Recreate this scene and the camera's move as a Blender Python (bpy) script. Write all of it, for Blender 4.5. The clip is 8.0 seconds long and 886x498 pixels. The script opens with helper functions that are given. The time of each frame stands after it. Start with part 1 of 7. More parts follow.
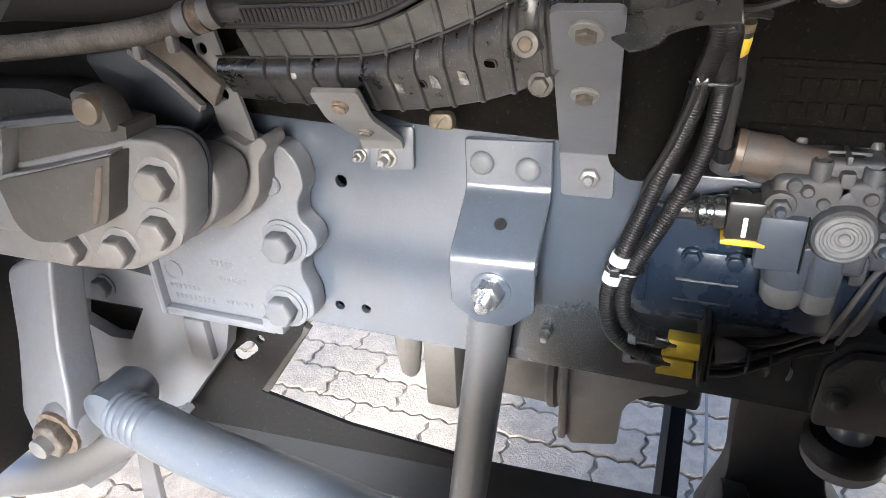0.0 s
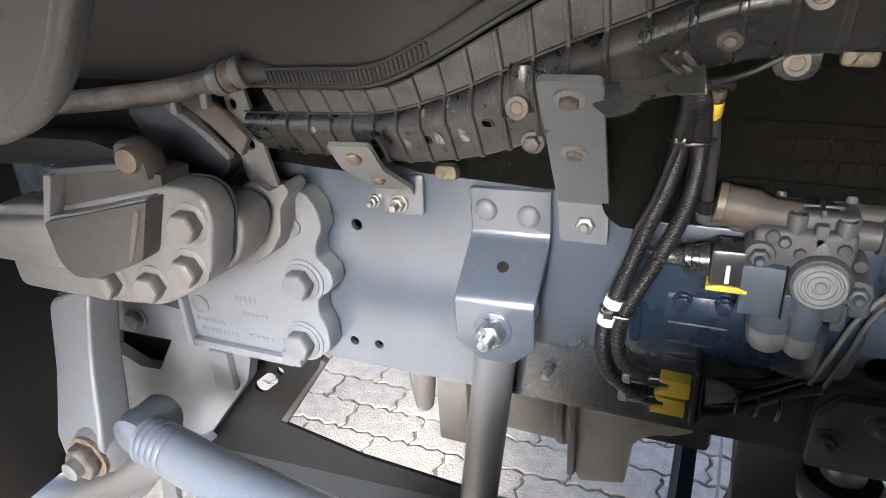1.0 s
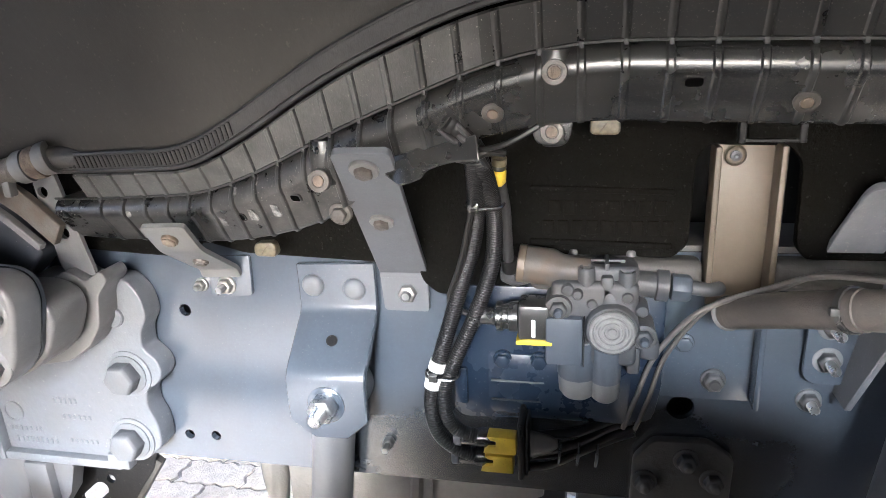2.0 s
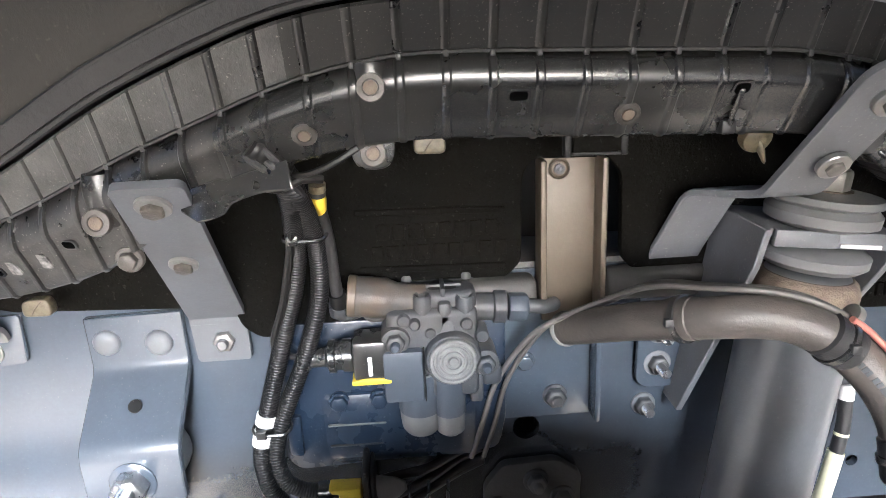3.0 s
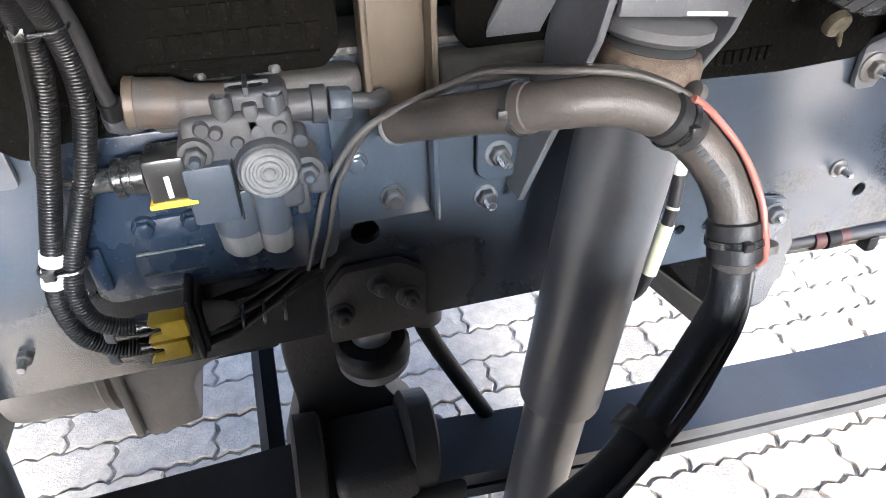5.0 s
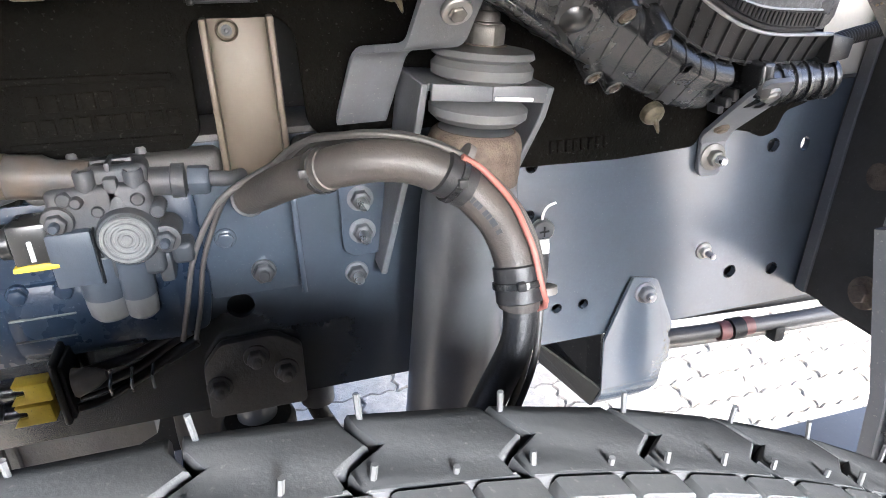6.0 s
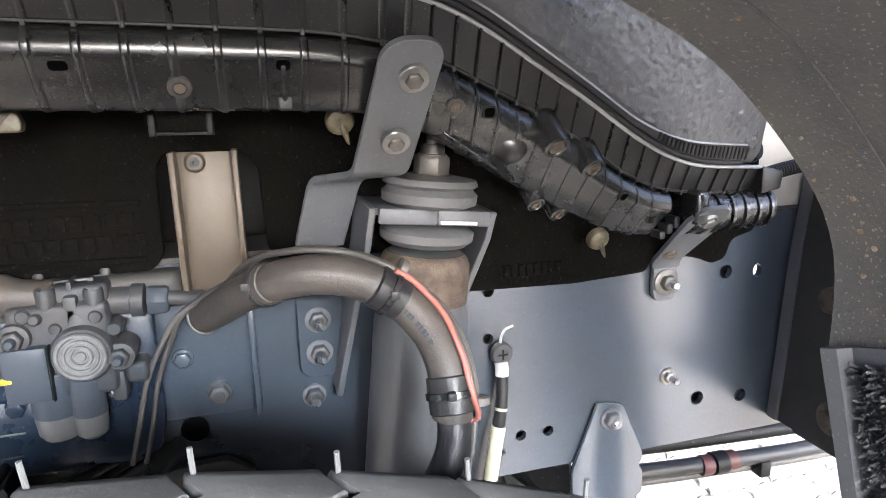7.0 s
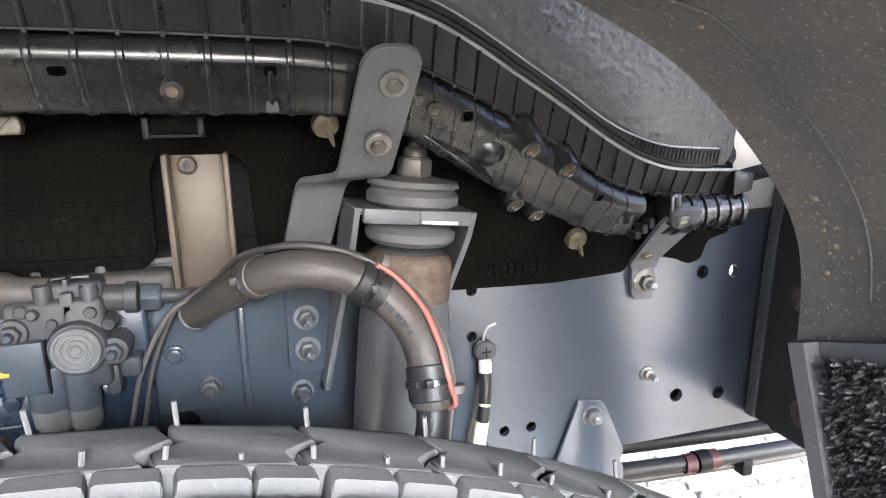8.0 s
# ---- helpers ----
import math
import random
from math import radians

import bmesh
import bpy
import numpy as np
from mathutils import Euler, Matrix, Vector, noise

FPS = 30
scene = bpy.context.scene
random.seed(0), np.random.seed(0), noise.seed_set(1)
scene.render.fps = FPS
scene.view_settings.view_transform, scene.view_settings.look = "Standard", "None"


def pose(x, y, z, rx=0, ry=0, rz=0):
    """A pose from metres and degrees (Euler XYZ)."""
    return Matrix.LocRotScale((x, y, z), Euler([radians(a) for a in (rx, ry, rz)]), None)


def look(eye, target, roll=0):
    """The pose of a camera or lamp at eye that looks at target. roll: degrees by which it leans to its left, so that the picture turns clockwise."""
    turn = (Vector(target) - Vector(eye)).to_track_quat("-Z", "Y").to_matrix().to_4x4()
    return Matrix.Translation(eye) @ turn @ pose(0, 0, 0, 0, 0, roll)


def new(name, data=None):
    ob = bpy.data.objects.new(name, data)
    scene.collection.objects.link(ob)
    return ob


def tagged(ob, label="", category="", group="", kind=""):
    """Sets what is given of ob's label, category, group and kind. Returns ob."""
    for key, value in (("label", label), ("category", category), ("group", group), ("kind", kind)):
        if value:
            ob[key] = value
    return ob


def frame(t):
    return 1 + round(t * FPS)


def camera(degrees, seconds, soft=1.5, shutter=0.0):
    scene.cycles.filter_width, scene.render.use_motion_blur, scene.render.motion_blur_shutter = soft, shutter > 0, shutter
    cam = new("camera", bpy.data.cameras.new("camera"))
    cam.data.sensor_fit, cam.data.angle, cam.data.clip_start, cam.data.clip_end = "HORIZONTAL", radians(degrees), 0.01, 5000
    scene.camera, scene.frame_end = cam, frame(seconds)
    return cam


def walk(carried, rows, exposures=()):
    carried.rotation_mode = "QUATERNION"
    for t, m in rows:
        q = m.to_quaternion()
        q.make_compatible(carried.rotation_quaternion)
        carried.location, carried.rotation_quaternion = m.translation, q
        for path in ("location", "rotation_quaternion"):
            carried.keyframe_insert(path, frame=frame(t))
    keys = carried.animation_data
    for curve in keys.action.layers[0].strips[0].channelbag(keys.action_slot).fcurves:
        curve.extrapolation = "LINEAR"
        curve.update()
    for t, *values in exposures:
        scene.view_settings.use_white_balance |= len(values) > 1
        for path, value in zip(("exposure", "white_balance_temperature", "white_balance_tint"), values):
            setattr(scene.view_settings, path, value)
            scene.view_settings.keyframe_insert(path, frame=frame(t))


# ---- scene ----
cam = camera(67.6, 8.0, soft=0.6)
PATH = [
    (0, (-0.196, -0.589, 1.136), (-0.846, 1.039, 0.172), -3.3),
    (0.5, (-0.188, -0.6, 1.146), (-0.882, 0.975, 0.127), -3.2),
    (1, (-0.161, -0.615, 1.162), (-0.901, 1.029, 0.296), -3.7),
    (1.5, (-0.115, -0.623, 1.166), (-0.684, 1.119, 0.366), -3.4),
    (1.7, (-0.102, -0.624, 1.156), (-0.604, 1.171, 0.432), -3.1),
    (2.8, (-0.097, -0.599, 1.141), (-0.159, 1.323, 0.59), -2.8),
    (3, (-0.101, -0.569, 1.143), (-0.012, 1.335, 0.537), -2.7),
    (3.5, (-0.111, -0.509, 1.148), (0.205, 1.229, 0.211), -2.5),
    (4, (-0.134, -0.477, 1.144), (0.237, 1.092, -0.04), -2.5),
    (4.2, (-0.137, -0.469, 1.139), (0.255, 1.056, -0.094), -2.3),
    (5.3, (-0.021, -0.533, 1.117), (0.405, 1.072, 0.003), -1.6),
    (5.5, (0.0, -0.55, 1.113), (0.441, 1.1, 0.072), -1.8),
    (5.7, (0.016, -0.566, 1.105), (0.475, 1.115, 0.125), -1.7),
    (6, (0.041, -0.604, 1.097), (0.526, 1.137, 0.241), -1.7),
    (6.5, (0.069, -0.638, 1.091), (0.562, 1.195, 0.46), -1.3),
    (7, (0.08, -0.642, 1.082), (0.602, 1.236, 0.634), -1.8),
    (7.5, (0.081, -0.65, 1.08), (0.619, 1.227, 0.649), -1.8),
    (8, (0.085, -0.671, 1.077), (0.62, 1.21, 0.658), -1.8),
]
walk(cam, [(t, look(eye, target, roll)) for t, eye, target, roll in PATH], [(0.0, 2.82, 5700, 8), (0.5, 2.75, 5700, 8), (1.0, 2.68, 5700, 8), (1.5, 2.9, 5600, 8), (3.0, 3.17, 5500, 8), (3.5, 3.1, 5500, 8), (4.0, 3.03, 5500, 8), (5.5, 3.2, 5450, 8), (6.0, 3.2, 5450, 8), (6.5, 3.1, 5450, 8), (7.0, 3.0, 5500, 8), (7.5, 2.92, 5500, 8), (8.0, 2.95, 5500, 8)])

# ---- light ----
world = bpy.data.worlds.new("world")
scene.world = world
world.use_nodes = True
wn, wl = world.node_tree.nodes, world.node_tree.links
sky = wn.new("ShaderNodeTexSky")
sky.sky_type = "NISHITA"
sky.sun_disc = False
sky.sun_elevation, sky.sun_rotation = radians(22.7), radians(174)
sky.dust_density, sky.air_density = 6.0, 0.45
wn["Background"].inputs["Strength"].default_value = 0.145
wl.new(sky.outputs["Color"], wn["Background"].inputs["Color"])
sun_data = bpy.data.lights.new("sun", "SUN")
sun_data.energy, sun_data.angle, sun_data.color = 1.2, radians(12), (1.0, 0.98, 0.95)
sun = new("sun", sun_data)
sun.matrix_world = look((0.5, -5.0, 2.10), (0, 0, 0))


# ---- materials ----
def material(name, base, rough=0.5, metal=0.0, second=None, amount=0.5, coarse=6.0, fine=120.0, bump=0.15, spec=0.5, specks=0.0,
             speck_colour=(0.45, 0.42, 0.38), rough_var=0.12, coat=0.0, random_value=0.0, relief=0.002, grit=0.66):
    """A surface with stains at a coarse scale, grain at a fine one, and pale specks of dirt."""
    m = bpy.data.materials.new(name)
    m.use_nodes = True
    n, l = m.node_tree.nodes, m.node_tree.links
    b = n["Principled BSDF"]
    tc = n.new("ShaderNodeTexCoord")

    def noise_at(scale, detail=5.0, rough_=0.6):
        t = n.new("ShaderNodeTexNoise")
        t.inputs["Scale"].default_value, t.inputs["Detail"].default_value, t.inputs["Roughness"].default_value = scale, detail, rough_
        l.new(tc.outputs["Object"], t.inputs["Vector"])
        return t.outputs["Fac"]

    def ramp(src, a, b_):
        r = n.new("ShaderNodeMapRange")
        r.inputs["From Min"].default_value, r.inputs["From Max"].default_value = a, b_
        l.new(src, r.inputs["Value"])
        return r.outputs["Result"]

    def mix(fac, a, b_):
        x = n.new("ShaderNodeMix")
        x.data_type = "RGBA"
        for sock, v in ((x.inputs["Factor"], fac), (x.inputs["A"], a), (x.inputs["B"], b_)):
            if isinstance(v, bpy.types.NodeSocket):
                l.new(v, sock)
            elif isinstance(v, (int, float)):
                sock.default_value = v
            else:
                sock.default_value = (*v, 1)
        return x.outputs["Result"]

    second = second or tuple(c * 0.75 for c in base)
    big, small = noise_at(coarse), noise_at(fine, 4.0, 0.7)
    s = n.new("ShaderNodeMath")
    s.operation, s.inputs[1].default_value = "MULTIPLY", amount
    l.new(ramp(big, 0.38, 0.66), s.inputs[0])
    col = mix(s.outputs[0], base, second)
    g = n.new("ShaderNodeMath")
    g.operation, g.inputs[1].default_value = "MULTIPLY", 0.22
    l.new(ramp(small, 0.35, 0.7), g.inputs[0])
    col = mix(g.outputs[0], col, tuple(c * 0.6 for c in base))
    if random_value:
        oi = n.new("ShaderNodeObjectInfo")
        hv = n.new("ShaderNodeHueSaturation")
        l.new(ramp(oi.outputs["Random"], 0.0, 1.0), hv.inputs["Value"])
        rng = hv.inputs["Value"].links[0].from_node
        rng.inputs["To Min"].default_value, rng.inputs["To Max"].default_value = 1 - random_value, 1 + random_value
        l.new(col, hv.inputs["Color"])
        col = hv.outputs["Color"]
    if specks:
        d = noise_at(fine * 1.9, 2.0, 0.5)
        k = n.new("ShaderNodeMath")
        k.operation, k.inputs[1].default_value = "MULTIPLY", specks
        l.new(ramp(d, grit, grit + 0.08), k.inputs[0])
        col = mix(k.outputs[0], col, speck_colour)
    l.new(col, b.inputs["Base Color"])
    r = n.new("ShaderNodeMath")
    r.operation, r.inputs[1].default_value, r.inputs[2].default_value = "MULTIPLY_ADD", rough_var * 2, rough - rough_var
    r.use_clamp = True
    l.new(big, r.inputs[0])
    l.new(r.outputs[0], b.inputs["Roughness"])
    b.inputs["Metallic"].default_value = metal
    b.inputs["Specular IOR Level"].default_value = spec
    b.inputs["Coat Weight"].default_value = coat
    if bump:
        bp = n.new("ShaderNodeBump")
        bp.inputs["Strength"].default_value, bp.inputs["Distance"].default_value = bump, relief
        l.new(ramp(small, 0.35, 0.68), bp.inputs["Height"])
        l.new(bp.outputs["Normal"], b.inputs["Normal"])
    return m


M_RAIL = material("chassis_paint", (0.064, 0.0795, 0.102), 0.20, 0.0, (0.056, 0.0655, 0.079), 0.8, 7.0, 260, 0.03, specks=0.08, spec=1.0, rough_var=0.05)
M_RAIL.node_tree.nodes["Principled BSDF"].inputs["IOR"].default_value = 1.75
M_GREY = material("bracket_paint", (0.145, 0.15, 0.162), 0.45, 0.0, (0.115, 0.113, 0.112), 0.7, 14.0, 260, 0.09, specks=0.3)
M_CAST = material("painted_casting", (0.135, 0.148, 0.172), 0.40, 0.0, (0.135, 0.130, 0.124), 0.6, 12.0, 110, 0.16, specks=0.2, spec=0.7)
M_DUSTY = material("dusty_casting", (0.148, 0.149, 0.151), 0.42, 0.0, (0.110, 0.096, 0.080), 0.6, 11.0, 120, 0.08, specks=0.1, spec=0.6)
M_PIPE = material("dirty_pipe", (0.135, 0.122, 0.103), 0.55, 0.0, (0.040, 0.031, 0.025), 0.9, 34.0, 120, 0.35)
M_GEARD = material("oily_casting", (0.064, 0.062, 0.058), 0.55, 0.0, (0.042, 0.038, 0.033), 0.7, 14.0, 120, 0.10, specks=0.06, spec=0.3)
M_STAIN = material("rust_stained_casting", (0.085, 0.066, 0.049), 0.6, 0.0, (0.115, 0.108, 0.10), 0.8, 40.0, 160, 0.2)
M_DARKCAST = material("dark_housing", (0.044, 0.050, 0.060), 0.36, 0.0, (0.050, 0.049, 0.048), 0.6, 10.0, 140, 0.06)
M_STEEL = material("bare_steel", (0.55, 0.56, 0.58), 0.28, 0.9, (0.25, 0.24, 0.23), 0.6, 40.0, 200, 0.08)
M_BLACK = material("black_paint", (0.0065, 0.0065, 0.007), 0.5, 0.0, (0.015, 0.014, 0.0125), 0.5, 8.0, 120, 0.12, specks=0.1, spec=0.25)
M_PLASTIC = material("black_plastic", (0.017, 0.017, 0.0172), 0.27, 0.0, (0.031, 0.030, 0.027), 0.5, 16.0, 420, 0.03, specks=0.2, spec=1.0, rough_var=0.07)
M_PALE_EDGE = material("pale_grey_edge", (0.44, 0.44, 0.44), 0.25, 0.0, (0.22, 0.215, 0.21), 0.5, 20.0, 200, 0.05)
M_LID = material("dusty_black_plastic", (0.021, 0.021, 0.0212), 0.36, 0.0, (0.036, 0.0345, 0.031), 0.55, 12.0, 420, 0.05, specks=0.3, spec=0.5)
M_LID_DUST_SHEEN = material("dust_and_sheen_plastic", (0.085, 0.084, 0.081), 0.45, 0.0, (0.034, 0.0335, 0.032), 0.8, 30.0, 320, 0.15, specks=0.35)
M_DUCTDUST = material("dust_streaked_plastic", (0.014, 0.014, 0.014), 0.30, 0.0, (0.060, 0.058, 0.055), 0.8, 42.0, 320, 0.08, specks=0.4, spec=0.6)
M_LIDRIB = material("worn_rib", (0.014, 0.0138, 0.0135), 0.30, 0.0, (0.035, 0.033, 0.030), 0.6, 30.0, 220, 0.06, specks=0.3, spec=0.6)
M_SCUFF = material("scuffed_plastic", (0.035, 0.034, 0.033), 0.6, 0.0, (0.34, 0.33, 0.32), 1.0, 150.0, 320, 0.2)
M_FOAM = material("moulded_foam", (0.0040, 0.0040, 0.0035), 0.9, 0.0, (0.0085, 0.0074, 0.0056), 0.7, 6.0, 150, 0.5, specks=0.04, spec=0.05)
M_HOLE = material("recess_shade", (0.0025, 0.0025, 0.0025), 0.95, 0.0, None, 0.3, 30.0, 200, 0.0, spec=0.0)
M_FOAMD = material("dusty_foam", (0.0075, 0.0066, 0.0051), 0.9, 0.0, (0.0045, 0.0044, 0.0038), 0.8, 60.0, 150, 0.5, specks=0.05, spec=0.05)
# here the pale specks paint in the sparkle of the grain
M_COVER = material("rough_cover", (0.088, 0.088, 0.090), 0.30, 0.0, (0.115, 0.112, 0.108), 0.6, 8.0, 300, 0.3, specks=0.25, speck_colour=(0.3, 0.3, 0.3), spec=1.0, grit=0.60)
M_COVERF = material("smooth_cover", (0.032, 0.030, 0.026), 0.5, 0.0, (0.022, 0.020, 0.017), 0.8, 4.0, 160, 0.12, specks=0.15, speck_colour=(0.2, 0.18, 0.15), spec=0.4)
M_FLAP = material("flap_plastic", (0.135, 0.142, 0.155), 0.45, 0.0, (0.16, 0.164, 0.170), 0.6, 14.0, 160, 0.05, specks=0.4)
M_WING = material("wing_plastic", (0.034, 0.034, 0.033), 0.45, 0.0, (0.048, 0.046, 0.042), 0.6, 5.0, 160, 0.15, specks=0.1)
M_ARCH = material("arch_plastic", (0.110, 0.109, 0.106), 0.38, 0.0, (0.165, 0.152, 0.130), 0.9, 11.0, 150, 0.3, specks=0.85, speck_colour=(0.34, 0.30, 0.24), spec=0.6, grit=0.625, relief=0.003)
M_RUBBER = material("hose_rubber", (0.056, 0.050, 0.045), 0.48, 0.0, (0.105, 0.089, 0.075), 0.7, 22.0, 240, 0.16, specks=0.3, speck_colour=(0.16, 0.145, 0.125))
M_HOSE2 = material("black_sleeve", (0.02, 0.02, 0.021), 0.45, 0.0, (0.04, 0.038, 0.036), 0.5, 10.0, 160, 0.15)
M_CONDUIT = material("corrugated_plastic", (0.007, 0.007, 0.0075), 0.36, 0.0, (0.020, 0.0185, 0.017), 0.5, 20.0, 200, 0.05, spec=0.35)
M_HAIR = material("pale_rubber_hair", (0.115, 0.115, 0.115), 0.7, 0.0, (0.09, 0.09, 0.09), 0.5, 20.0, 200, 0.05, spec=0.2)
M_TYRE = material("tyre_rubber", (0.088, 0.0895, 0.091), 0.78, 0.0, (0.118, 0.116, 0.113), 0.7, 14.0, 240, 0.08, specks=0.12, spec=0.2)
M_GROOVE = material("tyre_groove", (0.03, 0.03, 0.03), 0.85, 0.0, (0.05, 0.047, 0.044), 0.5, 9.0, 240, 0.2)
M_ZINC = material("zinc_bolt", (0.40, 0.40, 0.39), 0.34, 0.85, (0.24, 0.21, 0.17), 0.55, 30.0, 200, 0.1)
M_BOLT = material("painted_bolt", (0.115, 0.126, 0.144), 0.42, 0.0, (0.130, 0.126, 0.120), 0.6, 25.0, 200, 0.1)
M_DARKBOLT = material("dark_bolt", (0.085, 0.09, 0.10), 0.38, 0.45, (0.12, 0.11, 0.10), 0.6, 25.0, 200, 0.15)
M_RUST = material("rusty_bolt", (0.085, 0.062, 0.047), 0.7, 0.1, (0.22, 0.175, 0.13), 0.8, 70.0, 160, 0.3)
M_VALVE = material("valve_casting", (0.043, 0.047, 0.053), 0.48, 0.0, (0.062, 0.055, 0.047), 0.8, 30.0, 160, 0.10, specks=0.06, spec=0.35)
M_VALVEP = material("valve_painted_plate", (0.050, 0.060, 0.075), 0.45, 0.0, (0.062, 0.066, 0.072), 0.5, 14.0, 180, 0.08, spec=0.35)
M_PIPEV = material("stained_inlet", (0.062, 0.060, 0.058), 0.48, 0.0, (0.085, 0.062, 0.042), 0.9, 40.0, 160, 0.1, spec=0.35)
M_DISC = material("pale_cap", (0.13, 0.13, 0.127), 0.65, 0.0, (0.21, 0.207, 0.20), 0.7, 70.0, 240, 0.15, spec=0.3)
M_NAVY = material("dark_blue_paint", (0.013, 0.022, 0.039), 0.28, 0.0, (0.020, 0.028, 0.041), 0.5, 9.0, 160, 0.06, specks=0.15)
M_BROWN = material("dusty_plated_steel", (0.112, 0.091, 0.066), 0.46, 0.15, (0.078, 0.055, 0.036), 0.8, 9.0, 140, 0.03)
M_YELLOW = material("yellow_plastic", (0.60, 0.43, 0.03), 0.45, 0.0, (0.45, 0.30, 0.03), 0.7, 60.0, 250, 0.05, specks=0.5, speck_colour=(0.08, 0.06, 0.02))
M_CREAM = material("cream_sleeve", (0.75, 0.72, 0.50), 0.5, 0.0, (0.62, 0.60, 0.42), 0.5, 20.0, 200, 0.05)
M_LINK = material("dirty_link_paint", (0.070, 0.083, 0.105), 0.34, 0.0, (0.085, 0.090, 0.098), 0.6, 16.0, 140, 0.06, specks=0.12)
M_ARM = material("forged_arm", (0.125, 0.137, 0.158), 0.42, 0.0, (0.128, 0.122, 0.114), 0.7, 12.0, 120, 0.10)
M_WHITE = material("white_tape", (0.78, 0.77, 0.74), 0.45, 0.0, (0.66, 0.64, 0.60), 0.5, 30.0, 200, 0.05)
M_RED = material("red_cable", (0.36, 0.135, 0.105), 0.5, 0.0, (0.26, 0.13, 0.105), 0.5, 20.0, 200, 0.05)
M_DRED = material("dull_red_clamp", (0.10, 0.028, 0.025), 0.55, 0.0, (0.05, 0.024, 0.022), 0.6, 40.0, 200, 0.05)
M_GCABLE = material("grey_cable", (0.125, 0.115, 0.105), 0.5, 0.0, (0.075, 0.07, 0.065), 0.5, 20.0, 200, 0.05)
M_CABLE = material("dark_cable", (0.06, 0.056, 0.052), 0.45, 0.0, (0.11, 0.10, 0.09), 0.6, 24.0, 200, 0.05)
M_GLASSY = material("amber_clip", (0.13, 0.110, 0.068), 0.35, 0.0, (0.045, 0.036, 0.024), 0.8, 160.0, 200, 0.2)
M_ALU = material("engine_casting", (0.26, 0.245, 0.225), 0.6, 0.2, (0.19, 0.175, 0.155), 0.6, 6.0, 90, 0.3)
M_PAVER = material("concrete_paver", (0.65, 0.56, 0.435), 0.85, 0.0, (0.44, 0.375, 0.29), 0.8, 30.0, 140, 0.8, random_value=0.08, relief=0.0025)
M_SAND = material("joint_sand", (0.38, 0.34, 0.28), 0.95, 0.0, (0.13, 0.11, 0.085), 0.9, 32.0, 160, 0.6)
M_NUT = material("dull_plated_nut", (0.21, 0.20, 0.182), 0.40, 0.4, (0.12, 0.108, 0.092), 0.7, 60.0, 200, 0.1)
M_FAST = material("dull_fastener", (0.105, 0.098, 0.090), 0.42, 0.3, (0.060, 0.052, 0.045), 0.8, 90.0, 200, 0.15)
M_BLUEGREY = material("blue_grey_bracket_paint", (0.098, 0.104, 0.116), 0.42, 0.0, (0.085, 0.086, 0.089), 0.7, 14.0, 260, 0.06, specks=0.1)
M_DAMPER = material("damper_paint", (0.118, 0.124, 0.134), 0.32, 0.0, (0.125, 0.115, 0.102), 0.55, 7.0, 160, 0.05, specks=0.08, spec=0.8)
M_BRISTLE = material("bristle", (0.040, 0.040, 0.041), 0.42, 0.0, (0.070, 0.069, 0.067), 0.5, 20.0, 200, 0.0, spec=0.5)
M_DIRT = material("caked_dirt", (0.30, 0.22, 0.14), 0.9, 0.0, (0.42, 0.36, 0.28), 0.8, 120.0, 300, 0.2, random_value=0.3)
M_DIRTY_SHADE = material("dirty_shaded_steel", (0.045, 0.042, 0.037), 0.55, 0.0, (0.075, 0.068, 0.058), 0.6, 10.0, 140, 0.2)
M_SPRING = material("spring_steel", (0.072, 0.076, 0.082), 0.34, 0.0, (0.060, 0.056, 0.050), 0.7, 8.0, 140, 0.06, specks=0.1, spec=0.7)
M_WALL = material("pale_render", (0.62, 0.58, 0.50), 0.8, 0.0, (0.56, 0.52, 0.45), 0.5, 1.5, 60, 0.2)


def grime_shaded(m, name, colour, centre, size, strength):
    """A copy of a paint with grime and painted shade on it as one uneven brown patch."""
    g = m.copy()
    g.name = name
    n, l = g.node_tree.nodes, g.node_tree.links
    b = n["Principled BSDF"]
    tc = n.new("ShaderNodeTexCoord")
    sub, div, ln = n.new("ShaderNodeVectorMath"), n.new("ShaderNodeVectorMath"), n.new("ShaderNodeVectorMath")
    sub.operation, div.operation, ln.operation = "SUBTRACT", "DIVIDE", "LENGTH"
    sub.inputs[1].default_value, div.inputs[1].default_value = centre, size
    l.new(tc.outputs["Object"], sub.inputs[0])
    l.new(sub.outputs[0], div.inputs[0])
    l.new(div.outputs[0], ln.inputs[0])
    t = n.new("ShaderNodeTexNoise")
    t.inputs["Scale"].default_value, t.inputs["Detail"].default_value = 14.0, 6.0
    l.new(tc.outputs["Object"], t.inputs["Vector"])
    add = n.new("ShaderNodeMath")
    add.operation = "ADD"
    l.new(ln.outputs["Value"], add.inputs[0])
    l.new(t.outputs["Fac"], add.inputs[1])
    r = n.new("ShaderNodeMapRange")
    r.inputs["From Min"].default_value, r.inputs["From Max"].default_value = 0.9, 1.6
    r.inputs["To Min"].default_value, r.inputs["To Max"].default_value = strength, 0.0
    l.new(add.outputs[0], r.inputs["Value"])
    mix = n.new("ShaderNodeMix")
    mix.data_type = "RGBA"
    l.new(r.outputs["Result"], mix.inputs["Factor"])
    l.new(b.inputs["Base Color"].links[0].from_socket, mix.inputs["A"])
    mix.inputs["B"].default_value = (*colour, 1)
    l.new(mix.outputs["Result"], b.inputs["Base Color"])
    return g


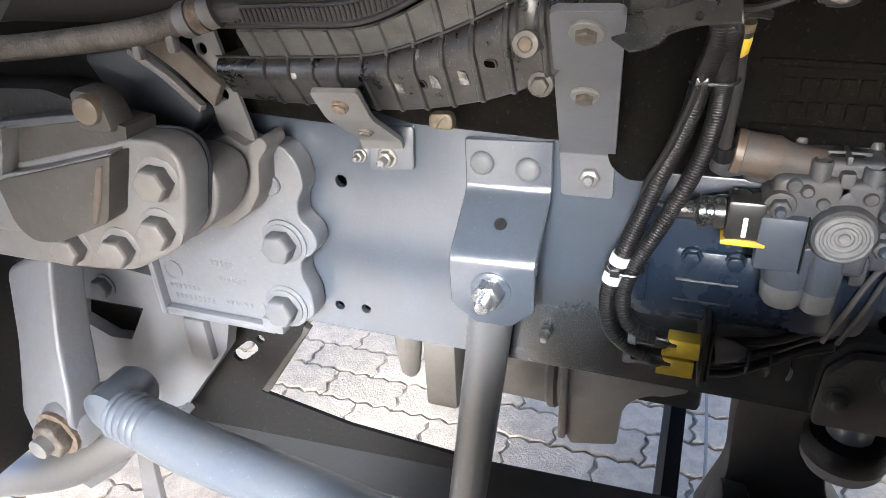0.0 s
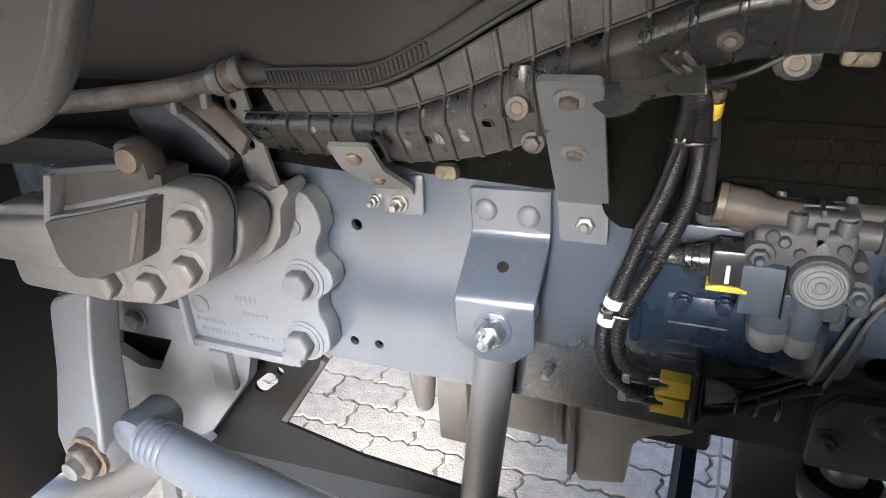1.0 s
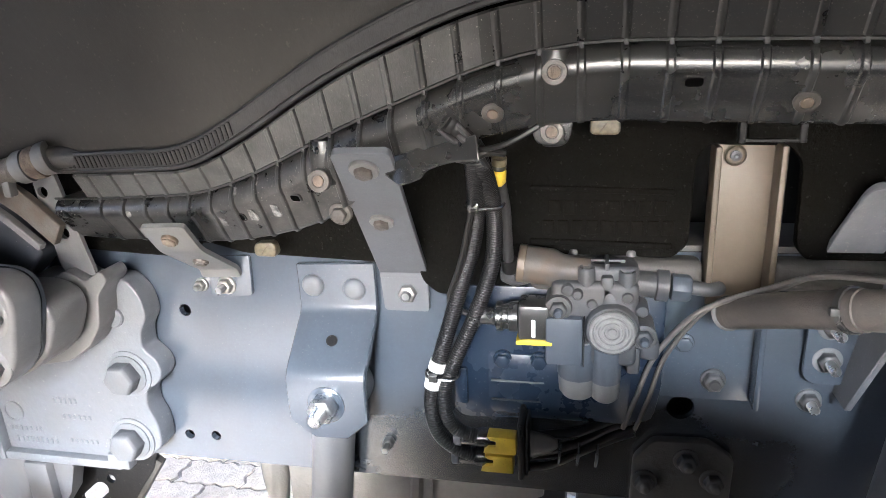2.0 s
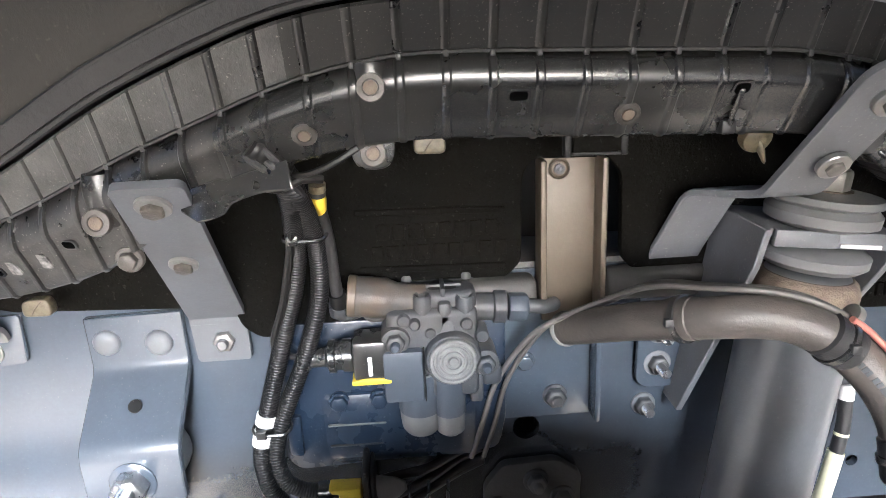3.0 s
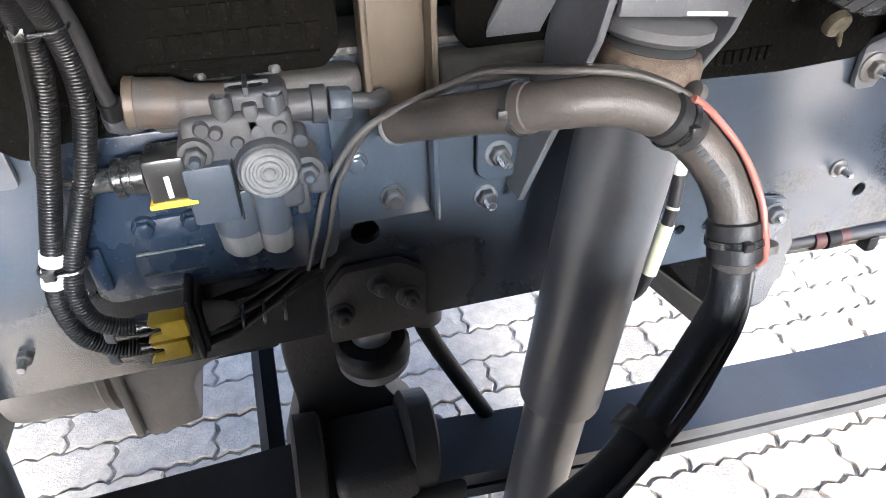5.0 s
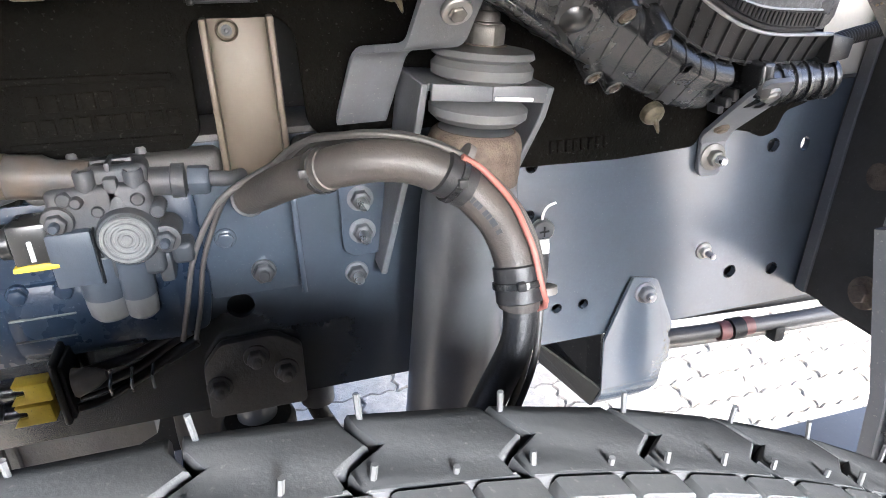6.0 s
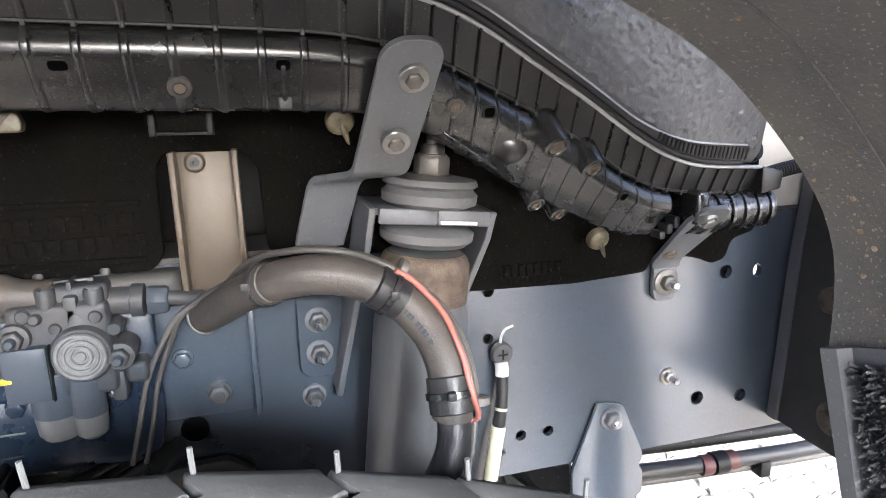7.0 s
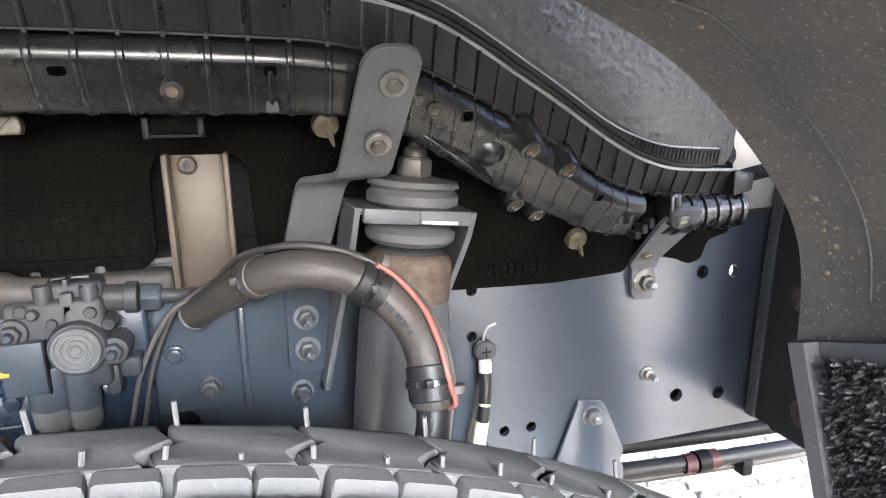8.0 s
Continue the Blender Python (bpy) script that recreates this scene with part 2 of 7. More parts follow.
# the tyre's shade on the lower web is painted in along with the grime
M_WEB = grime_shaded(M_RAIL, "grimed_chassis_paint", (0.042, 0.037, 0.029), (-0.10, 0.0, 0.03), (0.30, 1.0, 0.10), 0.8)


# ---- builders ----
def V(*a):
    return Vector(a)


def thing(name, base, label, category, group="", kind=""):
    ob = new(name)
    ob.location = base
    ob.empty_display_size = 0.02
    return tagged(ob, label, category, group, kind)


def finish(bm, name, mat, smooth=True, angle=38):
    bmesh.ops.recalc_face_normals(bm, faces=bm.faces)
    me = bpy.data.meshes.new(name)
    bm.to_mesh(me)
    bm.free()
    me.materials.append(mat)
    if smooth:
        me.polygons.foreach_set("use_smooth", [True] * len(me.polygons))
        me.set_sharp_from_angle(angle=radians(angle))
    return me


def world_base(ob):
    p = Vector(ob.location)
    while ob.parent:
        ob = ob.parent
        p += ob.location
    return p


def part(name, bm, mat, parent, label="", smooth=True):
    """Links a bmesh, given in the coordinates of the place, as one mesh under a thing or a part."""
    bmesh.ops.translate(bm, verts=bm.verts, vec=-world_base(parent))
    ob = new(name, finish(bm, name, mat, smooth))
    ob.parent = parent
    return tagged(ob, label)


def single(name, bm, mat, label, category, group="", kind="", smooth=True):
    """A thing of one mesh; its origin goes to the middle of its foot."""
    xs, ys, zs = zip(*(v.co for v in bm.verts))
    base = V((min(xs) + max(xs)) / 2, (min(ys) + max(ys)) / 2, min(zs))
    bmesh.ops.translate(bm, verts=bm.verts, vec=-base)
    ob = new(name, finish(bm, name, mat, smooth))
    ob.location = base
    return tagged(ob, label, category, group, kind)


def bevel(bm, off, seg=2, angle=30, edges=None):
    bm.normal_update()
    es = [e for e in (edges or bm.edges) if len(e.link_faces) == 2 and e.calc_face_angle(0) > radians(angle)]
    if es:
        bmesh.ops.bevel(bm, geom=es, offset=off, segments=seg, profile=0.5, affect="EDGES", clamp_overlap=True)
    return bm


def box(x0, x1, y0, y1, z0, z1, off=0.0, seg=2, bm=None):
    b = bmesh.new()
    v = [b.verts.new((x, y, z)) for x in (x0, x1) for y in (y0, y1) for z in (z0, z1)]
    for f in ((0, 1, 3, 2), (4, 6, 7, 5), (0, 4, 5, 1), (2, 3, 7, 6), (0, 2, 6, 4), (1, 5, 7, 3)):
        b.faces.new([v[i] for i in f])
    if off:
        bmesh.ops.recalc_face_normals(b, faces=b.faces)
        bevel(b, off, seg)
    return join(bm, b)


def join(bm, b):
    if bm is None:
        return b
    me = bpy.data.meshes.new("scratch")
    b.to_mesh(me)
    b.free()
    bm.from_mesh(me)
    bpy.data.meshes.remove(me)
    return bm


def moved(bm, m):
    bmesh.ops.transform(bm, matrix=m, verts=bm.verts)
    return bm


def rounded(pts, r, seg=4):
    """A polygon with its corners rounded; r may be one radius or one a corner."""
    out, n = [], len(pts)
    for i, p in enumerate(pts):
        rr = r[i] if isinstance(r, (list, tuple)) else r
        p, a, b = Vector(p), Vector(pts[i - 1]), Vector(pts[(i + 1) % n])
        if rr <= 0:
            out.append(tuple(p))
            continue
        u, w = (a - p), (b - p)
        d = min(rr, u.length * 0.49, w.length * 0.49)
        s, e = p + u.normalized() * d, p + w.normalized() * d
        for k in range(seg + 1):
            t = k / seg
            out.append(tuple((1 - t) ** 2 * s + 2 * t * (1 - t) * p + t * t * e))
    return out


def ring(cx, cz, r, n=16, rz=None):
    return [(cx + r * math.cos(2 * math.pi * k / n), cz + (rz or r) * math.sin(2 * math.pi * k / n)) for k in range(n)]


def plate(outline, y0, y1, holes=(), off=0.0, seg=2, bm=None):
    """A plate in the x-z plane from y0 to y1, with holes through it."""
    from mathutils.geometry import tessellate_polygon
    b = bmesh.new()
    if not holes:
        f = [b.verts.new((x, y0, z)) for x, z in outline]
        g = [b.verts.new((x, y1, z)) for x, z in outline]
        b.faces.new(f)
        b.faces.new(g[::-1])
        n = len(f)
        for i in range(n):
            b.faces.new((f[i], g[i], g[(i + 1) % n], f[(i + 1) % n]))
        bmesh.ops.recalc_face_normals(b, faces=b.faces)
        if off:
            bevel(b, off, seg, 40)
        return join(bm, b)
    loops = [list(outline)] + [list(h) for h in holes]
    flat = [p for lp in loops for p in lp]
    tris = tessellate_polygon([[Vector((x, z, 0)) for x, z in lp] for lp in loops])
    f = [b.verts.new((x, y0, z)) for x, z in flat]
    g = [b.verts.new((x, y1, z)) for x, z in flat]
    for t in tris:
        b.faces.new([f[i] for i in t])
        b.faces.new([g[i] for i in reversed(t)])
    k = 0
    for lp in loops:
        n = len(lp)
        for i in range(n):
            a, c = k + i, k + (i + 1) % n
            b.faces.new((f[a], g[a], g[c], f[c]))
        k += n
    bmesh.ops.recalc_face_normals(b, faces=b.faces)
    return join(bm, b)


def smooth_path(pts, step=0.006):
    """A Catmull-Rom line through the points, cut into even steps."""
    P = [Vector(p) for p in pts]
    if len(P) == 2:
        P.insert(1, (P[0] + P[1]) / 2)
    P = [2 * P[0] - P[1]] + P + [2 * P[-1] - P[-2]]
    dense = []
    for i in range(1, len(P) - 2):
        a, b, c, d = P[i - 1:i + 3]
        for k in range(24):
            t = k / 24
            dense.append(0.5 * ((2 * b) + (c - a) * t + (2 * a - 5 * b + 4 * c - d) * t * t + (3 * b - a - 3 * c + d) * t ** 3))
    dense.append(P[-2])
    out, left = [dense[0]], step
    for a, b in zip(dense, dense[1:]):
        length = (b - a).length
        while length >= left > 0:
            a = a + (b - a) * (left / length)
            out.append(a)
            length, left = (b - a).length, step
        left -= length
    if (out[-1] - dense[-1]).length > step * 0.3:
        out.append(dense[-1])
    return out


def tube(pts, r, seg=14, step=0.008, wave=0.0, pitch=0.005, path=None, bm=None, caps=True):
    """A round tube along a smooth line. wave and pitch give corrugations."""
    line = path or smooth_path(pts, pitch / 4 if wave else step)
    b = bmesh.new()
    t0 = (line[1] - line[0]).normalized()
    u = t0.orthogonal().normalized()
    rings = []
    for i, p in enumerate(line):
        t = (line[min(i + 1, len(line) - 1)] - line[max(i - 1, 0)]).normalized()
        u = (u - t * u.dot(t)).normalized()
        w = t.cross(u)
        rad = r(i / (len(line) - 1)) if callable(r) else r
        if wave:
            rad -= wave * (0, 0.2, 1, 0.2)[i % 4]
        rings.append([b.verts.new(p + rad * (math.cos(a) * u + math.sin(a) * w)) for a in (2 * math.pi * k / seg for k in range(seg))])
    for q, s in zip(rings, rings[1:]):
        for k in range(seg):
            b.faces.new((q[k], q[(k + 1) % seg], s[(k + 1) % seg], s[k]))
    if caps:
        b.faces.new(rings[0][::-1])
        b.faces.new(rings[-1])
    return join(bm, b)


def lathe(profile, at, axis, seg=24, bm=None):
    """A turned body: rows of (radius, way along the axis) from a place."""
    b = bmesh.new()
    axis = Vector(axis).normalized()
    u = axis.orthogonal().normalized()
    w = axis.cross(u)
    at = Vector(at)
    rows = []
    for r, h in profile:
        if r < 1e-6:
            rows.append([b.verts.new(at + axis * h)])
        else:
            rows.append([b.verts.new(at + axis * h + r * (math.cos(a) * u + math.sin(a) * w)) for a in (2 * math.pi * k / seg for k in range(seg))])
    for q, s in zip(rows, rows[1:]):
        for k in range(seg):
            k2 = (k + 1) % seg
            if len(q) == 1 and len(s) > 1:
                b.faces.new((q[0], s[k2], s[k]))
            elif len(s) == 1 and len(q) > 1:
                b.faces.new((q[k], q[k2], s[0]))
            elif len(q) > 1:
                b.faces.new((q[k], q[k2], s[k2], s[k]))
    if len(rows[0]) > 1:
        b.faces.new(rows[0][::-1])
    if len(rows[-1]) > 1:
        b.faces.new(rows[-1])
    return join(bm, b)


def hexagon(af, h0, h1, at, axis, turn=0.0, cham=0.12, bm=None):
    """A hexagonal head or nut with turned-off corners."""
    b = bmesh.new()
    axis = Vector(axis).normalized()
    u = axis.orthogonal().normalized()
    w = axis.cross(u)
    at, R = Vector(at), af / math.sqrt(3)
    rows = []
    for h, k in ((h0, 1.0), (h1 - (h1 - h0) * 0.18, 1.0), (h1, 1.0 - cham)):
        rows.append([b.verts.new(at + axis * h + R * k * (math.cos(a) * u + math.sin(a) * w)) for a in (turn + math.pi / 3 * i for i in range(6))])
    for q, s in zip(rows, rows[1:]):
        for k in range(6):
            b.faces.new((q[k], q[(k + 1) % 6], s[(k + 1) % 6], s[k]))
    b.faces.new(rows[0][::-1])
    b.faces.new(rows[-1])
    bmesh.ops.recalc_face_normals(b, faces=b.faces)
    bevel(b, af * 0.02, 1, 25)
    return join(bm, b)


def strip(pts, width, thick, across=(1, 0, 0), ends=(0, 0), bend=0.012, bm=None, off=0.0012):
    """A flat bar bent along a line. width may be one number or one a point; ends: how far each end is rounded."""
    P = [Vector(p) for p in pts]
    W = list(width) if isinstance(width, (list, tuple)) else [width] * len(P)
    line = [(P[0], W[0])]
    for i in range(1, len(P) - 1):
        a, p, c = P[i - 1], P[i], P[i + 1]
        d = min(bend, (a - p).length * 0.45, (c - p).length * 0.45)
        s, e = p + (a - p).normalized() * d, p + (c - p).normalized() * d
        for k in range(6):
            t = k / 5
            line.append(((1 - t) ** 2 * s + 2 * t * (1 - t) * p + t * t * e, W[i]))
    line.append((P[-1], W[-1]))

    def rounding(p, q, w, r):
        return [(p + (q - p).normalized() * r * (1 - math.cos(a)), w - 2 * r * (1 - math.sin(a))) for a in (math.pi / 2 * k / 6 for k in range(7))]

    if ends[0]:
        line = rounding(P[0], P[1], W[0], ends[0]) + [x for x in line[1:] if (x[0] - P[0]).length > ends[0] * 1.01]
    if ends[1]:
        line = [x for x in line[:-1] if (x[0] - P[-1]).length > ends[1] * 1.01] + rounding(P[-1], P[-2], W[-1], ends[1])[::-1]
    b = bmesh.new()
    A = Vector(across).normalized()
    rows = []
    for i, (p, w) in enumerate(line):
        t = (line[min(i + 1, len(line) - 1)][0] - line[max(i - 1, 0)][0]).normalized()
        a = (A - t * A.dot(t) * 0.0).normalized()
        nrm = t.cross(a).normalized()
        w = max(w, 0.002)
        rows.append([b.verts.new(p + a * w / 2 * sx + nrm * thick / 2 * sy) for sx, sy in ((-1, -1), (1, -1), (1, 1), (-1, 1))])
    for q, s in zip(rows, rows[1:]):
        for k in range(4):
            b.faces.new((q[k], q[(k + 1) % 4], s[(k + 1) % 4], s[k]))
    b.faces.new(rows[0][::-1])
    b.faces.new(rows[-1])
    bmesh.ops.recalc_face_normals(b, faces=b.faces)
    if off:
        bevel(b, off, 1, 50)
    return join(bm, b)


def sweep(sections, closed=True, caps=True, bm=None):
    """A skin over sections of equally many points."""
    b = bmesh.new()
    rows = [[b.verts.new(p) for p in s] for s in sections]
    n = len(rows[0])
    for q, s in zip(rows, rows[1:]):
        for k in range(n if closed else n - 1):
            b.faces.new((q[k], q[(k + 1) % n], s[(k + 1) % n], s[k]))
    if caps and closed:
        b.faces.new(rows[0][::-1])
        b.faces.new(rows[-1])
    return join(bm, b)


def bolt(at, axis=(0, -1, 0), af=0.018, head=0.009, washer=0.0, stud=0.0, mat=None, label="hexagon bolt on the chassis rail", group="bolts on the chassis rail",
         turn=0.3, washer_mat=None, name="hex_bolt", dome=False, stud_r=None):
    """A bolt or nut with its washer and the end of its thread, standing on a face."""
    mat = mat or M_BOLT
    ob = thing(name, at, label, "bolt" if not stud else "nut", group)
    axis = Vector(axis).normalized()
    h = 0.0
    if washer:
        part("washer", lathe([(washer, -0.002), (washer, 0.0018), (washer * 0.94, 0.0026), (af * 0.45, 0.003)], at, axis, 24), washer_mat or mat, ob)
        h = 0.002
    if dome:
        part("head", lathe([(af * 0.55, -0.001), (af * 0.55, h + head * 0.35), (af * 0.47, h + head * 0.75), (af * 0.3, h + head), (0, h + head * 1.04)], at, axis, 20), mat, ob)
    else:
        part("head" if not stud else "nut", hexagon(af, h - 0.001, h + head, at, axis, turn), mat, ob)
    if stud:
        r = stud_r or af * 0.3
        prof = [(r, h)]
        k = h + head
        while k < h + head + stud:
            prof += [(r, k), (r * 0.86, k + 0.0008)]
            k += 0.0016
        prof += [(r * 0.75, h + head + stud), (0, h + head + stud + 0.0004)]
        part("stud", lathe(prof, at, axis, 14), mat if mat in (M_DIRTY_SHADE, M_PIPE) or (mat is M_DARKBOLT and stud < 0.009) else M_STEEL, ob)
    return ob


def interp(x, xs, ys):
    return float(np.interp(x, xs, ys))


# ---- ground, shelter and distance ----
RAIL_LO, RAIL_HI = 0.655, 0.938


def build_ground():
    g = bmesh.new()
    s = 60.0
    vs = [g.verts.new(p) for p in ((-s, -s, -0.006), (s, -s, -0.006), (s, s, -0.006), (-s, s, -0.006))]
    g.faces.new(vs)
    single("ground", g, M_SAND, "sandy bed under a yard paved with pale concrete blocks", "ground", kind="structure", smooth=False)


def build_shelter():
    """An unseen slab as the cab's floor over the chassis, added to block the sky."""
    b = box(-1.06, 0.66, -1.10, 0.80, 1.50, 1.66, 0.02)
    single("cab_floor", b, M_FOAM, "unseen near-black slab as the cab's underside, blocking the sky above the chassis", "cab floor", kind="structure")


def build_front_blocker():
    # unseen panel added at the front to hold back light
    b = box(-1.20, -1.13, -0.45, 0.70, 0.36, 1.55, 0.02)
    single("front_panel", b, M_BLACK, "unseen dark panel in place of the bumper, blocking light from the front", "front panel", kind="structure")


def build_outer_panels():
    """An unseen outer skin with a round wheel opening, added to shape the light."""
    arc = []
    for k in range(-100, 101, 5):
        c, d = math.cos(radians(k)), math.sin(radians(k))
        r = (abs(c) ** 2.6 + abs(d) ** 2.6) ** (-1 / 2.6)
        arc.append((-0.03 + 0.80 * r * d, 0.495 + 0.81 * r * c))
    b = plate([(-1.35, 0.30)] + arc + [(1.00, 0.30), (1.00, 1.62), (-1.35, 1.62)], -1.14, -1.08)
    single("cab_side", b, M_BLACK, "unseen dark cab side, its wheel opening shaping the light", "cab side", kind="structure")


build_ground()
build_shelter()
build_front_blocker()
build_outer_panels()


# ---- chassis rail ----
def build_rail():
    rail = thing("chassis_rail", (0, 0.0, RAIL_LO), "blue-grey painted steel chassis rail with drilled holes", "chassis rail")
    x0, x1 = -1.30, 1.25
    web = [(x0, RAIL_LO), (x1, RAIL_LO), (x1, RAIL_HI), (x0, RAIL_HI)]
    holes = [ring(-0.547, 0.856, 0.0075), ring(-0.572, 0.688, 0.0065), ring(-0.536, 0.689, 0.0065), ring(0.0, 0.771, 0.0135, 24),
             ring(0.344, 0.702, 0.0065), ring(0.378, 0.702, 0.0065), ring(0.577, 0.711, 0.009), ring(0.640, 0.705, 0.0085),
             ring(0.307, 0.878, 0.0068), ring(0.306, 0.824, 0.0062), ring(0.652, 0.866, 0.006, 16, 0.009), ring(0.607, 0.869, 0.0085)]
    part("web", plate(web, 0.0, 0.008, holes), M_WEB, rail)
    # unseen black sheets added behind the holes, so no bright yard shows through
    part("inner_liner", box(0.22, 0.640, 0.020, 0.024, 0.801, 0.930), M_BLACK, rail, "black sheet added to keep the rail's holes dark")
    part("inner_liner", box(0.22, 0.665, 0.020, 0.024, 0.668, 0.800), M_BLACK, rail, "black sheet added to keep the rail's holes dark")
    # darker than the rail's paint, to hold down the sky's reflection
    part("upper_flange", box(x0, x1, 0.004, 0.085, RAIL_HI - 0.004, RAIL_HI + 0.006, 0.003), M_DIRTY_SHADE, rail, "top flange, darkened against sky glare")
    part("lower_flange", box(x0, x1, 0.004, 0.085, RAIL_LO - 0.001, RAIL_LO + 0.008, 0.003), M_RAIL, rail)
    return rail


build_rail()


# ---- insulation behind the duct ----
def build_foam():
    foam = thing("insulation_panel", (0, -0.01, 0.885), "black moulded foam insulation panel over the chassis rail", "insulation panel")
    outline = [(-0.70, 0.936), (-0.605, 0.930), (-0.520, 0.925), (-0.50, 0.945), (-0.45, 0.932), (-0.31, 0.926), (-0.264, 0.924), (-0.258, 0.905), (-0.243, 0.893),
               (-0.168, 0.893), (-0.155, 0.905), (-0.150, 0.938), (-0.02, 0.936), (-0.006, 0.950), (-0.004, 1.028), (0.004, 1.042),
               (0.070, 1.040), (0.082, 1.026), (0.084, 0.950), (0.095, 0.936), (0.24, 0.934), (0.26, 0.885), (0.40, 0.880), (0.488, 0.884), (0.50, 0.905),
               (0.56, 0.893), (0.575, 0.885), (0.592, 0.890), (0.60, 0.912), (0.63, 0.920), (0.63, 1.20), (-0.70, 1.20)]
    part("sheet", plate(rounded(outline, 0.006, 3), -0.016, -0.004, (), 0.003), M_FOAM, foam)
    # raised moulded lettering that cannot be read, as plain bars
    for z, n, x0 in ((0.985, 8, -0.132), (0.966, 9, -0.138)):
        for k in range(n):
            x = x0 + k * 0.0135
            part("moulded_bar", box(x, x + 0.0108, -0.0178, -0.014, z - 0.0068, z + 0.0068, 0.0012, 2), M_FOAMD, foam)
    for k in range(8):
        x = 0.318 + k * 0.0085
        part("moulded_bar", box(x, x + 0.0066, -0.0192, -0.014, 0.896, 0.909, 0.0010, 2), M_FOAM, foam)
    # raised ribs above and below the moulded field
    part("moulded_rib", strip([(-0.15, -0.017, 0.952), (-0.02, -0.017, 0.949)], 0.006, 0.004, (0, 0, 1)), M_FOAM, foam)
    part("moulded_rib", strip([(-0.15, -0.017, 1.004), (-0.02, -0.017, 1.000)], 0.006, 0.004, (0, 0, 1)), M_FOAM, foam)
    return foam


build_foam()

# ---- cable duct ----
DX = [-0.63, -0.58, -0.515, -0.445, -0.376, -0.32, -0.29, -0.23, -0.165, -0.1, 0.03, 0.14, 0.19, 0.232, 0.261, 0.3, 0.36, 0.41, 0.45, 0.49, 0.6]
DY = [-0.062, -0.066, -0.071, -0.088, -0.11, -0.126, -0.134, -0.15, -0.163, -0.17, -0.172, -0.17, -0.16, -0.147, -0.139, -0.127, -0.108, -0.096, -0.087, -0.078, -0.06]
DB = [0.956, 0.954, 0.957, 0.96, 0.975, 0.993, 1.01, 1.05, 1.074, 1.083, 1.078, 1.0745, 1.068, 1.045, 1.026, 1.004, 0.972, 0.948, 0.933, 0.932, 0.935]
DS = [1.002, 1.003, 1.007, 1.014, 1.038, 1.063, 1.078, 1.1, 1.125, 1.1365, 1.1320, 1.1270, 1.119, 1.104, 1.089, 1.071, 1.04, 1.006, 0.989, 0.981, 0.972]
DL = [1.03, 1.031, 1.034, 1.038, 1.068, 1.098, 1.114, 1.138, 1.16, 1.167, 1.163, 1.159, 1.154, 1.142, 1.128, 1.106, 1.074, 1.042, 1.022, 1.009, 1.001]


def soft(x, ys):
    """The duct's line, smoothed."""
    return sum(interp(x + d, DX, ys) * w for d, w in ((-0.03, 0.15), (-0.015, 0.2), (0, 0.3), (0.015, 0.2), (0.03, 0.15)))


def duct_body(x, out=0.0):
    y, zb, zs = soft(x, DY), soft(x, DB), soft(x, DS)
    h = zs - zb
    # towards the rear the lower front becomes a broad flat face that slants in
    w = min(max((x - 0.25) / 0.06, 0.0), 1.0)
    w = w * w * (3 - 2 * w)
    return [V(x, y + 0.07, zb + 0.002 - out), V(x, y + 0.026 + 0.016 * w, zb - out * 0.6), V(x, y + 0.0215 + 0.015 * w - out, zb + 0.0025), V(x, y + 0.0115 + 0.008 * w - out, zb + 0.33 * h), V(x, y + 0.0032 + 0.001 * w - out, zb + 0.56 * h),
            V(x, y + 0.0006 - out, zb + 0.61 * h), V(x, y - 0.0006 - out, zb + 0.66 * h), V(x, y - 0.0010 - out, zb + 0.73 * h), V(x, y - 0.0003 - out, zb + 0.81 * h + out * 0.2), V(x, y + 0.0018 - out * 0.9, zb + 0.89 * h + out * 0.3), V(x, y + 0.0055 - out * 0.8, zb + 0.955 * h + out * 0.5), V(x, y + 0.012, zs), V(x, y + 0.07, zs)]


def duct_face(x, z):
    """How far out the duct's front stands at a height."""
    ps = sorted((p.z, p.y) for p in duct_body(x)[2:11])
    return interp(z, [p[0] for p in ps], [p[1] for p in ps])


def face_patch(x, z, w, h, r, proud):
    """A flat piece with rounded corners lying on the duct's front."""
    u = V(0, duct_face(x, z + 0.003) - duct_face(x, z - 0.003), 0.006).normalized()
    e = V(0.02, soft(x + 0.01, DY) - soft(x - 0.01, DY), 0).normalized()
    f = u.cross(e).normalized()
    u = e.cross(f)
    m = Matrix(((e.x, f.x, u.x, x), (e.y, f.y, u.y, duct_face(x, z)), (e.z, f.z, u.z, z), (0, 0, 0, 1)))
    return moved(plate(rounded([(-w, -h), (w, -h), (w, h), (-w, h)], r, 4), -proud, 0.002), m)


def duct_lid(x, out=0.0):
    y, zs, zl = soft(x, DY), soft(x, DS), soft(x, DL)
    return [V(x, y + 0.05, zs), V(x, y + 0.012, zs), V(x, y + 0.004 - out, zs + 0.001), V(x, y - 0.003 - out, (zs + zl) / 2), V(x, y - 0.010 - out, zl - 0.002), V(x, y - 0.009, zl), V(x, y + 0.05, zl)]


